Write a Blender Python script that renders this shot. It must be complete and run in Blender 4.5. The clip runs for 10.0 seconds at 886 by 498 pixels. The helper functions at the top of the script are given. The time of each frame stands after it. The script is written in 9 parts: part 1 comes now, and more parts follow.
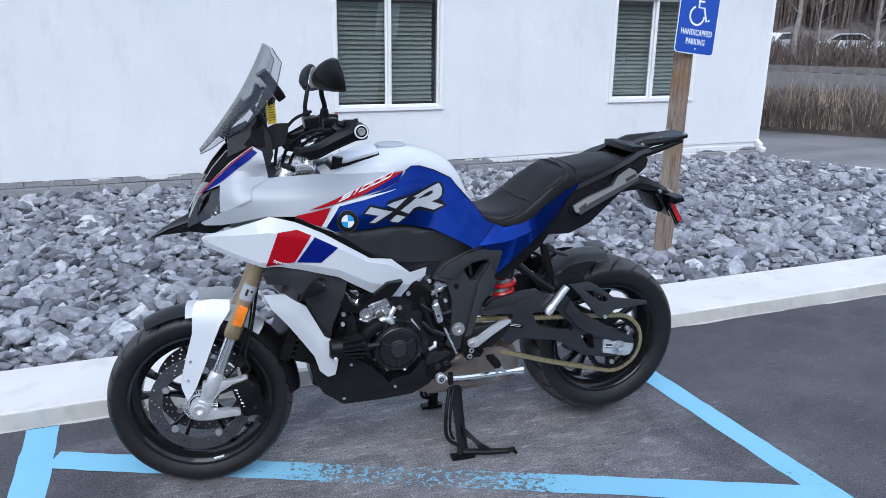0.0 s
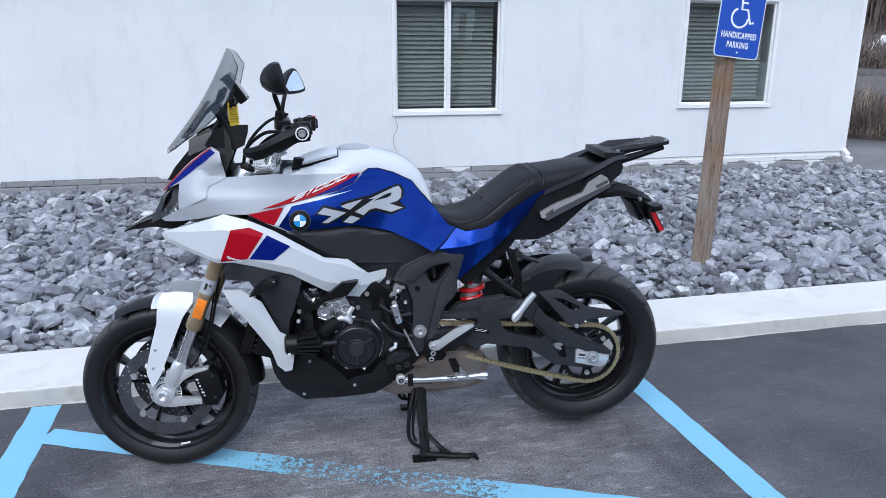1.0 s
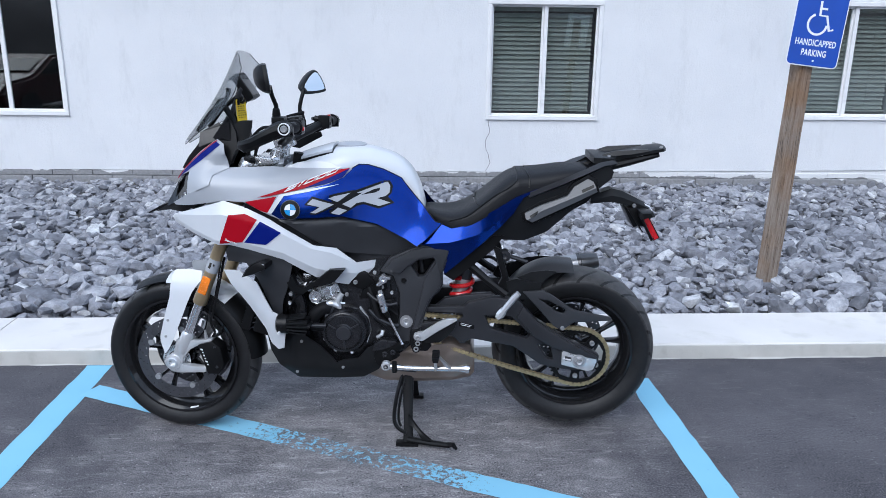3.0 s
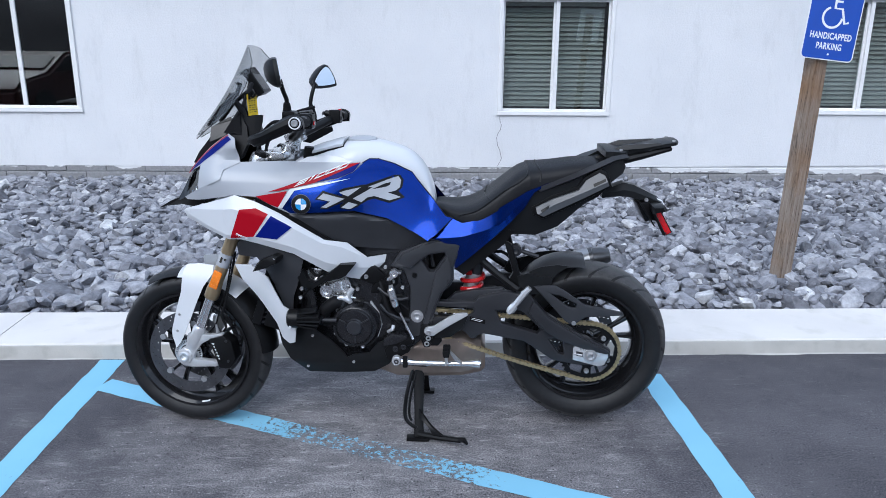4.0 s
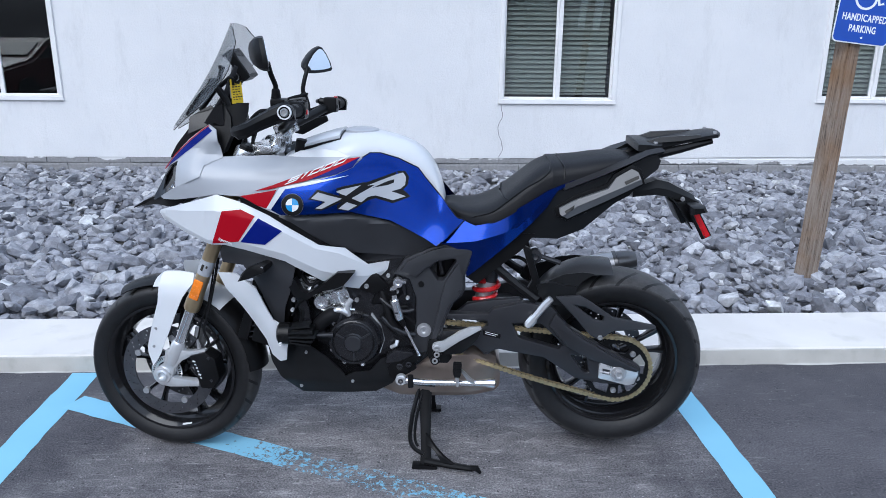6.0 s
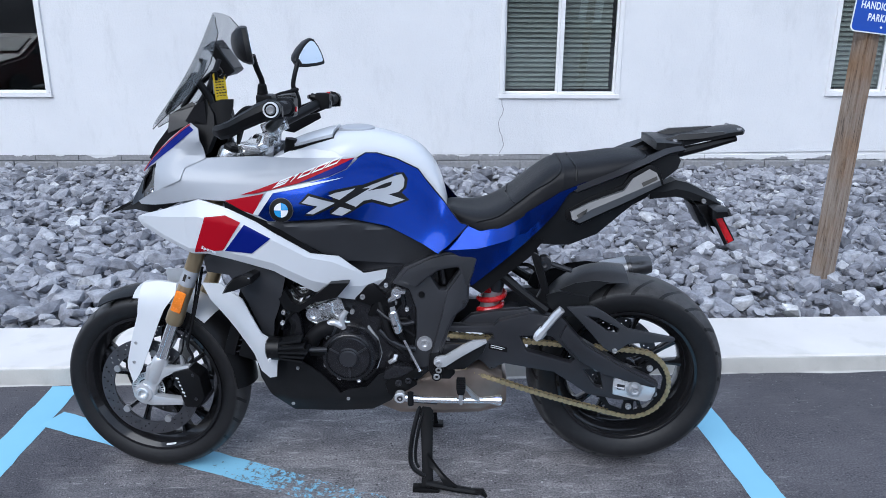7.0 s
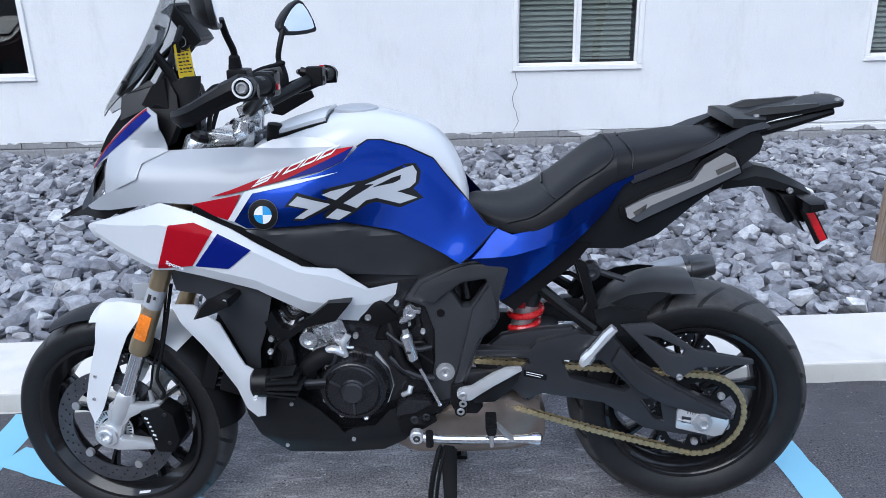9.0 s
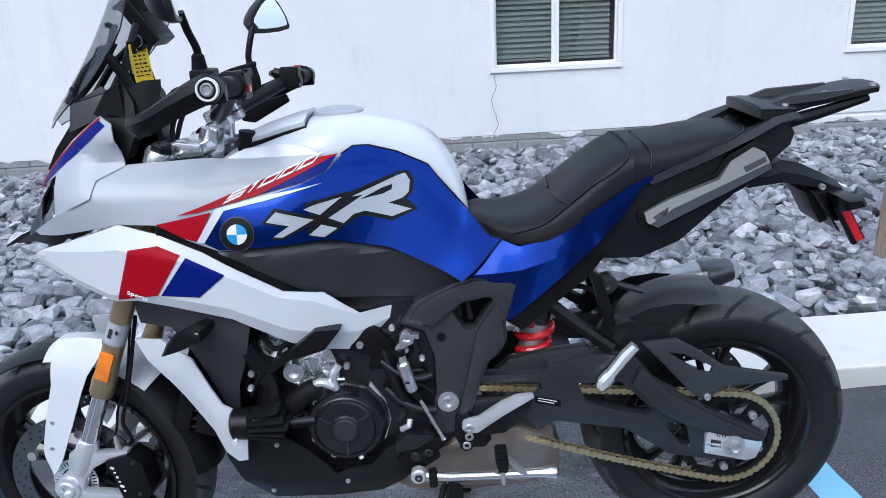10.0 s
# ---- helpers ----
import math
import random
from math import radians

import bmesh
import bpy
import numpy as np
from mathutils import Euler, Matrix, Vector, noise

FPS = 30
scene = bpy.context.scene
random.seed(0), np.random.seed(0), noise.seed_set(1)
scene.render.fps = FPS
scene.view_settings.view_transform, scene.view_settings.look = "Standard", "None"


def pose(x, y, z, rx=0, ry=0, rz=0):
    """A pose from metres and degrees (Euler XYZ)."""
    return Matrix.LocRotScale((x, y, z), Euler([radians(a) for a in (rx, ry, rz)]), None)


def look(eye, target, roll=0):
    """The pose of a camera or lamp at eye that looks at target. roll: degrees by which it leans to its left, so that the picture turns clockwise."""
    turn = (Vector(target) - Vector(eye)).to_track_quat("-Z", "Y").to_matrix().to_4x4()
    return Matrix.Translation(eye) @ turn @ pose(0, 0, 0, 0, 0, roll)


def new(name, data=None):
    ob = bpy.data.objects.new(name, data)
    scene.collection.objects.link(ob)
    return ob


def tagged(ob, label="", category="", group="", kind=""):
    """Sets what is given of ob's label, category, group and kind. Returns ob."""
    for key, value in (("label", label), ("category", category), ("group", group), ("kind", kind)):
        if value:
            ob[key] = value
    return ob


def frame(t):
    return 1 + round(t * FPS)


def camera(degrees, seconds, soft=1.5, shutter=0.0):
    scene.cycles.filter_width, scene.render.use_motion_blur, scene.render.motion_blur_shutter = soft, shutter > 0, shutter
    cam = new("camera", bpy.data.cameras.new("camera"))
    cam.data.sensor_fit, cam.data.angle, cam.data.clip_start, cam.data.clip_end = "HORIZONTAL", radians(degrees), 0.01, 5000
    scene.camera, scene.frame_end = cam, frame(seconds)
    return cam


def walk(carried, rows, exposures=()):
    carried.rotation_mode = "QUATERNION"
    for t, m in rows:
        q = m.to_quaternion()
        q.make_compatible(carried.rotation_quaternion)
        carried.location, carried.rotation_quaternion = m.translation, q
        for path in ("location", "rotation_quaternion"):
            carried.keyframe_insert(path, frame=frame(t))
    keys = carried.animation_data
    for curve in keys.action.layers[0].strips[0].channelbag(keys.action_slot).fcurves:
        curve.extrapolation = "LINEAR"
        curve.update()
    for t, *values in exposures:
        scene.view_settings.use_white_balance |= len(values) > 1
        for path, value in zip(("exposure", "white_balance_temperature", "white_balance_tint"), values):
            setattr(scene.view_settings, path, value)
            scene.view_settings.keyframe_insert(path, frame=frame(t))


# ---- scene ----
cam = camera(60.5, 10.0, 0.5)
PATH = [
    (0, (0.152, 0.192, 1.481), (0.845, 1.982, 0.921), 0.8),
    (0.5, (0.371, 0.152, 1.474), (0.94, 1.987, 0.917), 0.5),
    (1, (0.604, 0.039, 1.483), (1.043, 1.911, 0.932), 0.4),
    (1.5, (0.817, -0.062, 1.483), (1.133, 1.836, 0.938), 0.5),
    (2, (0.996, -0.065, 1.48), (1.203, 1.848, 0.936), 0.7),
    (2.5, (1.107, -0.15, 1.489), (1.234, 1.771, 0.948), 0.8),
    (4, (1.12, -0.145, 1.479), (1.168, 1.777, 0.928), 0.5),
    (4.5, (1.109, -0.067, 1.469), (1.156, 1.852, 0.909), 0.5),
    (5, (1.099, 0.021, 1.457), (1.151, 1.938, 0.888), 0.6),
    (5.5, (1.08, 0.099, 1.448), (1.141, 2.014, 0.874), 0.7),
    (7, (1.071, 0.356, 1.426), (1.139, 2.265, 0.835), 0.3),
    (7.5, (1.103, 0.474, 1.409), (1.156, 2.38, 0.807), -0.0),
    (8, (1.11, 0.553, 1.4), (1.149, 2.455, 0.784), -0.3),
    (8.5, (1.088, 0.68, 1.386), (1.123, 2.576, 0.75), -0.7),
    (9, (1.054, 0.789, 1.37), (1.097, 2.68, 0.721), -1.1),
    (9.5, (1.042, 0.866, 1.352), (1.105, 2.757, 0.702), -1.8),
    (10, (1.016, 0.981, 1.328), (1.118, 2.875, 0.693), -2.6),
]
walk(cam, [(t, look(eye, target, roll)) for t, eye, target, roll in PATH], [(0, 0.38, 5700, 9), (7.0, 0.38, 5700, 9), (10, 0.48, 5700, 9)])

# ---- world and light ----
world = bpy.data.worlds.new("overcast_sky")
world.use_nodes = True
scene.world = world
wn, wl = world.node_tree.nodes, world.node_tree.links
wn.clear()
sky = wn.new("ShaderNodeTexSky")
sky.sky_type, sky.sun_disc = "NISHITA", False
sky.sun_elevation, sky.sun_rotation = radians(42), radians(200)
sky.air_density, sky.dust_density, sky.ozone_density = 1.0, 2.5, 1.0
wbg, wout = wn.new("ShaderNodeBackground"), wn.new("ShaderNodeOutputWorld")
# cloud cover: the clear sky is veiled by drifting white cloud
wtc, wmap, wnoise, wramp, wmix = wn.new("ShaderNodeTexCoord"), wn.new("ShaderNodeMapping"), wn.new("ShaderNodeTexNoise"), wn.new("ShaderNodeValToRGB"), wn.new("ShaderNodeMixRGB")
wmap.inputs["Scale"].default_value = (1.6, 1.6, 4.0)
wnoise.inputs["Scale"].default_value, wnoise.inputs["Detail"].default_value = 1.7, 7.0
wramp.color_ramp.elements[0].position, wramp.color_ramp.elements[1].position = 0.36, 0.62
wramp.color_ramp.elements[0].color, wramp.color_ramp.elements[1].color = (0.22, 0.22, 0.22, 1), (1.0, 1.0, 1.0, 1)
wmix.inputs["Color2"].default_value = (7.2, 7.9, 9.0, 1)
wl.new(wtc.outputs["Generated"], wmap.inputs["Vector"])
wl.new(wmap.outputs["Vector"], wnoise.inputs["Vector"])
wl.new(wnoise.outputs["Fac"], wramp.inputs["Fac"])
wl.new(wramp.outputs["Color"], wmix.inputs["Fac"])
wl.new(sky.outputs["Color"], wmix.inputs["Color1"])
wl.new(wmix.outputs["Color"], wbg.inputs["Color"])
wbg.inputs["Strength"].default_value = 0.128
wl.new(wbg.outputs["Background"], wout.inputs["Surface"])
sun_data = bpy.data.lights.new("sun", "SUN")
sun_data.energy, sun_data.angle, sun_data.color = 1.35, radians(45), (1.0, 0.96, 0.9)
sun = new("sun", sun_data)
sun.matrix_world = look((-6, -14, 16), (0, 0, 0))


# ---- materials ----
def nodes_of(name):
    m = bpy.data.materials.new(name)
    m.use_nodes = True
    n, l = m.node_tree.nodes, m.node_tree.links
    return m, n, l, n["Principled BSDF"]


def surface(name, color, rough=0.5, metal=0.0, scale=20.0, vary=0.12, bump=0.0, fine=200.0, coat=0.0, rvary=0.1, dirt=None, spec=0.5):
    """A painted, moulded or cast surface with broad and fine variation of tone, gloss and relief."""
    m, n, l, b = nodes_of(name)
    tc = n.new("ShaderNodeTexCoord")
    big, small = n.new("ShaderNodeTexNoise"), n.new("ShaderNodeTexNoise")
    big.inputs["Scale"].default_value, big.inputs["Detail"].default_value = scale, 5
    small.inputs["Scale"].default_value, small.inputs["Detail"].default_value = fine, 3
    l.new(tc.outputs["Object"], big.inputs["Vector"])
    l.new(tc.outputs["Object"], small.inputs["Vector"])
    ramp = n.new("ShaderNodeValToRGB")
    ramp.color_ramp.elements[0].position, ramp.color_ramp.elements[1].position = 0.3, 0.7
    lo, hi = [c * (1 - vary) for c in color], [min(1, c * (1 + vary)) for c in color]
    ramp.color_ramp.elements[0].color, ramp.color_ramp.elements[1].color = (*lo, 1), (*hi, 1)
    l.new(big.outputs["Fac"], ramp.inputs["Fac"])
    out = ramp.outputs["Color"]
    if dirt:
        dr, mix = n.new("ShaderNodeValToRGB"), n.new("ShaderNodeMixRGB")
        dr.color_ramp.elements[0].position, dr.color_ramp.elements[1].position = 0.55, 0.75
        dn = n.new("ShaderNodeTexNoise")
        dn.inputs["Scale"].default_value, dn.inputs["Detail"].default_value = scale * 2.3, 8
        l.new(tc.outputs["Object"], dn.inputs["Vector"])
        l.new(dn.outputs["Fac"], dr.inputs["Fac"])
        l.new(dr.outputs["Color"], mix.inputs["Fac"])
        l.new(out, mix.inputs["Color1"])
        mix.inputs["Color2"].default_value = (*dirt, 1)
        out = mix.outputs["Color"]
    l.new(out, b.inputs["Base Color"])
    mr = n.new("ShaderNodeMapRange")
    mr.inputs["To Min"].default_value, mr.inputs["To Max"].default_value = max(0.02, rough - rvary), min(1, rough + rvary)
    l.new(small.outputs["Fac"], mr.inputs["Value"])
    l.new(mr.outputs["Result"], b.inputs["Roughness"])
    b.inputs["Metallic"].default_value = metal
    b.inputs["Coat Weight"].default_value = coat
    b.inputs["Specular IOR Level"].default_value = spec
    b.inputs["Coat Roughness"].default_value = 0.04
    if bump:
        bp = n.new("ShaderNodeBump")
        bp.inputs["Strength"].default_value, bp.inputs["Distance"].default_value = bump, 0.002
        l.new(small.outputs["Fac"], bp.inputs["Height"])
        l.new(bp.outputs["Normal"], b.inputs["Normal"])
    return m


def asphalt_material():
    """Dark sealed asphalt: fine grit, dull blotches, and a bay worn pale with scuffs and loose specks."""
    m, n, l, b = nodes_of("asphalt")
    tc = n.new("ShaderNodeTexCoord")
    def noise_at(s, d=6, rough=0.6, stretch=None):
        t = n.new("ShaderNodeTexNoise")
        t.inputs["Scale"].default_value, t.inputs["Detail"].default_value, t.inputs["Roughness"].default_value = s, d, rough
        if stretch:
            mp = n.new("ShaderNodeMapping")
            mp.inputs["Scale"].default_value = stretch
            mp.inputs["Rotation"].default_value = (0, 0, radians(-14))
            l.new(tc.outputs["Object"], mp.inputs["Vector"]); l.new(mp.outputs["Vector"], t.inputs["Vector"])
        else:
            l.new(tc.outputs["Object"], t.inputs["Vector"])
        return t.outputs["Fac"]
    def mth(op, a, c=0.0, k=0.0):
        x = n.new("ShaderNodeMath"); x.operation = op
        for i, v in enumerate((a, c, k)):
            if isinstance(v, (int, float)):
                x.inputs[i].default_value = v
            else:
                l.new(v, x.inputs[i])
        return x.outputs["Value"]
    def ramp(v, a, c):
        x = n.new("ShaderNodeMapRange")
        x.interpolation_type = "SMOOTHSTEP"
        x.inputs["From Min"].default_value, x.inputs["From Max"].default_value = a, c
        l.new(v, x.inputs["Value"])
        return x.outputs["Result"]
    def blend(fac, a, c):
        x = n.new("ShaderNodeMixRGB")
        l.new(fac, x.inputs["Fac"])
        for sock, v in (("Color1", a), ("Color2", c)):
            if isinstance(v, tuple):
                x.inputs[sock].default_value = (*v, 1)
            else:
                l.new(v, x.inputs[sock])
        return x.outputs["Color"]
    broad, patch, grit = noise_at(0.8, 5, 0.55, (0.6, 1.6, 1)), noise_at(3.2, 7, 0.62), noise_at(150.0, 3, 0.7)
    scuff = noise_at(20.0, 8, 0.72, (0.45, 1.9, 1))
    tone = blend(ramp(broad, 0.30, 0.70), (0.097, 0.094, 0.105), (0.172, 0.164, 0.178))
    tone = blend(ramp(grit, 0.36, 0.70), blend(ramp(patch, 0.3, 0.7), (0.040, 0.038, 0.045), (0.086, 0.082, 0.090)), tone)
    # the middle of the bay is worn down to pale stone and dust
    far = n.new("ShaderNodeVectorMath"); far.operation = "DISTANCE"; far.inputs[1].default_value = (0.95, 2.45, 0.0)
    l.new(tc.outputs["Object"], far.inputs[0])
    worn = mth("MULTIPLY", ramp(mth("ADD", far.outputs["Value"], mth("MULTIPLY", patch, -2.2)), 0.25, -0.75), 1.0)
    blotch = noise_at(7.0, 8, 0.7, (0.7, 1.5, 1))
    tone = blend(mth("MULTIPLY", worn, mth("MULTIPLY_ADD", ramp(blotch, 0.38, 0.64), 0.66, 0.34)), tone, blend(ramp(grit, 0.36, 0.66), (0.150, 0.143, 0.148), (0.360, 0.344, 0.346)))
    marks = mth("MULTIPLY", ramp(scuff, 0.54, 0.68), mth("MULTIPLY_ADD", worn, 0.85, 0.12))
    tone = blend(marks, tone, (0.40, 0.385, 0.38))
    # the asphalt turns paler beyond the gravel bed
    axes = n.new("ShaderNodeSeparateXYZ")
    l.new(tc.outputs["Object"], axes.inputs["Vector"])
    far_pale = ramp(mth("MULTIPLY_ADD", axes.outputs["Y"], 0.42, axes.outputs["X"]), 9.7, 10.1)
    tone = blend(mth("MULTIPLY", far_pale, 0.8), tone, blend(ramp(broad, 0.3, 0.7), (0.190, 0.184, 0.188), (0.285, 0.276, 0.278)))
    specks = n.new("ShaderNodeTexVoronoi")
    specks.inputs["Scale"].default_value = 75
    l.new(tc.outputs["Object"], specks.inputs["Vector"])
    sep = n.new("ShaderNodeSeparateColor")
    l.new(specks.outputs["Color"], sep.inputs["Color"])
    dots = mth("MULTIPLY", mth("LESS_THAN", specks.outputs["Distance"], 0.22), mth("GREATER_THAN", sep.outputs["Red"], 0.86))
    tone = blend(mth("MULTIPLY", dots, mth("MULTIPLY_ADD", worn, 0.5, 0.22)), tone, (0.50, 0.49, 0.49))
    pits = mth("MULTIPLY", mth("LESS_THAN", specks.outputs["Distance"], 0.30), mth("LESS_THAN", sep.outputs["Green"], 0.07))
    tone = blend(mth("MULTIPLY", pits, 0.7), tone, (0.020, 0.020, 0.023))
    l.new(tone, b.inputs["Base Color"])
    b.inputs["Roughness"].default_value = 0.8
    b.inputs["Specular IOR Level"].default_value = 0.3
    bp = n.new("ShaderNodeBump")
    bp.inputs["Strength"].default_value, bp.inputs["Distance"].default_value = 0.9, 0.005
    l.new(grit, bp.inputs["Height"])
    l.new(bp.outputs["Normal"], b.inputs["Normal"])
    return m


def line_paint(name, worn):
    """Light blue road paint; worn: how much of it traffic has rubbed off."""
    m, n, l, b = nodes_of(name)
    tc = n.new("ShaderNodeTexCoord")
    t, g = n.new("ShaderNodeTexNoise"), n.new("ShaderNodeTexNoise")
    t.inputs["Scale"].default_value, t.inputs["Detail"].default_value, t.inputs["Roughness"].default_value = 42, 10, 0.78
    g.inputs["Scale"].default_value, g.inputs["Detail"].default_value = 2.2, 3
    l.new(tc.outputs["Object"], t.inputs["Vector"]); l.new(tc.outputs["Object"], g.inputs["Vector"])
    tone = n.new("ShaderNodeValToRGB")
    tone.color_ramp.elements[0].color, tone.color_ramp.elements[1].color = (0.19, 0.44, 0.60, 1), (0.26, 0.545, 0.71, 1)
    l.new(g.outputs["Fac"], tone.inputs["Fac"])
    l.new(tone.outputs["Color"], b.inputs["Base Color"])
    b.inputs["Roughness"].default_value = 0.7
    # where the tyres pass, the paint has worn off in flakes
    sep = n.new("ShaderNodeSeparateXYZ")
    l.new(tc.outputs["Object"], sep.inputs["Vector"])
    span = n.new("ShaderNodeValToRGB")
    e = span.color_ramp.elements
    e[0].position, e[1].position = 0.0, 1.0
    e[0].color = e[1].color = (0, 0, 0, 1)
    for p, v in ((0.20, 0.05), (0.30, 0.5), (0.40, 0.95), (0.52, 1.0), (0.64, 0.75), (0.72, 0.2)):
        k = e.new(p); k.color = (v, v, v, 1)
    mr = n.new("ShaderNodeMapRange")
    mr.inputs["From Min"].default_value, mr.inputs["From Max"].default_value = 0.0, 2.65
    l.new(sep.outputs["X"], mr.inputs["Value"]); l.new(mr.outputs["Result"], span.inputs["Fac"])
    thr = n.new("ShaderNodeMapRange")
    thr.inputs["To Min"].default_value, thr.inputs["To Max"].default_value = 0.72, 0.70 - worn
    l.new(span.outputs["Color"], thr.inputs["Value"])
    gt = n.new("ShaderNodeMath"); gt.operation = "GREATER_THAN"
    l.new(t.outputs["Fac"], gt.inputs[0]); l.new(thr.outputs["Result"], gt.inputs[1])
    tr, ms = n.new("ShaderNodeBsdfTransparent"), n.new("ShaderNodeMixShader")
    l.new(gt.outputs["Value"], ms.inputs["Fac"])
    l.new(b.outputs["BSDF"], ms.inputs[1]); l.new(tr.outputs["BSDF"], ms.inputs[2])
    l.new(ms.outputs["Shader"], n["Material Output"].inputs["Surface"])
    return m


def stone_material():
    m, n, l, b = nodes_of("crushed_stone")
    geo, oi, tc = n.new("ShaderNodeNewGeometry"), n.new("ShaderNodeObjectInfo"), n.new("ShaderNodeTexCoord")
    add, fr = n.new("ShaderNodeMath"), n.new("ShaderNodeMath")
    fr.operation = "FRACT"
    l.new(geo.outputs["Random Per Island"], add.inputs[0]); l.new(oi.outputs["Random"], add.inputs[1])
    l.new(add.outputs["Value"], fr.inputs[0])
    ramp = n.new("ShaderNodeValToRGB")
    e = ramp.color_ramp.elements
    e[0].position, e[0].color = 0.0, (0.14, 0.143, 0.16, 1)
    e[1].position, e[1].color = 1.0, (0.66, 0.67, 0.68, 1)
    for p, c in ((0.25, (0.235, 0.241, 0.272)), (0.5, (0.32, 0.327, 0.362)), (0.75, (0.385, 0.393, 0.428)), (0.94, (0.46, 0.468, 0.50)), (0.985, (0.60, 0.606, 0.625))):
        k = e.new(p); k.color = (*c, 1)
    l.new(fr.outputs["Value"], ramp.inputs["Fac"])
    t, v = n.new("ShaderNodeTexNoise"), n.new("ShaderNodeTexNoise")
    t.inputs["Scale"].default_value, t.inputs["Detail"].default_value, t.inputs["Roughness"].default_value = 22, 8, 0.65
    v.inputs["Scale"].default_value, v.inputs["Detail"].default_value = 9, 4
    l.new(geo.outputs["Position"], t.inputs["Vector"]); l.new(geo.outputs["Position"], v.inputs["Vector"])
    tr = n.new("ShaderNodeValToRGB")
    tr.color_ramp.elements[0].position, tr.color_ramp.elements[1].position = 0.3, 0.72
    tr.color_ramp.elements[0].color, tr.color_ramp.elements[1].color = (0.42, 0.42, 0.43, 1), (1.20, 1.20, 1.20, 1)
    l.new(t.outputs["Fac"], tr.inputs["Fac"])
    mul = n.new("ShaderNodeMixRGB"); mul.blend_type = "MULTIPLY"; mul.inputs["Fac"].default_value = 1
    l.new(ramp.outputs["Color"], mul.inputs["Color1"]); l.new(tr.outputs["Color"], mul.inputs["Color2"])
    # pale quartz veins
    vein = n.new("ShaderNodeValToRGB")
    vein.color_ramp.elements[0].position, vein.color_ramp.elements[1].position = 0.72, 0.78
    l.new(v.outputs["Fac"], vein.inputs["Fac"])
    mix = n.new("ShaderNodeMixRGB"); mix.inputs["Color2"].default_value = (0.6, 0.61, 0.62, 1)
    l.new(vein.outputs["Color"], mix.inputs["Fac"]); l.new(mul.outputs["Color"], mix.inputs["Color1"])
    l.new(mix.outputs["Color"], b.inputs["Base Color"])
    b.inputs["Roughness"].default_value = 0.72
    bp = n.new("ShaderNodeBump")
    bp.inputs["Strength"].default_value, bp.inputs["Distance"].default_value = 0.5, 0.006
    l.new(t.outputs["Fac"], bp.inputs["Height"]); l.new(bp.outputs["Normal"], b.inputs["Normal"])
    return m


def stucco_material():
    m, n, l, b = nodes_of("painted_stucco")
    tc = n.new("ShaderNodeTexCoord")
    def noise_at(s, d=6, rough=0.6):
        t = n.new("ShaderNodeTexNoise")
        t.inputs["Scale"].default_value, t.inputs["Detail"].default_value, t.inputs["Roughness"].default_value = s, d, rough
        l.new(tc.outputs["Object"], t.inputs["Vector"])
        return t
    cloud, trowel, fine, stain = noise_at(0.8, 5), noise_at(6, 8, 0.7), noise_at(70, 4), noise_at(2.6, 7, 0.75)
    # stains run down the wall in faint streaks
    mp = n.new("ShaderNodeMapping")
    mp.inputs["Scale"].default_value = (1.8, 1.8, 0.5)
    l.new(tc.outputs["Object"], mp.inputs["Vector"]); l.new(mp.outputs["Vector"], stain.inputs["Vector"])
    base = n.new("ShaderNodeValToRGB")
    base.color_ramp.elements[0].position, base.color_ramp.elements[1].position = 0.3, 0.7
    base.color_ramp.elements[0].color, base.color_ramp.elements[1].color = (0.71, 0.72, 0.74, 1), (0.80, 0.805, 0.815, 1)
    l.new(cloud.outputs["Fac"], base.inputs["Fac"])
    st = n.new("ShaderNodeValToRGB")
    st.color_ramp.elements[0].position, st.color_ramp.elements[1].position = 0.54, 0.90
    l.new(stain.outputs["Fac"], st.inputs["Fac"])
    mix = n.new("ShaderNodeMixRGB"); mix.inputs["Color2"].default_value = (0.62, 0.625, 0.635, 1)
    l.new(st.outputs["Color"], mix.inputs["Fac"]); l.new(base.outputs["Color"], mix.inputs["Color1"])
    l.new(mix.outputs["Color"], b.inputs["Base Color"])
    b.inputs["Roughness"].default_value = 0.8
    b.inputs["Specular IOR Level"].default_value = 0.3
    add = n.new("ShaderNodeMath"); add.operation = "MULTIPLY_ADD"; add.inputs[1].default_value = 2.5
    l.new(trowel.outputs["Fac"], add.inputs[0]); l.new(fine.outputs["Fac"], add.inputs[2])
    bp = n.new("ShaderNodeBump")
    bp.inputs["Strength"].default_value, bp.inputs["Distance"].default_value = 0.45, 0.008
    l.new(add.outputs["Value"], bp.inputs["Height"]); l.new(bp.outputs["Normal"], b.inputs["Normal"])
    return m


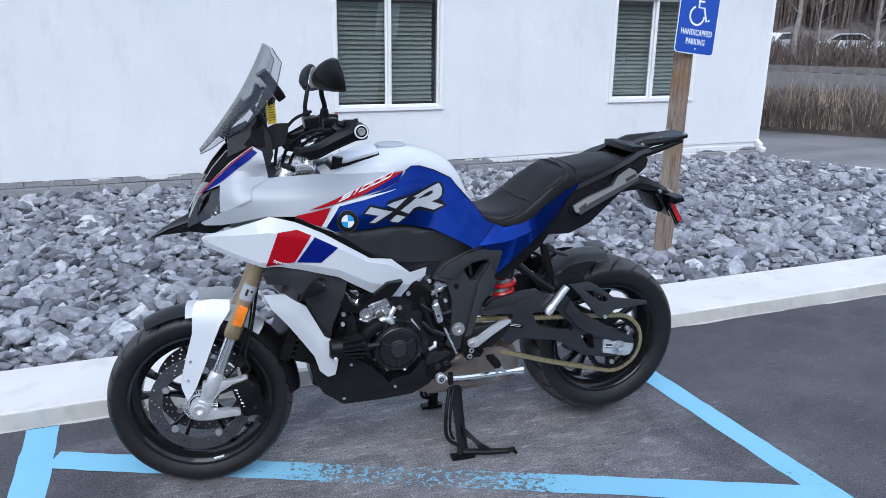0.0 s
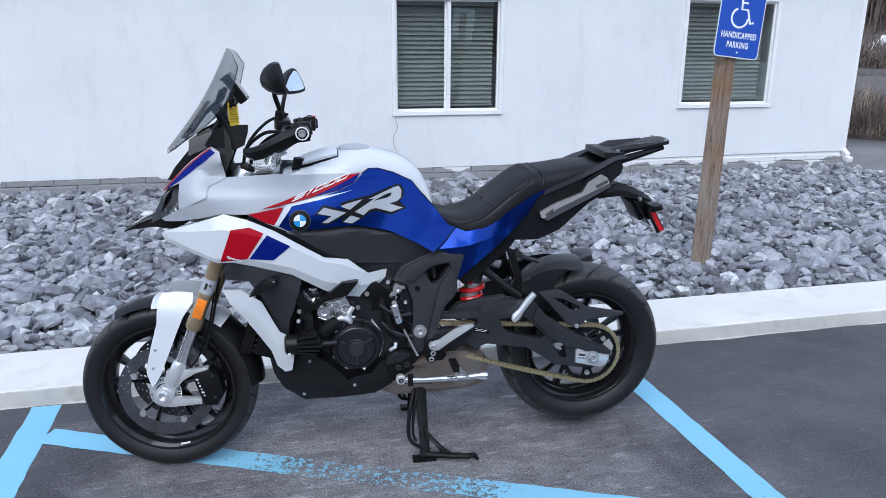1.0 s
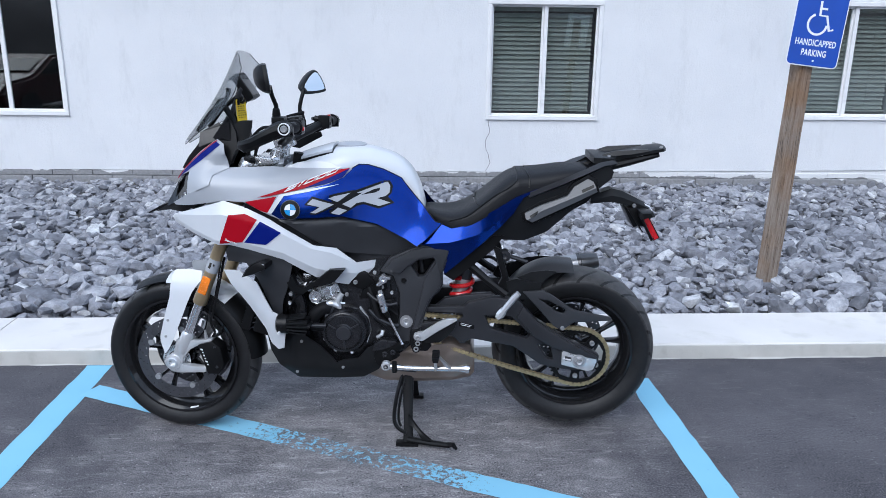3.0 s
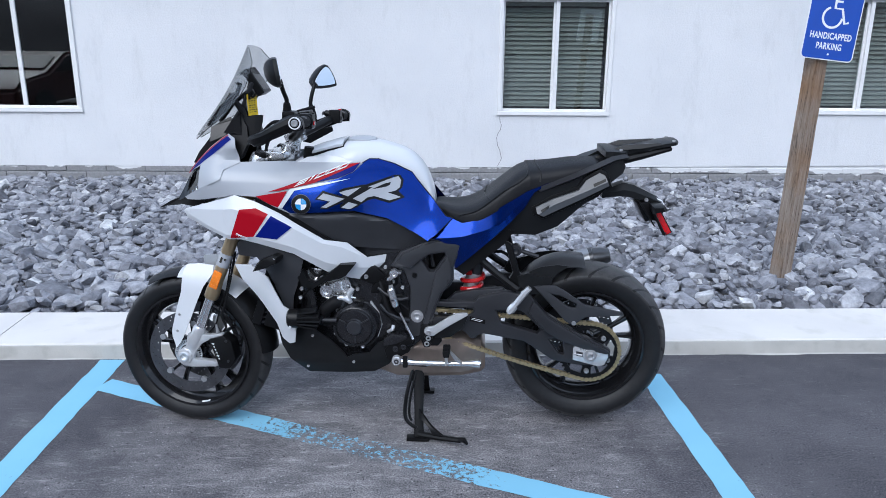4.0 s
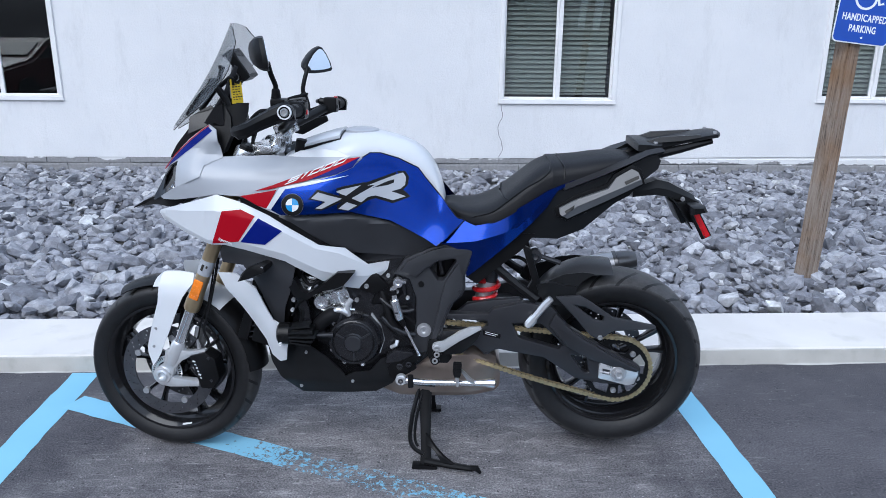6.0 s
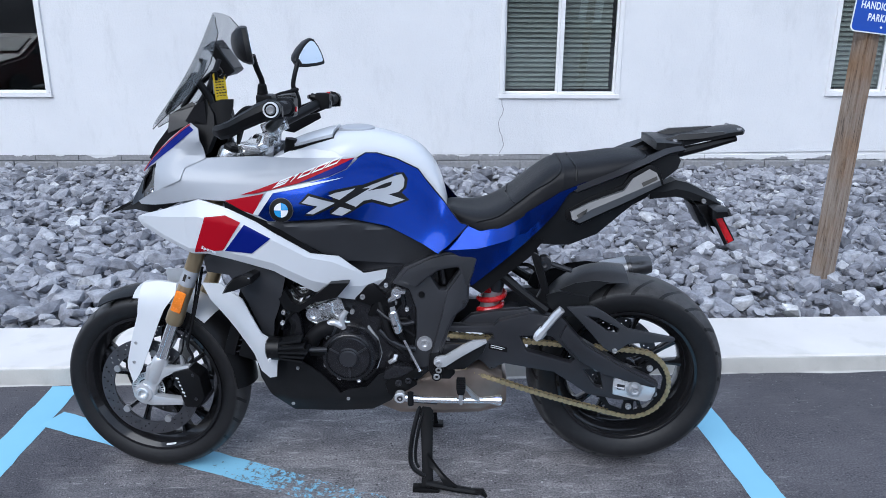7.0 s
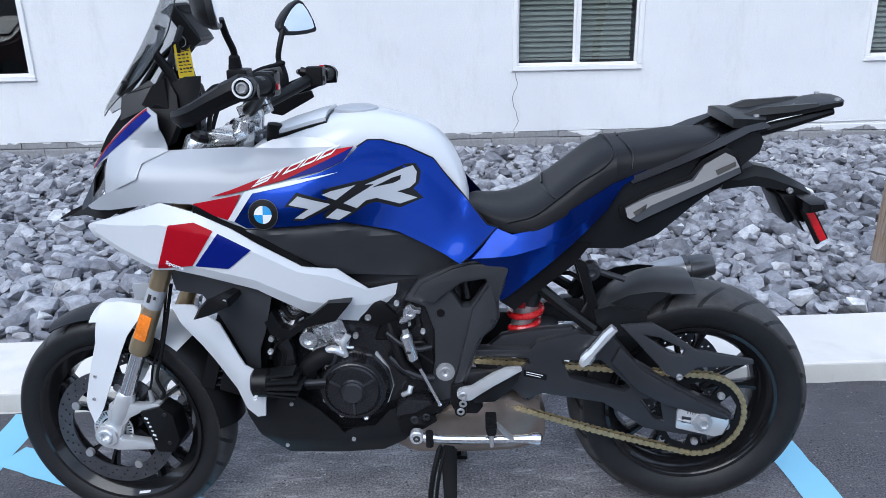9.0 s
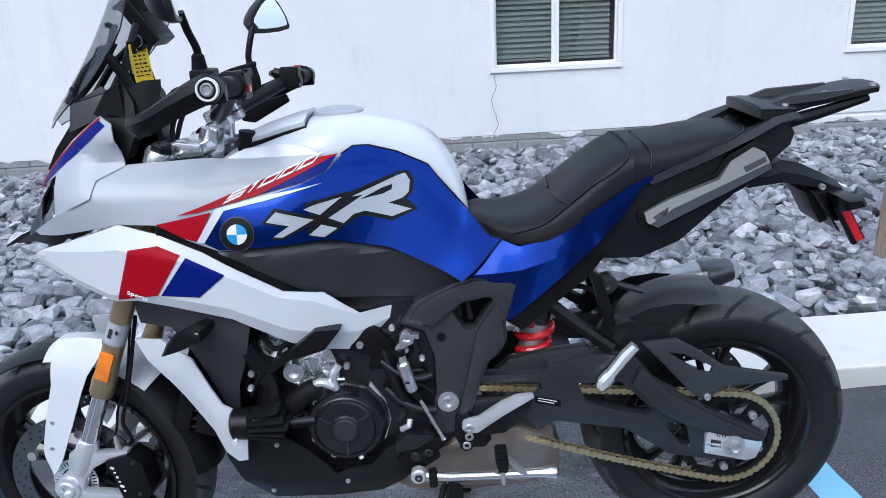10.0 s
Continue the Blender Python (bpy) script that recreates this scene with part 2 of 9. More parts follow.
def block_material():
    """Grey concrete block with the wall's white paint lapping over it in torn patches."""
    m, n, l, b = nodes_of("concrete_block")
    tc, oi = n.new("ShaderNodeTexCoord"), n.new("ShaderNodeObjectInfo")
    geo = n.new("ShaderNodeNewGeometry")
    g, p = n.new("ShaderNodeTexNoise"), n.new("ShaderNodeTexNoise")
    g.inputs["Scale"].default_value, g.inputs["Detail"].default_value = 40, 7
    p.inputs["Scale"].default_value, p.inputs["Detail"].default_value, p.inputs["Roughness"].default_value = 3.2, 5, 0.55
    l.new(geo.outputs["Position"], g.inputs["Vector"]); l.new(geo.outputs["Position"], p.inputs["Vector"])
    base = n.new("ShaderNodeValToRGB")
    base.color_ramp.elements[0].color, base.color_ramp.elements[1].color = (0.17, 0.17, 0.18, 1), (0.36, 0.36, 0.365, 1)
    l.new(g.outputs["Fac"], base.inputs["Fac"])
    sep = n.new("ShaderNodeSeparateXYZ"); l.new(geo.outputs["Position"], sep.inputs["Vector"])
    hz = n.new("ShaderNodeMapRange")
    hz.inputs["From Min"].default_value, hz.inputs["From Max"].default_value = 0.06, 0.14
    hz.inputs["To Min"].default_value, hz.inputs["To Max"].default_value = -0.16, 0.17
    l.new(sep.outputs["Z"], hz.inputs["Value"])
    hx = n.new("ShaderNodeMapRange")
    hx.inputs["From Min"].default_value, hx.inputs["From Max"].default_value = 1.5, 6.0
    hx.inputs["To Min"].default_value, hx.inputs["To Max"].default_value = -0.05, 0.16
    l.new(sep.outputs["X"], hx.inputs["Value"])
    s1, s2 = n.new("ShaderNodeMath"), n.new("ShaderNodeMath")
    l.new(p.outputs["Fac"], s1.inputs[0]); l.new(hz.outputs["Result"], s1.inputs[1])
    l.new(s1.outputs["Value"], s2.inputs[0]); l.new(hx.outputs["Result"], s2.inputs[1])
    edge = n.new("ShaderNodeValToRGB")
    edge.color_ramp.elements[0].position, edge.color_ramp.elements[1].position = 0.62, 0.65
    l.new(s2.outputs["Value"], edge.inputs["Fac"])
    mix = n.new("ShaderNodeMixRGB"); mix.inputs["Color2"].default_value = (0.72, 0.725, 0.73, 1)
    l.new(edge.outputs["Color"], mix.inputs["Fac"]); l.new(base.outputs["Color"], mix.inputs["Color1"])
    l.new(mix.outputs["Color"], b.inputs["Base Color"])
    b.inputs["Roughness"].default_value = 0.9
    bp = n.new("ShaderNodeBump"); bp.inputs["Strength"].default_value, bp.inputs["Distance"].default_value = 0.6, 0.006
    l.new(g.outputs["Fac"], bp.inputs["Height"]); l.new(bp.outputs["Normal"], b.inputs["Normal"])
    return m


def wood_material():
    m, n, l, b = nodes_of("weathered_timber")
    tc, mp = n.new("ShaderNodeTexCoord"), n.new("ShaderNodeMapping")
    mp.inputs["Scale"].default_value = (24, 24, 1.5)
    l.new(tc.outputs["Object"], mp.inputs["Vector"])
    g, k = n.new("ShaderNodeTexNoise"), n.new("ShaderNodeTexNoise")
    g.inputs["Scale"].default_value, g.inputs["Detail"].default_value, g.inputs["Roughness"].default_value = 3.2, 10, 0.75
    k.inputs["Scale"].default_value, k.inputs["Detail"].default_value = 3.0, 4
    l.new(mp.outputs["Vector"], g.inputs["Vector"]); l.new(tc.outputs["Object"], k.inputs["Vector"])
    r = n.new("ShaderNodeValToRGB")
    e = r.color_ramp.elements
    e[0].position, e[0].color = 0.36, (0.055, 0.040, 0.032, 1)
    e[1].position, e[1].color = 0.68, (0.34, 0.29, 0.245, 1)
    x = e.new(0.45); x.color = (0.21, 0.163, 0.125, 1)
    l.new(g.outputs["Fac"], r.inputs["Fac"])
    br = n.new("ShaderNodeValToRGB"); br.color_ramp.elements[0].position, br.color_ramp.elements[1].position = 0.45, 0.65
    l.new(k.outputs["Fac"], br.inputs["Fac"])
    mix = n.new("ShaderNodeMixRGB"); mix.blend_type = "MULTIPLY"; mix.inputs["Color2"].default_value = (0.95, 0.72, 0.50, 1)
    l.new(br.outputs["Color"], mix.inputs["Fac"]); l.new(r.outputs["Color"], mix.inputs["Color1"])
    l.new(mix.outputs["Color"], b.inputs["Base Color"])
    b.inputs["Roughness"].default_value = 0.85
    bp = n.new("ShaderNodeBump"); bp.inputs["Strength"].default_value, bp.inputs["Distance"].default_value = 0.8, 0.006
    l.new(g.outputs["Fac"], bp.inputs["Height"]); l.new(bp.outputs["Normal"], b.inputs["Normal"])
    return m


def glass_material(name, tint=(1, 1, 1), rough=0.0, gloss=0.12):
    m, n, l, b = nodes_of(name)
    tr, gl, mx, lw = n.new("ShaderNodeBsdfTransparent"), n.new("ShaderNodeBsdfGlossy"), n.new("ShaderNodeMixShader"), n.new("ShaderNodeFresnel")
    lw.inputs["IOR"].default_value = 1.5
    tr.inputs["Color"].default_value = (*tint, 1)
    gl.inputs["Roughness"].default_value = rough
    sc = n.new("ShaderNodeMath"); sc.operation = "MULTIPLY_ADD"; sc.inputs[1].default_value = 1.0; sc.inputs[2].default_value = gloss
    l.new(lw.outputs["Fac"], sc.inputs[0]); l.new(sc.outputs["Value"], mx.inputs["Fac"])
    l.new(tr.outputs["BSDF"], mx.inputs[1]); l.new(gl.outputs["BSDF"], mx.inputs[2])
    l.new(mx.outputs["Shader"], n["Material Output"].inputs["Surface"])
    return m


M = dict(
    asphalt=asphalt_material(), stone=stone_material(), stucco=stucco_material(), block=block_material(), timber=wood_material(),
    kerb=surface("kerb_paint", (0.66, 0.635, 0.61), 0.75, scale=3, vary=0.06, bump=0.35, fine=90, dirt=(0.58, 0.56, 0.52)),
    kerbface=surface("darker_kerb_grey", (0.47, 0.46, 0.43), 0.85, scale=5, vary=0.12, bump=0.5, fine=120, dirt=(0.38, 0.37, 0.34)),
    vinyl=surface("white_vinyl", (0.82, 0.82, 0.82), 0.4, scale=4, vary=0.04),
    pane=glass_material("window_glass", (0.76, 0.83, 0.83), 0.0, 0.11),
    slat=surface("blind_slat", (0.54, 0.53, 0.50), 0.6, scale=3, vary=0.08),
    room=surface("dim_room_black", (0.05, 0.05, 0.05), 0.9, scale=2),
    soil=surface("dark_soil", (0.09, 0.085, 0.08), 0.95, scale=6, vary=0.3),
    signblue=surface("sign_blue", (0.013, 0.068, 0.40), 0.4, scale=6, vary=0.06),
    signwhite=surface("sign_white", (0.80, 0.82, 0.84), 0.4, scale=6, vary=0.04),
    roof=surface("roof_shingle", (0.10, 0.095, 0.09), 0.9, scale=8, vary=0.25, bump=0.5),
    crack=surface("crack_shadow", (0.20, 0.20, 0.21), 0.95, scale=10),
)


# ---- geometry helpers ----
def link(name, bm, material, parent=None, label="", angle=32):
    me = bpy.data.meshes.new(name)
    bm.to_mesh(me)
    bm.free()
    me.materials.append(material)
    me.polygons.foreach_set("use_smooth", [True] * len(me.polygons))
    me.set_sharp_from_angle(angle=radians(angle))
    ob = new(name, me)
    if parent is not None:
        ob.parent = parent
    if label:
        ob["label"] = label
    return ob


part = link


def empty(name, m=None):
    ob = new(name)
    ob.empty_display_size = 0.1
    if m is not None:
        ob.matrix_world = m
    return ob


def add_box(bm, c, s, rot=None, bevel=0.0, seg=2):
    r = bmesh.ops.create_cube(bm, size=1)
    vs = r["verts"]
    m = Matrix.Translation(c) @ (rot.to_4x4() if rot is not None else Matrix()) @ Matrix.Diagonal((*s, 1))
    bmesh.ops.transform(bm, matrix=m, verts=vs)
    if bevel:
        es = list({e for v in vs for e in v.link_edges})
        bmesh.ops.bevel(bm, geom=es, offset=bevel, segments=seg, profile=0.7, affect="EDGES")
    return bm


def box(c, s, rot=None, bevel=0.0, seg=2):
    return add_box(bmesh.new(), c, s, rot, bevel, seg)


def prism(outline, z0, z1):
    """A flat outline (x, y) raised from z0 to z1."""
    bm = bmesh.new()
    lo = [bm.verts.new((x, y, z0)) for x, y in outline]
    hi = [bm.verts.new((x, y, z1)) for x, y in outline]
    k = len(outline)
    bm.faces.new(lo[::-1]); bm.faces.new(hi)
    for i in range(k):
        bm.faces.new((lo[i], lo[(i + 1) % k], hi[(i + 1) % k], hi[i]))
    bmesh.ops.recalc_face_normals(bm, faces=bm.faces)
    return bm


def loft_rings(rings):
    """Joins closed outlines one after another and caps both ends."""
    bm = bmesh.new()
    g = [[bm.verts.new(p) for p in ring] for ring in rings]
    k = len(rings[0])
    for a, b in zip(g, g[1:]):
        for j in range(k):
            bm.faces.new((a[j], a[(j + 1) % k], b[(j + 1) % k], b[j]))
    bm.faces.new(g[0][::-1]); bm.faces.new(g[-1])
    bmesh.ops.recalc_face_normals(bm, faces=bm.faces)
    return bm


# ---- ground and road paint ----
bm = bmesh.new()
bmesh.ops.create_grid(bm, x_segments=8, y_segments=8, size=300)
tagged(link("ground", bm, M["asphalt"]), "dark grey asphalt car park worn pale in patches", "asphalt", kind="structure")

PAINT, PAINT_WORN = line_paint("line_paint", 0.1), line_paint("line_paint_worn", 0.25)


def marking(name, a, b, width, material, label):
    a, b = Vector((*a, 0)), Vector((*b, 0))
    d = b - a
    n = max(6, int(d.length / 0.05))
    bm = bmesh.new()
    rng = random.Random(name)
    rows = []
    for i in range(n + 1):
        w0, w1 = width / 2 + rng.uniform(-0.003, 0.003), width / 2 + rng.uniform(-0.003, 0.003)
        rows.append((bm.verts.new((d.length * i / n, -w0, 0)), bm.verts.new((d.length * i / n, w1, 0))))
    for p, q in zip(rows, rows[1:]):
        bm.faces.new((p[0], q[0], q[1], p[1]))
    ob = tagged(link(name, bm, material), label, "road marking", kind="structure")
    ob.matrix_world = Matrix.Translation((*a.xy, 0.0018)) @ Matrix.Rotation(math.atan2(d.y, d.x), 4, "Z")
    return ob


marking("stall_line", (-0.325, 3.135), (-0.315, -6.0), 0.114, PAINT, "light blue painted parking bay line on asphalt")
marking("stall_line", (2.132, 2.97), (2.42, -6.0), 0.106, PAINT, "light blue painted parking bay line on asphalt")
hatch = marking("hatch_line", (-0.27, 2.878), (2.14, 1.785), 0.108, PAINT_WORN, "worn flaking light blue diagonal hatch line on asphalt")
hatch.location.z = 0.0026

# ---- kerb and gravel bed ----
KERB_YAW = 0.0140
kerb = empty("kerb", Matrix.Translation((0, 3.155, 0)) @ Matrix.Rotation(KERB_YAW, 4, "Z"))
tagged(kerb, "wide cream painted concrete kerb beside the gravel", "kerb", kind="structure")
for i, (x0, x1) in enumerate(((-30, -13), (-13, -7), (-7, -0.9), (-0.9, 4.6), (4.6, 8.75))):
    prof = [(0.0, -0.1), (0.002, 0.0), (0.016, 0.058), (0.026, 0.069), (0.425, 0.071), (0.438, 0.062), (0.440, -0.1)]
    rings, n = [], max(2, int((x1 - x0) / 0.06))
    for k in range(n + 1):
        x = x0 + 0.003 + (x1 - x0 - 0.006) * k / n
        rings.append([(x, y + 0.0035 * noise.noise(Vector((x * 7, z * 9, 0))), z + 0.002 * noise.noise(Vector((x * 5, y * 9, 4)))) for y, z in prof])
    part("kerb_stone", loft_rings(rings), M["kerb"], kerb)
    # front face in a darker grey than the kerb top
    face = []
    for k in range(n + 1):
        x = x0 + 0.003 + (x1 - x0 - 0.006) * k / n
        w = 0.0035 * noise.noise(Vector((x * 7, 0, 0)))
        top = 0.062 + 0.003 * noise.noise(Vector((x * 3, 2, 0)))
        face.append([(x, -0.004 + w, -0.02), (x, -0.003 + w, 0.004), (x, 0.010 + w, top), (x, 0.022 + w, top), (x, 0.02, -0.02)])
    part("kerb_face", loft_rings(face), M["kerbface"], kerb, "darker grey kerb face")
    crumbs = []
    for k in range(n + 1):
        x = x0 + 0.003 + (x1 - x0 - 0.006) * k / n
        w = max(0.0, 0.005 + 0.014 * noise.noise(Vector((x * 3, 8, 0))) + 0.008 * noise.noise(Vector((x * 11, 8, 0))))
        crumbs.append([(x, -w - 0.002, 0.0), (x, -w * 0.5 - 0.002, 0.003), (x, 0.0, 0.005), (x, 0.0, -0.01), (x, -w - 0.002, -0.01)])
    part("kerb_joint", loft_rings(crumbs), M["kerbface"], kerb, "crumbling grey mortar along the kerb foot")

bm = bmesh.new()
BED = ((-30, 3.1), (-30, 7.56), (7.12, 7.56), (7.10, 7.0), (7.65, 6.1), (8.75, 3.6))
for x, y in BED:
    bm.verts.new((x, y, 0.012))
bm.faces.new(bm.verts[:])
bmesh.ops.recalc_face_normals(bm, faces=bm.faces)
bed = tagged(link("gravel_bed", bm, M["soil"]), "bed of broken grey stone along the building", "gravel", kind="structure")

edging = bmesh.new()
for a, b in (((7.10, 7.0), (7.65, 6.1)), ((7.65, 6.1), (8.75, 3.6))):
    a, b = Vector((*a, 0.0)), Vector((*b, 0.0))
    add_box(edging, (a + b) / 2, ((b - a).length, 0.09, 0.1), Matrix.Rotation(math.atan2(b.y - a.y, b.x - a.x), 3, "Z"), 0.01)
tagged(link("edging", edging, M["kerb"]), "white painted concrete edging of the gravel bed", "kerb", kind="structure")

# ---- building ----
WALL_Y, WALL_T, WALL_H = 7.54, 0.24, 3.0
WINDOWS = ((-3.39, 0.680), (1.84, 0.675), (4.935, 0.700))
WIN_W, WIN_H = 1.13, 1.15


def wall_panel(name, x0, x1, openings):
    """Wall along x with its outer face at WALL_Y and rectangular openings cut through."""
    bm = bmesh.new()
    z0, z1 = 0.146, WALL_H
    xs = [x0]
    for ox, oz in openings:
        xs += [ox, ox + WIN_W]
    xs.append(x1)
    holes = dict((ox, oz) for ox, oz in openings)
    for a, b in zip(xs, xs[1:]):
        spans = ((z0, holes[a]), (holes[a] + WIN_H, z1)) if a in holes else ((z0, z1),)
        for p, q in spans:
            add_box(bm, ((a + b) / 2, WALL_Y + WALL_T / 2, (p + q) / 2), (b - a, WALL_T, q - p))
    bmesh.ops.remove_doubles(bm, verts=bm.verts, dist=0.0005)
    for v in bm.verts:
        if abs(v.co.z - z0) < 0.001:
            v.co.z += 0.038 * min(1.0, max(0.0, (v.co.x - 2.5) / 3.5))
    return tagged(link(name, bm, M["stucco"], angle=20), "white painted rough stucco wall, stained and cracked", "wall", kind="structure")


wall_panel("wall_south", -16.0, 7.1, WINDOWS)
side = bmesh.new()
add_box(side, (7.1 - WALL_T / 2, WALL_Y + WALL_T + 4.5, 1.58), (WALL_T, 9.0, 2.84))
add_box(side, (-16 + WALL_T / 2, WALL_Y + WALL_T + 4.5, 1.58), (WALL_T, 9.0, 2.84))
add_box(side, (-4.45, WALL_Y + WALL_T + 9.12, 1.58), (23.1, WALL_T, 2.84))
tagged(link("wall_north", side, M["stucco"]), "white painted stucco walls behind", "wall", kind="structure")
# indoor dimness is put into the near-black colour of these three surfaces
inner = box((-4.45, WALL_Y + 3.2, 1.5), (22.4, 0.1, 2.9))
tagged(link("wall_inner", inner, M["room"]), "near-black partition wall, coloured for the dim interior", "wall", kind="structure")
tagged(link("floor", box((-4.45, WALL_Y + 4.6, 0.08), (22.5, 8.7, 0.12)), M["room"]), "near-black floor, coloured for the dim interior", "floor", kind="structure")
tagged(link("ceiling", box((-4.45, WALL_Y + 4.6, 2.93), (22.5, 8.7, 0.1)), M["room"]), "near-black ceiling, coloured for the dim interior", "ceiling", kind="structure")
roof = bmesh.new()
for a, b, c, d in (((-16.5, 7.0, 3.0), (7.6, 7.0, 3.0), (7.6, 12.2, 4.6), (-16.5, 12.2, 4.6)), ((-16.5, 17.4, 3.0), (-16.5, 12.2, 4.6), (7.6, 12.2, 4.6), (7.6, 17.4, 3.0))):
    lo = [roof.verts.new(p) for p in (a, b, c, d)]
    hi = [roof.verts.new((p[0], p[1], p[2] + 0.16)) for p in (a, b, c, d)]
    roof.faces.new(lo[::-1]); roof.faces.new(hi)
    for i in range(4):
        roof.faces.new((lo[i], lo[(i + 1) % 4], hi[(i + 1) % 4], hi[i]))
for x in (-16, 6.9):
    v = [roof.verts.new((x, y, z)) for y, z in ((7.6, 3.0), (16.8, 3.0), (12.2, 4.58))]
    roof.faces.new(v)
bmesh.ops.recalc_face_normals(roof, faces=roof.faces)
tagged(link("roof", roof, M["roof"]), "dark shingled low gable roof", "roof", kind="structure")


def sash_window(name, x, z, blinds):
    """A sliding vinyl window with two sashes set in the wall, its blind hanging behind the glass."""
    bm = bmesh.new()
    w, h, f, y = WIN_W, WIN_H, 0.042, WALL_Y - 0.012
    for c, s in (((w / 2, 0.05, f / 2), (w, 0.124, f)), ((w / 2, 0.05, h - f / 2), (w, 0.124, f)), ((f / 2, 0.05, h / 2), (f, 0.12, h - 2 * f)), ((w - f / 2, 0.05, h / 2), (f, 0.12, h - 2 * f))):
        add_box(bm, c, s, bevel=0.004, seg=1)
    ob = link(name, bm, M["vinyl"])
    ob.matrix_world = Matrix.Translation((x, y, z))
    tagged(ob, "white vinyl sliding window with " + ("lowered grey slatted blind" if blinds else "dark bare glass"), "window", kind="structure")
    part("window_sill", box((w / 2, 0.004, 0.008), (w + 0.004, 0.03, 0.012), bevel=0.003), M["vinyl"], ob)
    half = (w - 2 * f) / 2
    for i in range(2):
        bm = bmesh.new()
        g, a, d = 0.02, f + i * half, 0.035 + 0.028 * (1 - i)
        a0, a1 = a - (0.012 if i else 0), a + half + (0 if i else 0.012)
        for c, s in ((((a0 + a1) / 2, d, f + g / 2), (a1 - a0, 0.026, g)), (((a0 + a1) / 2, d, h - f - g / 2), (a1 - a0, 0.026, g)),
                     ((a0 + (g, 0.038)[i] / 2, d, h / 2), ((g, 0.038)[i], 0.026, h - 2 * f - 2 * g)), ((a1 - (0.044, g)[i] / 2, d, h / 2), ((0.044, g)[i], 0.026, h - 2 * f - 2 * g))):
            add_box(bm, c, s, bevel=0.003, seg=1)
        fr = part("window_frame", bm, M["vinyl"], ob)
        pane = part("pane", box(((a0 + a1) / 2, d, h / 2), (a1 - a0 - 0.05, 0.006, h - 2 * f - 0.05)), M["pane"], fr)
        pane.visible_shadow = False
    if blinds:
        blind = empty("window_blind", Matrix.Translation((x, WALL_Y, z)))
        tagged(blind, "grey horizontal slatted blind lowered behind the window", "blind")
        part("head_rail", box((w / 2, 0.16, h - 0.075), (w - 0.13, 0.05, 0.045), bevel=0.004), M["slat"], blind)
        part("bottom_rail", box((w / 2, 0.16, 0.085), (w - 0.13, 0.04, 0.018), bevel=0.004), M["slat"], blind)
        me = None
        for k in range(21):
            if me is None:
                ob2 = part("slat", box((0, 0, 0), (w - 0.14, 0.05, 0.003), Matrix.Rotation(radians(52), 3, "X")), M["slat"], blind)
                me = ob2.data
            else:
                ob2 = new("slat", me)
                ob2.parent = blind
            ob2.location = (w / 2 + 0.001 * math.sin(k * 2.3), 0.16, 0.122 + k * 0.0445)
            ob2.rotation_euler = (0.03 * math.sin(k * 1.7), 0.0015 * math.sin(k * 3.1), 0)
        for cx in (0.25, 0.5, 0.75):
            bm = bmesh.new()
            add_box(bm, (w * cx, 0.128, h / 2), (0.003, 0.003, h - 0.2))
            part("cord", bm, M["slat"], blind)
    return ob


for i, (x, z) in enumerate(WINDOWS):
    sash_window("window_%d" % (i + 1), x, z, i > 0)

# hairline crack below the middle window
bm = bmesh.new()
rng = random.Random(4)
pts = [Vector((1.87 + (0.03 * math.sin(i * 0.8) + rng.uniform(-0.012, 0.012)) * min(1, i / 3), WALL_Y - 0.002, 0.66 - i * 0.042)) for i in range(13)]
rows = [(bm.verts.new(p - Vector((0.0028, 0, 0))), bm.verts.new(p + Vector((0.0028, 0, 0)))) for p in pts]
for p, q in zip(rows, rows[1:]):
    bm.faces.new((p[0], p[1], q[1], q[0]))
tagged(link("wall_crack", bm, M["crack"]), "thin dark crack running down the stucco", "crack", kind="structure")

# downpipe at the corner
bm = bmesh.new()
add_box(bm, (7.132, WALL_Y + 0.05, 1.6), (0.06, 0.075, 2.8), bevel=0.012)
add_box(bm, (7.140, WALL_Y + 0.005, 0.16), (0.06, 0.13, 0.075), Matrix.Rotation(radians(32), 3, "X"), bevel=0.012)
add_box(bm, (7.145, WALL_Y - 0.06, 0.10), (0.065, 0.10, 0.06), Matrix.Rotation(radians(12), 3, "X"), bevel=0.012)
tagged(link("downpipe", bm, M["vinyl"]), "white metal downpipe with a kicked-out foot round the wall corner", "downpipe")

# concrete block footing course, one block after another
footing = tagged(link("footing", box((-4.45, WALL_Y + 0.113, 0.060), (23.08, 0.2, 0.270)), M["block"]), "grey concrete block footing with torn white paint", "footing", kind="structure")
block_mesh = None
for zc, start, depth in ((0.1180, -16.0, 0.062), (-0.012, -16.2, 0.050)):
    bx, k = start, 0
    while bx < 7.05:
        wdt = min(0.397, 7.1 - bx)
        if block_mesh is None:
            ob = part("block", box((0, 0, 0), (0.392, 0.12, 0.052), bevel=0.003, seg=1), M["block"], footing)
            block_mesh = ob.data
        else:
            ob = new("block", block_mesh)
            ob.parent = footing
        ob.location = (bx + wdt / 2, WALL_Y + depth + 0.004 * math.sin(k * 1.9 + zc * 40), zc + 0.002 * math.sin(k * 2.7))
        ob.scale = (wdt / 0.397, 1, 1.0 if zc > 0 else 3.75)
        bx += wdt
        k += 1

# ---- sign on its leaning timber post ----
SIGN = pose(3.387, 4.237, 1.340, -3.94, 6.14, 0.39)


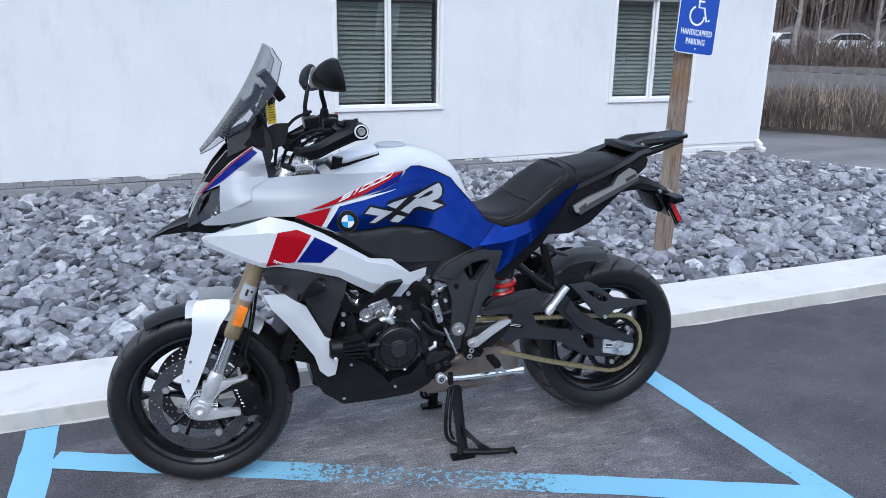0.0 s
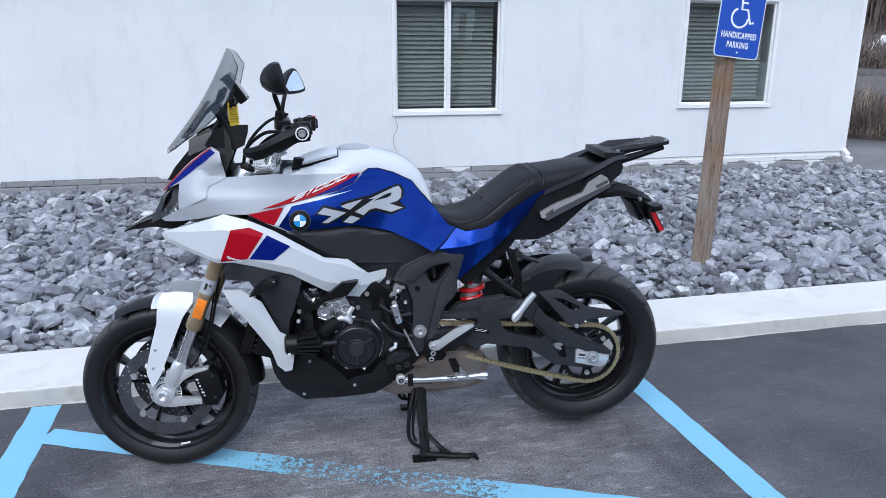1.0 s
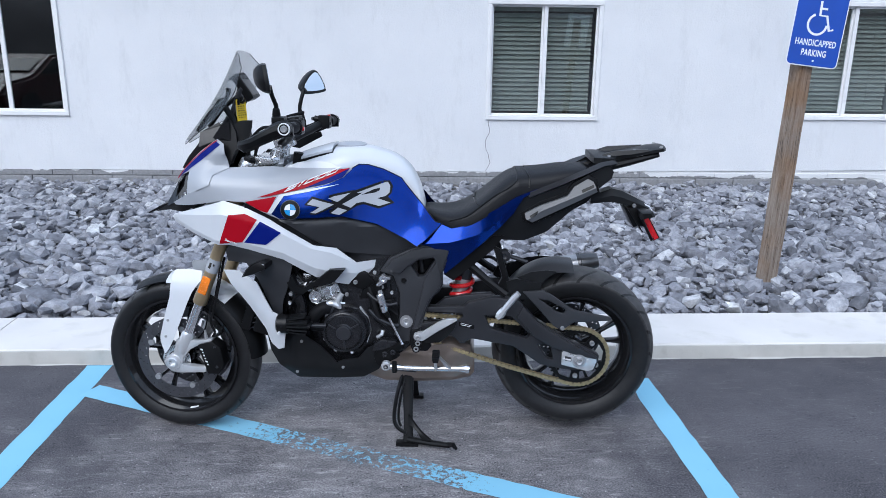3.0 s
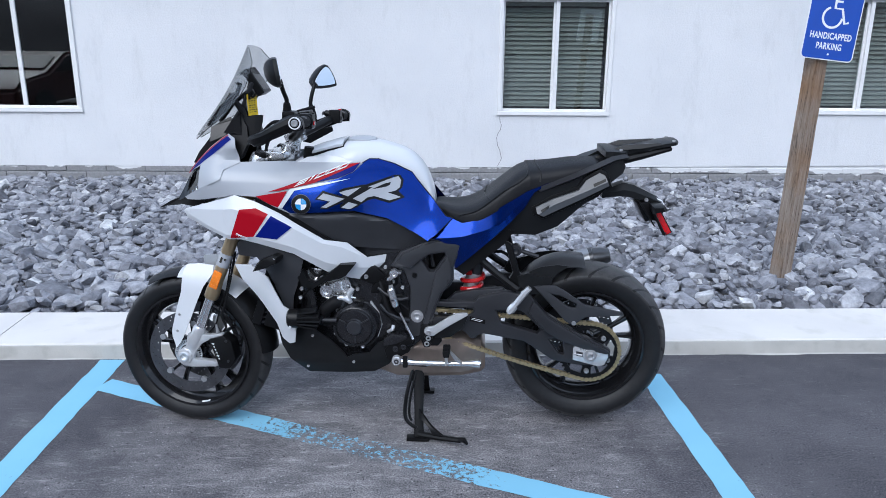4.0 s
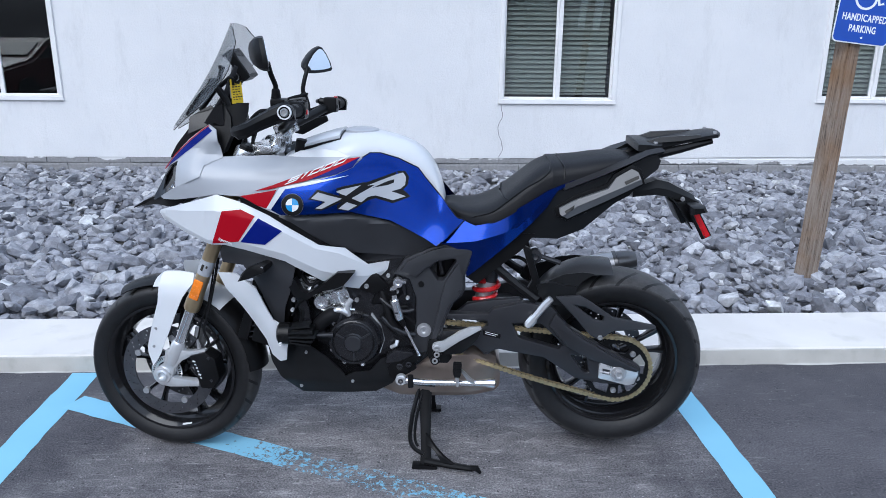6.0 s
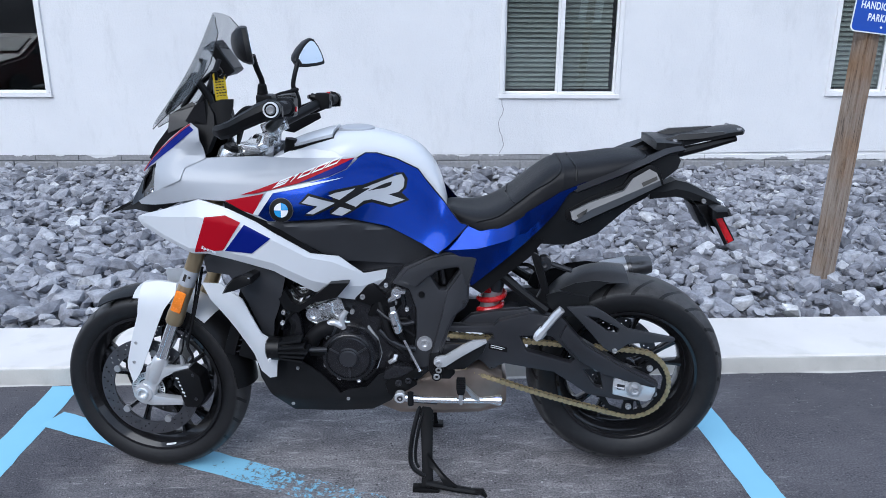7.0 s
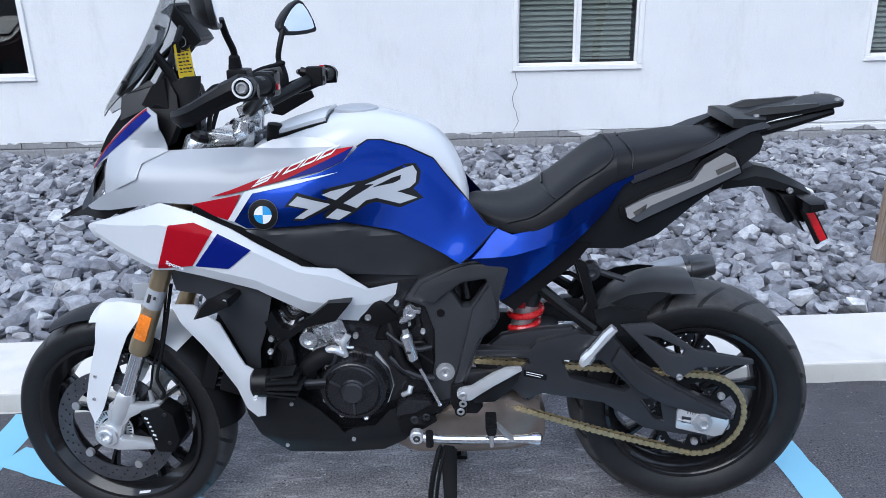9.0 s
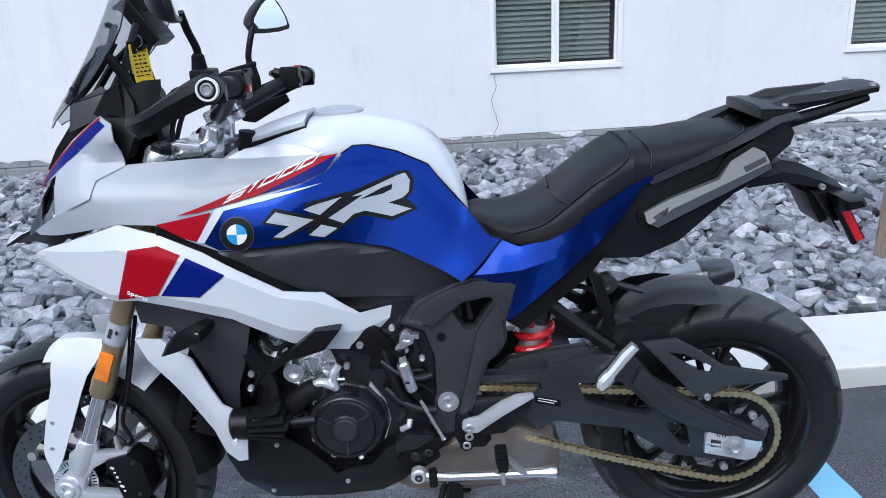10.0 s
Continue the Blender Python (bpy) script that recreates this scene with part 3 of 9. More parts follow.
def lettering(name, text, size, loc, material, parent):
    cu = bpy.data.curves.new(name, "FONT")
    cu.body, cu.size, cu.align_x, cu.extrude, cu.space_character, cu.offset = text, size, "CENTER", 0.0006, 1.10, size * 0.022
    tmp = bpy.data.objects.new(name, cu)
    me = bpy.data.meshes.new_from_object(tmp)
    bpy.data.objects.remove(tmp)
    me.materials.clear()
    me.materials.append(material)
    ob = new(name, me)
    ob.parent = parent
    ob.matrix_basis = loc
    return ob


def rounded(w, h, r, n=6):
    pts = []
    for cx, cy, a0 in ((w / 2 - r, h / 2 - r, 0), (-w / 2 + r, h / 2 - r, 90), (-w / 2 + r, -h / 2 + r, 180), (w / 2 - r, -h / 2 + r, 270)):
        for i in range(n + 1):
            a = radians(a0 + 90 * i / n)
            pts.append((cx + r * math.cos(a), cy + r * math.sin(a)))
    return pts


def standing(bm):
    """Turns a prism drawn in x, y so that it stands up, facing -y."""
    bmesh.ops.rotate(bm, verts=bm.verts, matrix=Matrix.Rotation(radians(90), 3, "X"))
    return bm


def moved(bm, v):
    bmesh.ops.translate(bm, verts=bm.verts, vec=v)
    return bm


sign = empty("parking_sign", SIGN)
tagged(sign, "blue and white metal disabled parking sign on a timber post", "sign")
part("sign_plate", moved(standing(prism(rounded(0.305, 0.457, 0.028), 0, 0.002)), (0, 0, 0.2285)), M["signwhite"], sign)
part("sign_face", moved(standing(prism(rounded(0.293, 0.445, 0.024), 0, 0.0015)), (0, -0.002, 0.2285)), M["signblue"], sign)
STAND = Matrix.Rotation(radians(90), 4, "X")
lettering("lettering", "HANDICAPPED", 0.0405, Matrix.Translation((0, -0.0042, 0.115)) @ STAND @ Matrix.Diagonal((0.82, 1.22, 1, 1)), M["signwhite"], sign)
lettering("lettering", "PARKING", 0.0405, Matrix.Translation((0, -0.0042, 0.059)) @ STAND @ Matrix.Diagonal((0.82, 1.22, 1, 1)), M["signwhite"], sign)


def stroke(points, width, z0=0.0, z1=0.001):
    """A flat ribbon along a line in x, y, with mitred joints."""
    bm = bmesh.new()
    n, rows = len(points), []
    for i, p in enumerate(points):
        a, b = Vector(points[max(0, i - 1)]), Vector(points[min(n - 1, i + 1)])
        d = (b - a).normalized()
        nn = Vector((-d.y, d.x))
        p = Vector(p)
        rows.append([bm.verts.new((*(p + s * nn * width / 2), z)) for s in (-1, 1) for z in (z0, z1)])
    for r, s in zip(rows, rows[1:]):
        bm.faces.new((r[1], s[1], s[3], r[3])); bm.faces.new((r[0], r[2], s[2], s[0]))
        bm.faces.new((r[0], s[0], s[1], r[1])); bm.faces.new((r[2], r[3], s[3], s[2]))
    for r in (rows[0], rows[-1]):
        bm.faces.new((r[0], r[1], r[3], r[2]))
    bmesh.ops.recalc_face_normals(bm, faces=bm.faces)
    return bm


# wheelchair symbol
arc = [(0.055 * math.cos(radians(a)) - 0.012, 0.055 * math.sin(radians(a))) for a in range(112, 372, 13)]
part("wheel_symbol", moved(standing(stroke(arc, 0.0125)), (0, -0.0036, 0.232)), M["signwhite"], sign)
part("seat_symbol", moved(standing(stroke([(-0.010, 0.128), (-0.006, 0.05), (0.036, 0.05), (0.062, -0.028), (0.086, -0.018)], 0.0135)), (0, -0.0040, 0.232)), M["signwhite"], sign)
part("arm_symbol", moved(standing(stroke([(-0.008, 0.088), (0.032, 0.088)], 0.0115)), (0, -0.0044, 0.232)), M["signwhite"], sign)
part("head_symbol", moved(standing(prism([(0.0155 * math.cos(radians(a)), 0.0155 * math.sin(radians(a))) for a in range(0, 360, 24)], 0, 0.001)), (-0.012, -0.0036, 0.388)), M["signwhite"], sign)
for z in (0.032, 0.425):
    part("bolt", moved(standing(prism([(0.006 * math.cos(radians(a)), 0.006 * math.sin(radians(a))) for a in range(0, 360, 60)], 0, 0.004)), (0.004, -0.003, z)), M["vinyl"], sign)

bm = bmesh.new()
bmesh.ops.create_cube(bm, size=1)
bmesh.ops.scale(bm, verts=bm.verts, vec=(0.092, 0.092, 1.78))
bmesh.ops.translate(bm, verts=bm.verts, vec=(0, 0, 0.84))
bmesh.ops.subdivide_edges(bm, edges=[e for e in bm.edges if abs((e.verts[0].co - e.verts[1].co).z) > 0.5], cuts=16)
bmesh.ops.bevel(bm, geom=[e for e in bm.edges if len(e.link_faces) == 2 and e.calc_face_angle() > 1], offset=0.007, segments=2, affect="EDGES")
for v in bm.verts:
    k = noise.noise(v.co * 4.0) * 0.004
    v.co.x += k
    v.co.y += noise.noise(v.co * 4.0 + Vector((9, 0, 0))) * 0.004
post = tagged(link("sign_post", bm, M["timber"]), "weathered split timber post leaning in the gravel", "post")
post.matrix_world = pose(3.282, 4.215, 0.0, -2.2, 5.2, 24)

# ---- background beyond the building ----
M["reed"] = surface("dry_reed", (0.36, 0.29, 0.21), 0.9, scale=3, vary=0.35)
M["brush"] = surface("bare_brush", (0.115, 0.09, 0.078), 0.95, scale=3, vary=0.4)
M["bark"] = surface("pale_bark", (0.30, 0.27, 0.25), 0.9, scale=8, vary=0.3, bump=0.4)
M["bank"] = surface("dead_grass_bank", (0.105, 0.084, 0.068), 0.95, scale=1.2, vary=0.4, bump=0.6, fine=30)
M["ballast"] = surface("rail_ballast", (0.105, 0.092, 0.086), 0.95, scale=9, vary=0.35, bump=0.6, fine=40)
M["rail"] = surface("rail_steel", (0.22, 0.20, 0.19), 0.5, 0.6, scale=5, vary=0.2)
M["sleeper"] = surface("old_sleeper", (0.07, 0.06, 0.055), 0.9, scale=6, vary=0.3)
M["hill"] = surface("wooded_hillside", (0.15, 0.128, 0.118), 0.95, scale=0.35, vary=0.45, fine=3)
M["carwhite"] = surface("white_car_paint", (0.78, 0.79, 0.80), 0.25, scale=2, vary=0.03, coat=0.6)
M["carred"] = surface("dark_red_car_paint", (0.035, 0.006, 0.007), 0.3, scale=2, vary=0.05, coat=0.2)
M["carglass"] = surface("car_glass", (0.02, 0.022, 0.025), 0.08, scale=3)
M["tyre_far"] = surface("far_tyre", (0.02, 0.02, 0.02), 0.8, scale=8)

FAR, ACROSS = Vector((0.745, 0.667, 0)), Vector((0.667, -0.745, 0))
EYE0 = Vector((0.15, 0.19, 0))


def far_at(dist, side, z=0.0):
    p = EYE0 + FAR * dist + ACROSS * side
    return Vector((p.x, p.y, z))


def strip(name, rows, material, n=60, rough=0.0):
    """Terrain strip: rows of (distance, height) swept across the view."""
    bm = bmesh.new()
    grid = []
    for d, z in rows:
        line = []
        for i in range(n + 1):
            s = -40 + 110 * i / n
            p = far_at(d, s, z)
            p.z += noise.noise(p * 0.35) * rough
            line.append(bm.verts.new(p))
        grid.append(line)
    for a, b in zip(grid, grid[1:]):
        for i in range(n):
            bm.faces.new((a[i], a[i + 1], b[i + 1], b[i]))
    bmesh.ops.recalc_face_normals(bm, faces=bm.faces)
    return link(name, bm, material)


tagged(strip("ground_bank", ((12.7, -0.06), (13.3, 0.06), (15, 0.14), (18, 0.20)), M["bank"], rough=0.08), "bank of dead brown grass beside the lot", "bank", kind="structure")
tagged(strip("ground_ballast", ((18.0, 0.18), (22.0, 0.10), (25.2, 0.22), (26.0, 0.30), (28.8, 0.30), (29.8, 0.2), (33.0, 0.06), (45, 0.08)), M["ballast"], rough=0.05), "grey stone ballast bed of the railway", "ballast", kind="structure")
track = empty("railway_track", Matrix())
tagged(track, "rusty railway track on grey ballast", "railway")
for d in (26.6, 28.1):
    bm = bmesh.new()
    c = far_at(d, 15, 0.375)
    add_box(bm, c, (110, 0.07, 0.13), Matrix.Rotation(math.atan2(ACROSS.y, ACROSS.x), 3, "Z"))
    part("rail", bm, M["rail"], track)
sl = None
for i in range(90):
    if sl is None:
        ob = part("sleeper", box((0, 0, 0), (0.24, 2.5, 0.2)), M["sleeper"], track)
        sl = ob.data
    else:
        ob = new("sleeper", sl)
        ob.parent = track
    ob.matrix_basis = Matrix.Translation(far_at(27.35, -20 + i * 0.62, 0.225)) @ Matrix.Rotation(math.atan2(ACROSS.y, ACROSS.x), 4, "Z")


def blades(name, count, d0, d1, s0, s1, h0, h1, w, material, label, category, lean=0.3, seed=1, z=0.08, forks=0):
    """A stand of thin upright stalks, each a bent three-sided blade."""
    r = np.random.RandomState(seed)
    vs, fs = [], []
    for i in range(count):
        p = far_at(d0 + (d1 - d0) * r.rand() ** 1.3, s0 + (s1 - s0) * r.rand(), z)
        clump = 0.55 + 0.75 * (0.5 + noise.noise(p * 0.9))
        h = (h0 + (h1 - h0) * r.rand() ** 1.6) * clump
        for f in range(1 + forks):
            a, b = r.uniform(-lean, lean), r.uniform(-lean, lean)
            q = p if f == 0 else p + Vector((0, 0, h * r.uniform(0.2, 0.6)))
            hh = h if f == 0 else h * 0.5
            a, b = (a, b) if f == 0 else (a * 2.2, b * 2.2)
            k = len(vs)
            for t in (0, 0.55, 1.0):
                ww = w * (1.1 - t)
                c = q + Vector((a * hh * t * t, b * hh * t * t, hh * t))
                vs += [c + ACROSS * ww, c - ACROSS * ww * 0.5 + FAR * ww * 0.8, c - ACROSS * ww * 0.5 - FAR * ww * 0.8]
            for m in (0, 3):
                for j in range(3):
                    fs.append((k + m + j, k + m + (j + 1) % 3, k + m + 3 + (j + 1) % 3, k + m + 3 + j))
    me = bpy.data.meshes.new(name)
    me.from_pydata([tuple(v) for v in vs], [], fs)
    me.materials.append(material)
    return tagged(new(name, me), label, category, kind="stuff")


blades("dry_reeds", 1700, 12.75, 17.0, -4.0, 9.0, 0.25, 0.85, 0.0065, M["reed"], "tall dry straw-coloured reeds and dead grass", "reeds", lean=0.42, seed=3)
blades("dead_weeds", 7500, 12.65, 18.5, -4.0, 9.0, 0.15, 0.48, 0.007, M["brush"], "tangled dark dead weeds among the reeds", "weeds", lean=1.0, seed=5, forks=3)
blades("brush", 2600, 32, 44, -9, 16, 0.5, 1.5, 0.03, M["brush"], "bare brown brush beyond the railway", "brush", lean=0.6, seed=6, forks=3)
blades("hillside_woods", 5200, 75, 120, -30, 45, 5, 14, 0.07, M["brush"], "bare grey-brown winter woods on the hillside", "woods", lean=0.16, seed=8, z=1.5, forks=4)


def ring_hill(name, a0, a1, r0, r1, top, material, seed):
    """A low uneven rise round the lot, added out of view as a dark horizon."""
    bm = bmesh.new()
    n, rows = 80, []
    for i in range(n + 1):
        a = radians(a0 + (a1 - a0) * i / n)
        h = top * (0.75 + 0.5 * noise.noise(Vector((i * 0.11, seed, 0))) + 0.12 * noise.noise(Vector((i * 0.9, seed, 3))))
        rows.append([bm.verts.new((r * math.cos(a), r * math.sin(a), z)) for r, z in ((r0, -0.1), (r0 + 3, h * 0.35), ((r0 + r1) / 2, h * 0.8), (r1, h))])
    for p, q in zip(rows, rows[1:]):
        for j in range(3):
            bm.faces.new((p[j], q[j], q[j + 1], p[j + 1]))
    bmesh.ops.recalc_face_normals(bm, faces=bm.faces)
    return tagged(link(name, bm, material), "unseen dark rise added behind the camera to darken reflections", "hillside", kind="structure")


# added behind the camera so that paint and glass reflect a dark horizon
ring_hill("ground_rise", 178, 372, 36, 70, 20.0, M["hill"], 2.0)
tagged(strip("ground_hill", ((45, 0.05), (70, 0.1), (90, 6), (120, 18), (170, 34), (240, 46)), M["hill"], rough=1.2), "brown wooded hillside in winter", "hillside", kind="structure")


def bare_tree(p, height, radius, seed):
    """A tapered trunk with bare limbs and twigs."""
    r = random.Random(seed)
    tree = empty("bare_tree", Matrix.Translation(p))
    tagged(tree, "pale leafless winter tree with thin bare limbs", "tree", group="trees beyond the railway")
    trunk, crown = bmesh.new(), bmesh.new()
    def limb(bm, a, b, r0, r1, k=6):
        ax = (b - a).normalized()
        u = ax.orthogonal().normalized()
        w = ax.cross(u)
        ra = [bm.verts.new(a + (u * math.cos(t) + w * math.sin(t)) * r0) for t in [i * math.tau / k for i in range(k)]]
        rb = [bm.verts.new(b + (u * math.cos(t) + w * math.sin(t)) * r1) for t in [i * math.tau / k for i in range(k)]]
        for i in range(k):
            bm.faces.new((ra[i], ra[(i + 1) % k], rb[(i + 1) % k], rb[i]))
    a, n = Vector((0, 0, -0.1)), 8
    for i in range(n):
        b = a + Vector((r.uniform(-0.09, 0.09), r.uniform(-0.09, 0.09), 1)) * height / n
        limb(trunk, a, b, radius * (1 - i / n * 0.85), radius * (1 - (i + 1) / n * 0.85), 8)
        if i >= 1:
            for _ in range(3):
                d = Vector((r.uniform(-1, 1), r.uniform(-1, 1), r.uniform(0.3, 1.0))).normalized()
                e = b + d * height * r.uniform(0.1, 0.22)
                limb(crown, b, e, radius * 0.28, radius * 0.1, 4)
                for _ in range(4):
                    f = b.lerp(e, r.uniform(0.4, 1.0))
                    g = f + (d + Vector((r.uniform(-0.8, 0.8), r.uniform(-0.8, 0.8), r.uniform(-0.1, 0.8)))) * height * 0.06
                    limb(crown, f, g, radius * 0.08, radius * 0.03, 3)
        a = b
    part("trunk", trunk, M["bark"], tree)
    part("crown", crown, M["bark"], tree)


for d, s, h, r, k in ((36, -1.9, 9, 0.11, 1), (43, 2.3, 11, 0.16, 2), (38, 1.1, 8, 0.09, 3), (34, 4.2, 6, 0.06, 4), (40, 6.5, 10, 0.12, 5), (37, -4.5, 8, 0.10, 6), (42, 9.5, 9, 0.11, 7), (33, -0.9, 5, 0.05, 8)):
    bare_tree(far_at(d, s, 0.05), h, r, k)


def far_car(p, yaw, paint, label):
    car = empty("car", Matrix.Translation(p) @ Matrix.Rotation(yaw, 4, "Z"))
    tagged(car, label, "car", group="cars parked far off")
    side = [(-2.2, 0.35), (-2.25, 0.75), (-2.1, 0.95), (-1.55, 1.02), (-0.95, 1.42), (0.35, 1.45), (1.05, 1.02), (1.95, 0.9), (2.2, 0.7), (2.2, 0.35)]
    bm = standing(prism(side, -0.86, 0.86))
    bmesh.ops.bevel(bm, geom=[e for e in bm.edges], offset=0.06, segments=2, affect="EDGES")
    part("body", bm, paint, car)
    glass = [(-1.45, 1.03), (-0.92, 1.37), (0.3, 1.39), (0.88, 1.03)]
    for s in (-1, 1):
        part("side_window", moved(standing(prism(glass, -0.01, 0.01)), (0, s * 0.868, 0)), M["carglass"], car)
    bm = bmesh.new()
    add_box(bm, (0.72, 0, 1.235), (0.02, 1.4, 0.5), Matrix.Rotation(radians(-59), 3, "Y"))
    part("windscreen", bm, M["carglass"], car)
    for x in (-1.4, 1.35):
        for y in (-0.8, 0.8):
            bm = bmesh.new()
            bmesh.ops.create_cone(bm, cap_ends=True, segments=20, radius1=0.33, radius2=0.33, depth=0.2, matrix=Matrix.Translation((x, y, 0.33)) @ Matrix.Rotation(radians(90), 4, "X"))
            part("wheel", bm, M["tyre_far"], car)
    return car


ca = math.atan2(ACROSS.y, ACROSS.x)
for i, (d, s) in enumerate(((55, -4.2), (56, 0.3), (57, 4.6), (56, 9.2), (58, 14))):
    far_car(far_at(d, s, 0.02), ca + (0.15 if i % 2 else 1.2), M["carwhite"], "white saloon car parked beyond the railway")
far_car((-6.0, 0.9, 0), 1.62, M["carred"], "dark red saloon car parked in a neighbouring bay").scale = (0.95, 0.95, 0.74)

# ---- motorcycle: materials ----
def metallic_blue():
    m, n, l, b = nodes_of("metallic_blue_paint")
    tc, fl, br = n.new("ShaderNodeTexCoord"), n.new("ShaderNodeTexVoronoi"), n.new("ShaderNodeTexNoise")
    fl.inputs["Scale"].default_value, br.inputs["Scale"].default_value = 1800, 5
    l.new(tc.outputs["Object"], fl.inputs["Vector"]); l.new(tc.outputs["Object"], br.inputs["Vector"])
    r = n.new("ShaderNodeValToRGB")
    r.color_ramp.elements[0].color, r.color_ramp.elements[1].color = (0.0015, 0.017, 0.160, 1), (0.0025, 0.030, 0.240, 1)
    l.new(br.outputs["Fac"], r.inputs["Fac"]); l.new(r.outputs["Color"], b.inputs["Base Color"])
    mr = n.new("ShaderNodeMapRange")
    mr.inputs["To Min"].default_value, mr.inputs["To Max"].default_value = 0.14, 0.22
    l.new(fl.outputs["Distance"], mr.inputs["Value"]); l.new(mr.outputs["Result"], b.inputs["Roughness"])
    b.inputs["Metallic"].default_value = 0.85
    b.inputs["Specular Tint"].default_value = (0.08, 0.25, 1.0, 1)
    b.inputs["Coat Weight"].default_value, b.inputs["Coat Roughness"].default_value = 0.30, 0.015
    return m


def tyre_material(grooves, crown):
    """Worn black rubber with slanting tread grooves pressed into the crown."""
    m, n, l, b = nodes_of("tyre_rubber")
    tc, sep = n.new("ShaderNodeTexCoord"), n.new("ShaderNodeSeparateXYZ")
    l.new(tc.outputs["Object"], sep.inputs["Vector"])
    def mth(op, a, c=None, k=None):
        x = n.new("ShaderNodeMath"); x.operation = op
        for i, s in enumerate((a, c, k)):
            if s is None:
                continue
            if isinstance(s, (int, float)):
                x.inputs[i].default_value = s
            else:
                l.new(s, x.inputs[i])
        return x.outputs["Value"]
    ang = mth("ARCTAN2", sep.outputs["Z"], sep.outputs["X"])
    av = mth("ABSOLUTE", sep.outputs["Y"])
    side = mth("MULTIPLY", mth("SIGN", sep.outputs["Y"]), 0.25)
    ph = mth("FRACT", mth("ADD", mth("ADD", mth("MULTIPLY", ang, grooves / math.tau), mth("MULTIPLY", mth("POWER", av, 1.4), 26.0)), side))
    groove = mth("LESS_THAN", ph, 0.15)
    rr = mth("SQRT", mth("ADD", mth("MULTIPLY", sep.outputs["X"], sep.outputs["X"]), mth("MULTIPLY", sep.outputs["Z"], sep.outputs["Z"])))
    on = mth("MULTIPLY", mth("MULTIPLY", groove, mth("GREATER_THAN", rr, crown)), mth("GREATER_THAN", av, 0.012))
    t = n.new("ShaderNodeTexNoise")
    t.inputs["Scale"].default_value, t.inputs["Detail"].default_value, t.inputs["Roughness"].default_value = 40, 8, 0.7
    l.new(tc.outputs["Object"], t.inputs["Vector"])
    r = n.new("ShaderNodeValToRGB")
    r.color_ramp.elements[0].position, r.color_ramp.elements[1].position = 0.35, 0.75
    r.color_ramp.elements[0].color, r.color_ramp.elements[1].color = (0.007, 0.007, 0.008, 1), (0.014, 0.014, 0.015, 1)
    l.new(t.outputs["Fac"], r.inputs["Fac"])
    # road dust on the running surface, paled further for sky sheen; side wall clean
    band = n.new("ShaderNodeMapRange")
    band.inputs["From Min"].default_value, band.inputs["From Max"].default_value = crown - 0.004, crown + 0.006
    l.new(rr, band.inputs["Value"])
    dust_sheen = n.new("ShaderNodeMixRGB"); dust_sheen.inputs["Color2"].default_value = (0.078, 0.076, 0.076, 1)
    l.new(mth("MULTIPLY", band.outputs["Result"], mth("MULTIPLY", t.outputs["Fac"], 1.1)), dust_sheen.inputs["Fac"])
    l.new(r.outputs["Color"], dust_sheen.inputs["Color1"])
    mix = n.new("ShaderNodeMixRGB"); mix.inputs["Color2"].default_value = (0.004, 0.004, 0.004, 1)
    l.new(on, mix.inputs["Fac"]); l.new(dust_sheen.outputs["Color"], mix.inputs["Color1"])
    l.new(mix.outputs["Color"], b.inputs["Base Color"])
    b.inputs["Roughness"].default_value = 0.48
    b.inputs["Specular IOR Level"].default_value = 0.4
    bp = n.new("ShaderNodeBump"); bp.invert = True
    bp.inputs["Strength"].default_value, bp.inputs["Distance"].default_value = 0.8, 0.006
    l.new(on, bp.inputs["Height"]); l.new(bp.outputs["Normal"], b.inputs["Normal"])
    return m


def thin_screen(tone=0.90):
    """Clear polycarbonate with a light smoke tint and a faint sheen."""
    m, n, l, b = nodes_of("smoked_screen")
    tr, gl, mx = n.new("ShaderNodeBsdfTransparent"), n.new("ShaderNodeBsdfGlossy"), n.new("ShaderNodeMixShader")
    tr.inputs["Color"].default_value = (tone, tone * 1.005, tone * 1.005, 1)
    gl.inputs["Roughness"].default_value = 0.08
    mx.inputs["Fac"].default_value = 0.06
    l.new(tr.outputs["BSDF"], mx.inputs[1]); l.new(gl.outputs["BSDF"], mx.inputs[2])
    l.new(mx.outputs["Shader"], n["Material Output"].inputs["Surface"])
    return m


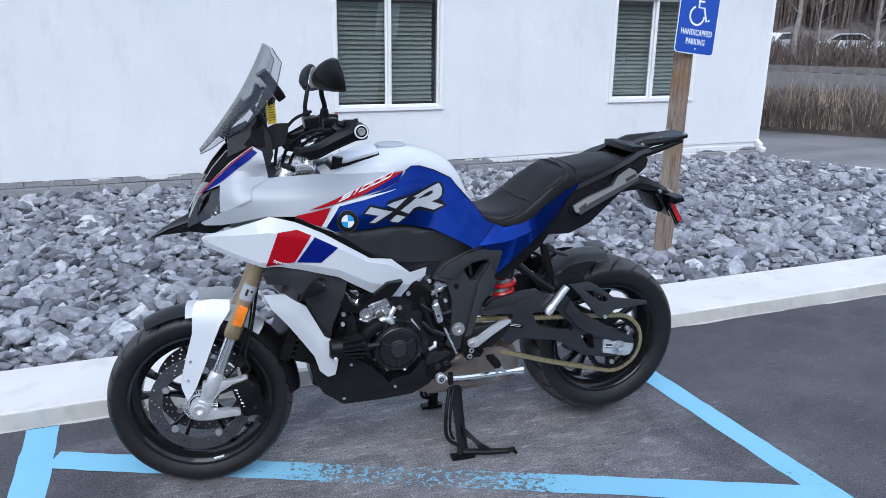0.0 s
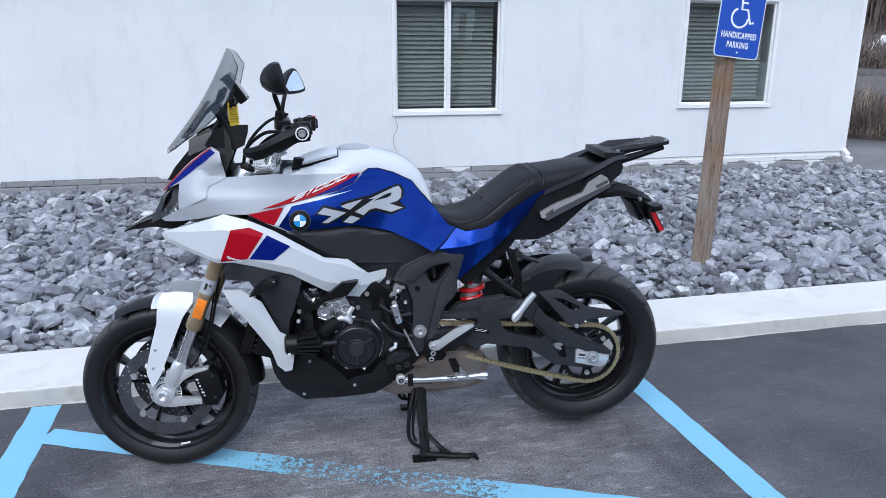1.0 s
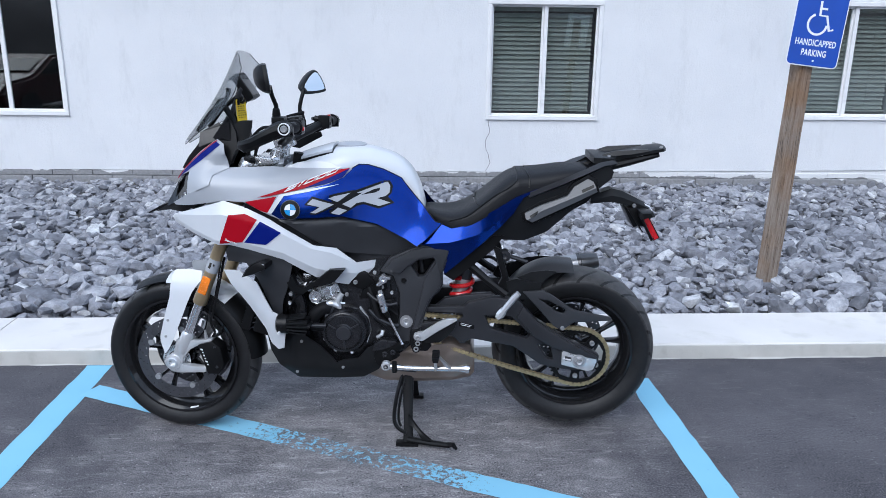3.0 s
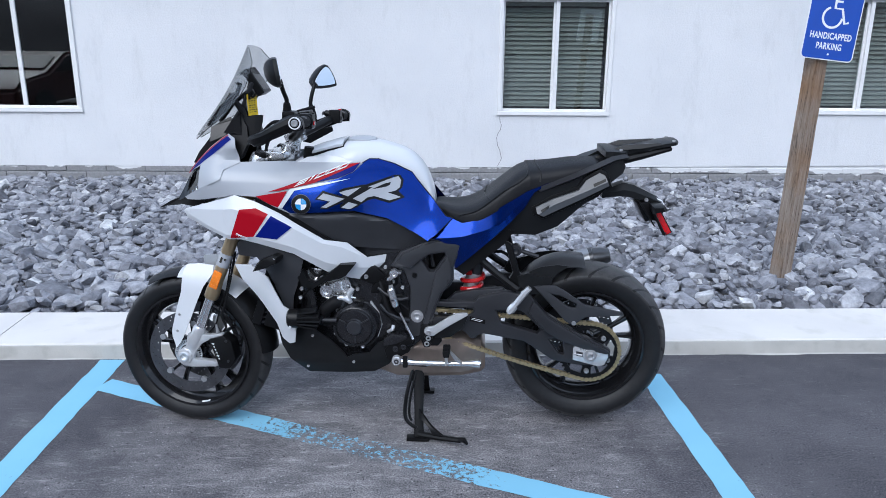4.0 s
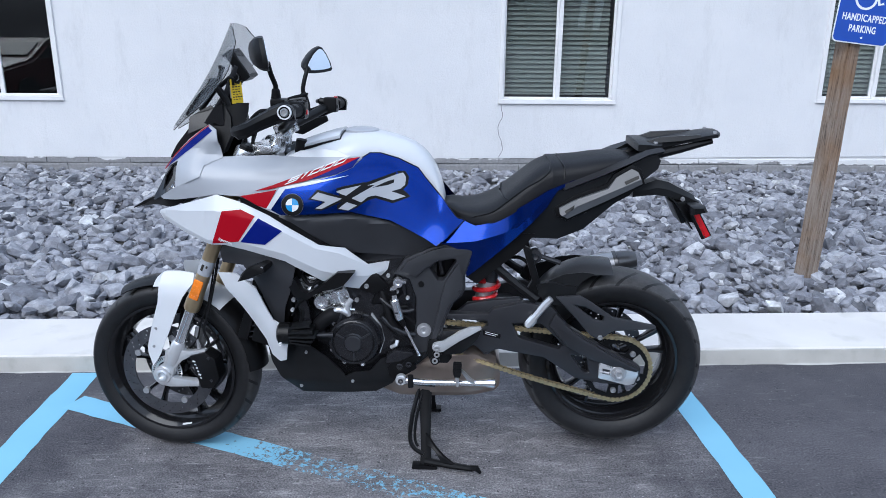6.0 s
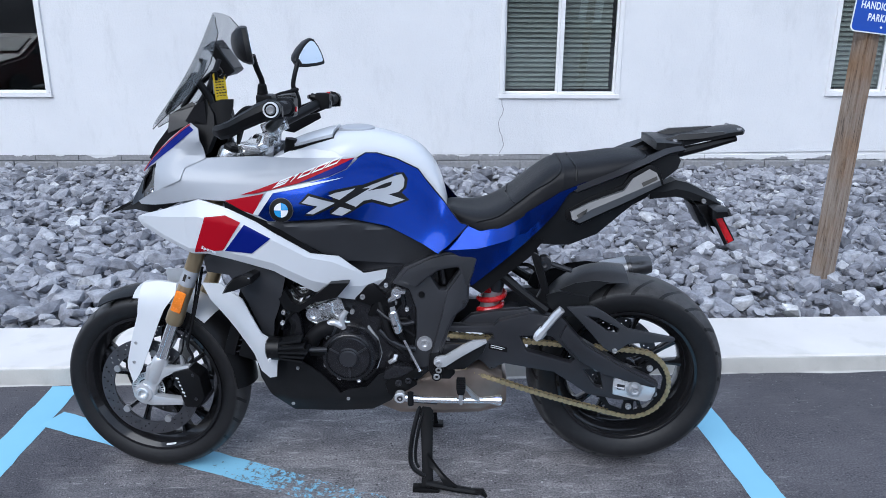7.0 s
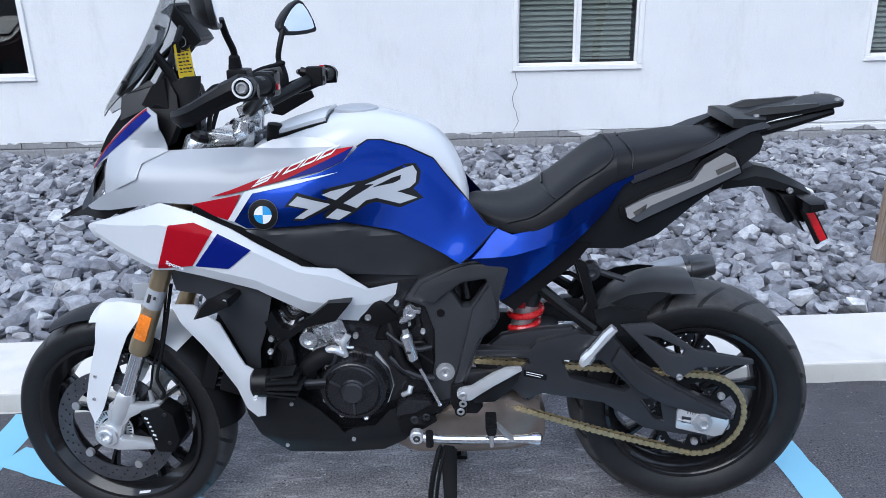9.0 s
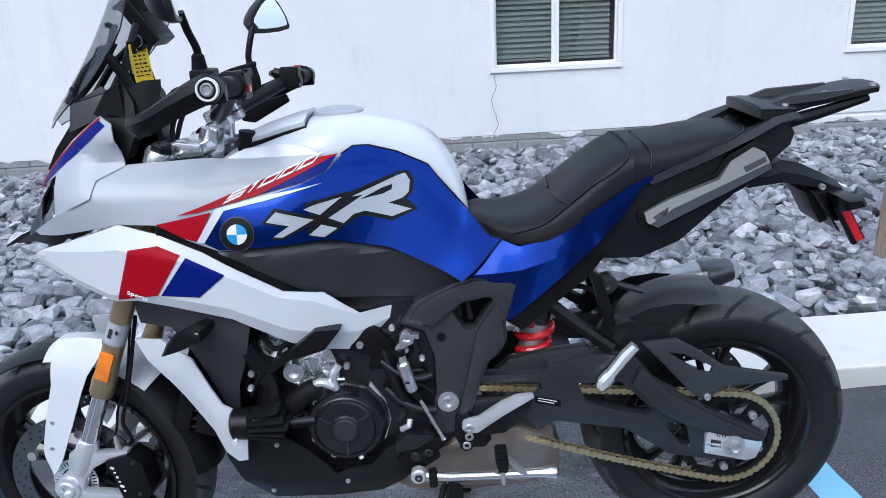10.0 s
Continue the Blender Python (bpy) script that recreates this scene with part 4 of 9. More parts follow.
B = dict(
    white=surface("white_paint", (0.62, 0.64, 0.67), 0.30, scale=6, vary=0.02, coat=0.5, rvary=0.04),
    # silver: shaded copy of the white for fairing and nose; also cap, emblem, sticker
    silver=surface("shaded_white_and_silver", (0.38, 0.398, 0.43), 0.34, 0.0, scale=6, vary=0.02, coat=0.25, rvary=0.04),
    blue=metallic_blue(),
    flatblue=surface("blue_decal", (0.004, 0.011, 0.155), 0.34, scale=5, vary=0.04, coat=0.0, rvary=0.04, spec=0.1),
    red=surface("red_decal", (0.34, 0.003, 0.012), 0.34, scale=5, vary=0.04, coat=0.0, rvary=0.04, spec=0.1),
    black=surface("black_plastic", (0.0055, 0.0055, 0.006), 0.34, scale=14, vary=0.25, bump=0.12, fine=500, spec=0.22),
    grey=surface("dark_grey_plastic", (0.010, 0.0105, 0.0115), 0.36, scale=14, vary=0.2, bump=0.10, fine=500, spec=0.25),
    frame=surface("satin_dark_metal", (0.022, 0.0225, 0.026), 0.32, 0.0, scale=10, vary=0.15, bump=0.08, fine=400, spec=0.5),
    gloss=surface("gloss_black", (0.010, 0.010, 0.011), 0.14, scale=8, vary=0.1, coat=0.25, rvary=0.04, spec=0.3),
    engine=surface("cast_black_engine", (0.0115, 0.0115, 0.0135), 0.25, 0.0, scale=22, vary=0.25, bump=0.06, fine=500, spec=0.5),
    rubber=surface("black_rubber", (0.007, 0.007, 0.008), 0.6, scale=25, vary=0.2, bump=0.2, fine=300, spec=0.16),
    seat=surface("seat_vinyl", (0.007, 0.007, 0.0085), 0.46, scale=18, vary=0.15, bump=0.25, fine=420, spec=0.24),
    gold=surface("bronze_anodised", (0.40, 0.31, 0.19), 0.36, 0.75, scale=12, vary=0.1),
    chrome=surface("polished_steel", (0.82, 0.83, 0.85), 0.14, 0.92, scale=15, vary=0.06, rvary=0.06),
    alu=surface("cast_aluminium", (0.70, 0.71, 0.72), 0.24, 0.60, scale=20, vary=0.08, rvary=0.03),
    disc=surface("dull_disc_steel", (0.11, 0.11, 0.12), 0.36, 0.75, scale=30, vary=0.15),
    panel=surface("satin_grey_panel", (0.031, 0.032, 0.0360), 0.36, scale=10, vary=0.12, bump=0.12, fine=500, spec=0.5),
    rail=surface("satin_grey_metal", (0.085, 0.087, 0.094), 0.38, 0.0, scale=12, vary=0.08, rvary=0.03),
    bright=surface("bright_cast_aluminium", (0.80, 0.81, 0.82), 0.20, 0.85, scale=18, vary=0.08, bump=0.1, fine=120, rvary=0.05),
    steel=surface("brushed_steel", (0.44, 0.44, 0.45), 0.32, 0.6, scale=20, vary=0.1, rvary=0.03),
    darksteel=surface("dark_brushed_steel", (0.13, 0.128, 0.13), 0.30, 0.8, scale=20, vary=0.15, rvary=0.05),
    exhaust=surface("heat_tinted_steel", (0.33, 0.27, 0.23), 0.34, 0.85, scale=9, vary=0.25),
    chain=surface("gold_chain_plate", (0.50, 0.41, 0.24), 0.36, 0.8, scale=60, vary=0.15, dirt=(0.12, 0.1, 0.08)),
    spring=surface("red_spring", (0.48, 0.012, 0.014), 0.28, scale=12, vary=0.08, coat=0.7),
    orange=surface("orange_reflector", (0.85, 0.22, 0.01), 0.25, scale=60, vary=0.15, coat=0.8),
    redlens=surface("red_reflector", (0.60, 0.008, 0.014), 0.2, scale=60, vary=0.12, coat=0.8),
    yellow=surface("yellow_tag", (0.80, 0.56, 0.02), 0.5, scale=14, vary=0.06),
    ink=surface("black_ink", (0.03, 0.025, 0.02), 0.7, scale=20),
    mark=surface("pale_marking", (0.72, 0.73, 0.74), 0.45, scale=20, vary=0.04),
    roundel=surface("light_blue_enamel", (0.03, 0.28, 0.62), 0.2, scale=10, vary=0.03, coat=0.8),
    lens=surface("headlight_lens", (0.008, 0.008, 0.009), 0.10, scale=10, coat=0.2, rvary=0.02),
    screen=thin_screen(0.80),
    mirror=surface("mirror_glass", (0.86, 0.87, 0.88), 0.03, 1.0, scale=4, vary=0.01, rvary=0.01),
    tyre_f=tyre_material(24, 0.276), tyre_r=tyre_material(20, 0.280),
)


# ---- motorcycle: shaping helpers (u forward, v to the rider's left, z up) ----
def tps(ctrl):
    """A smooth sheet v(u, z) through a few control points."""
    P = np.array(ctrl)
    n = len(P)
    d = np.linalg.norm(P[:, None, :2] - P[None, :, :2], axis=2)
    K = d * d * np.log(d + 1e-9) + 0.0005 * np.eye(n)
    A = np.zeros((n + 3, n + 3))
    A[:n, :n], A[:n, n], A[:n, n + 1:], A[n, :n], A[n + 1:, :n] = K, 1, P[:, :2], 1, P[:, :2].T
    w = np.linalg.solve(A, np.r_[P[:, 2], 0, 0, 0])
    def f(u, z):
        r = np.hypot(u - P[:, 0], z - P[:, 1])
        return float((w[:n] * r * r * np.log(r + 1e-9)).sum() + w[n] + w[n + 1] * u + w[n + 2] * z)
    return f


def curve_pts(pts, n=6, closed=False):
    """Catmull-Rom smoothing of a line of points."""
    P = [Vector(p) for p in pts]
    out, k = [], len(P)
    for i in range(k if closed else k - 1):
        a, b = P[i], P[(i + 1) % k]
        p = P[(i - 1) % k] if closed or i > 0 else a + (a - b)
        q = P[(i + 2) % k] if closed or i + 2 < k else b + (b - a)
        for j in range(n):
            t = j / n
            out.append(0.5 * ((2 * a) + (b - p) * t + (2 * p - 5 * a + 4 * b - q) * t * t + (3 * a - p - 3 * b + q) * t ** 3))
    if not closed:
        out.append(P[-1])
    return out


def thicken(bm, vec=None, dist=0.003):
    """Gives an open sheet thickness, towards vec or against its normals, and closes its rim."""
    faces, verts = list(bm.faces), list(bm.verts)
    rim = [e for e in bm.edges if len(e.link_faces) == 1]
    bm.normal_update()
    shift = {v: (Vector(vec) * dist if vec is not None else -v.normal * dist) for v in verts}
    twin = {v: bm.verts.new(v.co + shift[v]) for v in verts}
    for f in faces:
        bm.faces.new([twin[v] for v in reversed(f.verts)])
    for e in rim:
        a, b = e.verts
        bm.faces.new((b, a, twin[a], twin[b]))
    bmesh.ops.recalc_face_normals(bm, faces=bm.faces)
    return bm


def flat(outline, holes=()):
    """A flat sheet in the u, z plane with the outline and its holes."""
    bm = bmesh.new()
    edges = []
    for ring in (outline, *holes):
        vs = [bm.verts.new((p[0], 0, p[1])) for p in ring]
        edges += [bm.edges.new((vs[i], vs[(i + 1) % len(vs)])) for i in range(len(vs))]
    if holes:
        bmesh.ops.triangle_fill(bm, edges=edges, use_beauty=True, normal=(0, 1, 0))
    else:
        bm.faces.new(bm.verts[:])
    bm.normal_update()
    for f in bm.faces:
        if f.normal.y < 0:
            f.normal_flip()
    return bm


def shell(outline, vf, thick=0.003, step=0.022, off=0.0, holes=(), cuts=()):
    """A body panel: an outline in side view laid on the curved sheet v = vf(u, z)."""
    bm = flat(outline, holes)
    us, zs = [p[0] for p in outline], [p[1] for p in outline]
    def slice_at(co, no):
        bmesh.ops.bisect_plane(bm, geom=bm.verts[:] + bm.edges[:] + bm.faces[:], plane_co=co, plane_no=no)
    for a, b in cuts:
        slice_at((a[0], 0, a[1]), (b[1] - a[1], 0, a[0] - b[0]))
    x = min(us) + step / 2
    while x < max(us):
        slice_at((x, 0, 0), (1, 0, 0)); x += step
    x = min(zs) + step / 2
    while x < max(zs):
        slice_at((0, 0, x), (0, 0, 1)); x += step
    bmesh.ops.triangulate(bm, faces=bm.faces)
    for v in bm.verts:
        v.co.y = vf(v.co.x, v.co.z) + off
    return thicken(bm, (0, -1, 0), thick)


def plate(outline, v0, v1, bevel=0.004, holes=(), seg=2):
    """A plate or casting: a side-view outline between v0 and v1, with softened edges."""
    bm = flat(outline, holes)
    for v in bm.verts:
        v.co.y = v1
    thicken(bm, (0, -1, 0), v1 - v0)
    if bevel:
        es = [e for e in bm.edges if len(e.link_faces) == 2 and e.calc_face_angle() > 0.5]
        bmesh.ops.bevel(bm, geom=es, offset=bevel, segments=seg, profile=0.6, affect="EDGES", clamp_overlap=True)
    return bm


def add_tube(bm, pts, r, k=10, caps=True):
    P = [Vector(p) for p in pts]
    R = [r] * len(P) if isinstance(r, (int, float)) else list(r)
    t0 = (P[1] - P[0]).normalized()
    u = t0.orthogonal().normalized()
    rings = []
    for i, p in enumerate(P):
        t = (P[min(i + 1, len(P) - 1)] - P[max(i - 1, 0)]).normalized()
        u = (u - t * u.dot(t)).normalized()
        w = t.cross(u)
        rings.append([bm.verts.new(p + (u * math.cos(a) + w * math.sin(a)) * R[i]) for a in [j * math.tau / k for j in range(k)]])
    for a, b in zip(rings, rings[1:]):
        for j in range(k):
            bm.faces.new((a[j], a[(j + 1) % k], b[(j + 1) % k], b[j]))
    if caps:
        bm.faces.new(rings[0][::-1]); bm.faces.new(rings[-1])
    return bm


def tube(pts, r, k=10, caps=True):
    return add_tube(bmesh.new(), pts, r, k, caps)


def sheet(fn, ns, nt, thick=None):
    bm = bmesh.new()
    g = [[bm.verts.new(fn(i / ns, j / nt)) for j in range(nt + 1)] for i in range(ns + 1)]
    for i in range(ns):
        for j in range(nt):
            bm.faces.new((g[i][j], g[i + 1][j], g[i + 1][j + 1], g[i][j + 1]))
    if thick:
        thicken(bm, None, thick)
    return bm


def loft(rings, caps=True, closed=True):
    bm = bmesh.new()
    g = [[bm.verts.new(p) for p in ring] for ring in rings]
    k = len(rings[0])
    for a, b in zip(g, g[1:]):
        for j in range(k if closed else k - 1):
            bm.faces.new((a[j], a[(j + 1) % k], b[(j + 1) % k], b[j]))
    if caps:
        bm.faces.new(g[0][::-1]); bm.faces.new(g[-1])
    bmesh.ops.recalc_face_normals(bm, faces=bm.faces)
    return bm


def lathe(profile, seg=56, closed=False):
    """Turns a profile of (radius, v) about the v axis."""
    bm = bmesh.new()
    rings = [[bm.verts.new((r * math.cos(a), v, r * math.sin(a))) for a in [j * math.tau / seg for j in range(seg)]] for r, v in profile]
    pairs = list(zip(rings, rings[1:])) + ([(rings[-1], rings[0])] if closed else [])
    for a, b in pairs:
        for j in range(seg):
            bm.faces.new((a[j], b[j], b[(j + 1) % seg], a[(j + 1) % seg]))
    if not closed:
        for r in (rings[0], rings[-1]):
            bm.faces.new(r)
    bmesh.ops.recalc_face_normals(bm, faces=bm.faces)
    return bm


def circle(cu, cz, r, n=16, a0=0.0):
    return [(cu + r * math.cos(a0 + i * math.tau / n), cz + r * math.sin(a0 + i * math.tau / n)) for i in range(n)]


def mirrored(bm):
    c = bm.copy()
    for v in c.verts:
        v.co.y = -v.co.y
    bmesh.ops.reverse_faces(c, faces=c.faces)
    return c


bike = empty("motorcycle", pose(1.739, 2.565, 0, 0, 0, 176.4))
tagged(bike, "white, blue and red sport touring motorcycle on its centre stand", "motorcycle")
STEER_AXIS = Vector((-0.4027, 0, 0.9153))
HEAD = Vector((1.140, 0, 1.04))
STEER = Matrix.Translation((-0.004, 0.034, -0.002)) @ Matrix.Translation(HEAD) @ Matrix.Rotation(radians(-6), 4, STEER_AXIS) @ Matrix.Translation(-HEAD)


def fit(name, bm, mat, parent=None, label="", steer=False, at=None, angle=32):
    """Links a mesh as a part of the motorcycle."""
    ob = link(name, bm, mat, parent or bike, label, angle)
    m = Matrix.Translation(at) if at is not None else Matrix()
    if parent is None or parent is bike:
        ob.matrix_basis = STEER @ m if steer else m
    else:
        ob.matrix_basis = m
    return ob


def pair(name, bm, mat, label="", steer=False, angle=32):
    """A part on the left side and its mirror image on the right."""
    other = mirrored(bm)
    return fit(name, bm, mat, None, label, steer, None, angle), fit(name, other, mat, None, label, steer, None, angle)


BOLTS = {}


def bolt(p, r=0.006, h=0.006, mat="alu", parent=None, steer=False):
    """A socket-head bolt facing the rider's left."""
    if (r, h, mat) not in BOLTS:
        bm = lathe([(0.0005, -0.004), (r, -0.004), (r, h * 0.75), (r * 0.85, h), (r * 0.5, h), (r * 0.45, h * 0.4), (0.0005, h * 0.4)], 12)
        me = bpy.data.meshes.new("bolt")
        bm.to_mesh(me); bm.free()
        me.materials.append(B[mat])
        BOLTS[(r, h, mat)] = me
    ob = new("bolt", BOLTS[(r, h, mat)])
    ob.parent = parent or bike
    ob.matrix_basis = (STEER if steer else Matrix()) @ Matrix.Translation(p)
    return ob


# ---- wheels ----
def tyre_profile(R, half, bead):
    pts = [(bead, 0.74), (bead + 0.012, 0.86), (bead + (R - bead) * 0.38, 0.97), (bead + (R - bead) * 0.58, 1.0), (bead + (R - bead) * 0.74, 0.94),
           (bead + (R - bead) * 0.86, 0.78), (bead + (R - bead) * 0.94, 0.55), (bead + (R - bead) * 0.985, 0.28), (R, 0.0)]
    left = [(r, half * k) for r, k in pts]
    return left + [(r, -v) for r, v in left[-2::-1]]


def wheel(name, centre, R, half, rim_half, rim_r, tyre_mat, steer, label):
    """A cast wheel: rim and paired spokes, with its tyre as a part of it."""
    bm = lathe([(0.2185, rim_half), (0.2185, rim_half - 0.006), (0.205, rim_half - 0.014), (0.196, rim_half * 0.55), (0.190, 0), (0.196, -rim_half * 0.55), (0.205, -rim_half + 0.014),
                (0.2185, -rim_half + 0.006), (0.2185, -rim_half), (0.210, -rim_half), (0.198, -rim_half + 0.012), (0.184, -rim_half * 0.5), (0.181, 0), (0.184, rim_half * 0.5), (0.198, rim_half - 0.012), (0.210, rim_half)], 72, True)
    for v in bm.verts:
        v.co.x *= rim_r / 0.2185
        v.co.z *= rim_r / 0.2185
    hub = lathe([(0.012, 0.062), (0.040, 0.062), (0.046, 0.05), (0.052, 0.0), (0.046, -0.05), (0.040, -0.062), (0.012, -0.062)], 32)
    me = bpy.data.meshes.new("t"); hub.to_mesh(me); bm.from_mesh(me); hub.free()
    spokes = []
    for i in range(5):
        for s in (-1, 1):
            a0 = radians(72 * i + 17 + s * 7)
            a1 = radians(72 * i + 17 + s * 13)
            rows = []
            for t in range(7):
                f = t / 6
                r, a = 0.04 + (rim_r * 0.86 - 0.04) * f, a0 + (a1 - a0) * f ** 1.2
                c = Vector((r * math.cos(a), 0, r * math.sin(a)))
                tg = Vector((-math.sin(a), 0, math.cos(a)))
                w, d = 0.0125 - 0.006 * math.sin(f * 2.6), 0.028 - 0.012 * math.sin(f * math.pi)
                rows.append([c + tg * w * x + Vector((0, d * y, 0)) for x, y in ((1, 0.55), (0.55, 1), (-0.55, 1), (-1, 0.55), (-1, -0.55), (-0.55, -1), (0.55, -1), (1, -0.55))])
            spokes.append(loft(rows))
    ob = fit(name, bm, B["gloss"], None, label, steer, centre)
    for sp in spokes:
        fit("spoke", sp, B["gloss"], ob)
    fit("tyre", lathe(tyre_profile(R, half, rim_r - 0.006), 96, True), tyre_mat, ob, "black road tyre with slanting tread grooves")
    bpy.data.meshes.remove(me)
    bm = tube([(0.183, rim_half * 0.3, -0.02), (0.160, rim_half * 0.45, -0.018)], 0.0045, 8)
    fit("valve", bm, B["steel"], ob)
    return ob


FW, RW = Vector((1.503, 0.012, 0.2965)), Vector((0.005, -0.026, 0.331))
front = wheel("front_wheel", FW, 0.296, 0.060, 0.056, 0.227, B["tyre_f"], True, "gloss black cast front wheel with paired spokes")
rear = wheel("rear_wheel", RW, 0.312, 0.092, 0.080, 0.221, B["tyre_r"], False, "gloss black cast rear wheel with paired spokes")
sticker = sheet(lambda s, t: Vector((0.213 * math.cos(radians(-106 + 9 * s)), 0.0545 - 0.012 * t, (0.213 - 0.006 * t) * math.sin(radians(-106 + 9 * s)))), 6, 1, 0.0004)
fit("sticker", sticker, B["mark"], front)


def brake_disc(parent, v, r0, r1, holes, mat):
    drilled = []
    for ring in range(3):
        rr = r0 + (r1 - r0) * (0.24 + 0.27 * ring)
        for i in range(holes):
            a = math.tau * (i + ring * 0.33) / holes
            drilled.append(circle(rr * math.cos(a), rr * math.sin(a), 0.0033, 6))
    disc = fit("brake_disc", plate(circle(0, 0, r1, 72), v - 0.0025, v + 0.0025, 0, [circle(0, 0, r0, 72), *drilled]), mat, parent, "drilled steel brake disc")
    for i in range(5):
        a = math.tau * i / 5 + 0.5
        bm = lathe([(0.003, 0.005), (0.011, 0.005), (0.012, -0.004), (0.003, -0.004)], 14)
        fit("bobbin", moved(bm, (r0 * 0.985 * math.cos(a), v, r0 * 0.985 * math.sin(a))), B["steel"], disc)
    return disc


for s in (1, -1):
    brake_disc(front, s * 0.071, 0.119, 0.160, 26, B["disc"])
brake_disc(rear, -0.098, 0.085, 0.1325, 20, B["disc"])
slots = [[(r * math.cos(a), r * math.sin(a)) for r, a in ((0.040, math.tau * i / 36), (0.040, math.tau * (i + 0.5) / 36), (0.051, math.tau * (i + 0.5) / 36), (0.051, math.tau * i / 36))] for i in range(36)]
fit("sensor_ring", plate(circle(0, 0, 0.054, 40), 0.080, 0.083, 0, [circle(0, 0, 0.034, 40), *slots]), B["alu"], front, "slotted sensor ring")

# ---- fork ----
STEER_BACK = STEER.inverted()


def unsteer(p, v=0.146):
    """Turns a place on the standing bike back into the straight-ahead fork's own axes."""
    q = STEER_BACK @ Vector((p[0], v, p[1]))
    return q.x, q.z


def fork_pt(z, v=0.112):
    return Vector((1.449 - (z - 0.392) * 0.42, v, z))


for s in (1, -1):
    v = 0.112 * s
    tubeob = fit("fork_tube", tube([fork_pt(0.528, v), fork_pt(0.534, v), fork_pt(0.56, v), fork_pt(0.575, v), fork_pt(0.60, v), fork_pt(0.92, v)], [0.0235, 0.0265, 0.0265, 0.0245, 0.0230, 0.0230], 24), B["gold"], None, "bronze anodised fork tube", True)
    fit("fork_slider", tube([fork_pt(0.34, v), fork_pt(0.54, v)], 0.0185, 24), B["chrome"], None, "polished steel fork slider", True)
    bm = bmesh.new()
    add_tube(bm, [fork_pt(0.415, v), fork_pt(0.405, v), fork_pt(0.36, v), fork_pt(0.335, v)], [0.020, 0.0245, 0.0245, 0.021], 20)
    arm = plate([unsteer(p) for p in ((1.494, 0.389), (1.443, 0.389), (1.409, 0.389), (1.355, 0.398), (1.354, 0.384), (1.405, 0.371), (1.440, 0.352), (1.466, 0.322), (1.478, 0.290), (1.382, 0.285), (1.382, 0.265), (1.486, 0.257), (1.520, 0.262), (1.540, 0.280), (1.530, 0.308), (1.504, 0.343))],
                v - 0.014, v + 0.014, 0.005)
    me = bpy.data.meshes.new("t"); arm.to_mesh(me); bm.from_mesh(me); arm.free()
    boss = moved(lathe([(0.011, 0.012), (0.012, 0.026), (0.018, 0.026), (0.021, 0.022), (0.029, 0.020), (0.031, 0.014), (0.031, -0.02), (0.011, -0.02)], 28, True), (1.503, v, 0.296))
    boss.to_mesh(me); bm.from_mesh(me); boss.free()
    bpy.data.meshes.remove(me)
    fit("axle_clamp", bm, B["alu"], None, "cast aluminium axle clamp and caliper mount", True)
    # radial brake caliper
    cal = plate([unsteer(p) for p in ((1.410, 0.374), (1.354, 0.392), (1.320, 0.368), (1.308, 0.300), (1.330, 0.263), (1.374, 0.262))], v - 0.040 if s > 0 else v - 0.020, v + 0.020 if s > 0 else v + 0.040, 0.006, (), 2)
    calob = fit("brake_caliper", cal, B["black"], None, "black brake caliper with pale marking", True)
    if s > 0:
        for i in range(6):
            c = Vector((1.386 - 0.0042 * i, v + 0.0204, 0.355 - 0.0115 * i))
            fit("marking_bar", box(c, (0.0058 if i not in (0, 4) else 0.0095, 0.001, 0.0034 if i % 2 else 0.0052), Matrix.Rotation(radians(-18), 3, "Y")), B["mark"], calob)
        for p in ((1.335, 0.368), (1.330, 0.290)):
            bolt((p[0], v + 0.019, p[1]), 0.005, 0.004, "frame", calob)
        fit("bleed_nipple", tube([(1.372, v + 0.004, 0.395), (1.376, v + 0.004, 0.425)], [0.007, 0.004], 8), B["steel"], calob)

refl = fit("fork_reflector", plate([(1.359, 0.640), (1.391, 0.640), (1.391, 0.572), (1.359, 0.572)], 0.135, 0.142, 0.004), B["orange"], None, "orange side reflector on the fork", True)
refl.matrix_basis = STEER @ Matrix.Translation((1.358, 0, 0.604)) @ Matrix.Rotation(radians(-22), 4, "Y") @ Matrix.Translation((-1.375, 0, -0.606))
stick = tube([fork_pt(0.652, 0.112), fork_pt(0.700, 0.112)], 0.0234, 28, False)
for f in [f for f in stick.faces if f.calc_center_median().y < 0.118]:
    stick.faces.remove(f)
fit("fork_sticker", stick, B["silver"], None, "worn pale sticker", True)
for a, b2, w in ((0.668, 0.690, 0.004), (0.676, 0.684, 0.003)):
    fit("sticker_mark", box(Vector((fork_pt((a + b2) / 2).x + (0.005 if w == 0.004 else -0.009), 0.1362, (a + b2) / 2)), (w * 2, 0.002, b2 - a), Matrix.Rotation(radians(-23), 3, "Y"), 0.001), B["ink"], None, "", True)
hose = curve_pts([(1.300, 0.085, 0.70), (1.318, 0.100, 0.60), (1.335, 0.112, 0.52), (1.352, 0.115, 0.46), (1.340, 0.112, 0.42), (1.352, 0.106, 0.398)], 6)
fit("brake_hose", tube(hose, 0.0045, 8), B["rubber"], None, "black brake hose", True)
fit("sensor_cable", tube(curve_pts([(1.312, 0.082, 0.70), (1.335, 0.100, 0.56), (1.362, 0.108, 0.49), (1.385, 0.100, 0.42), (1.44, 0.088, 0.36)], 6), 0.003, 8), B["rubber"], None, "", True)

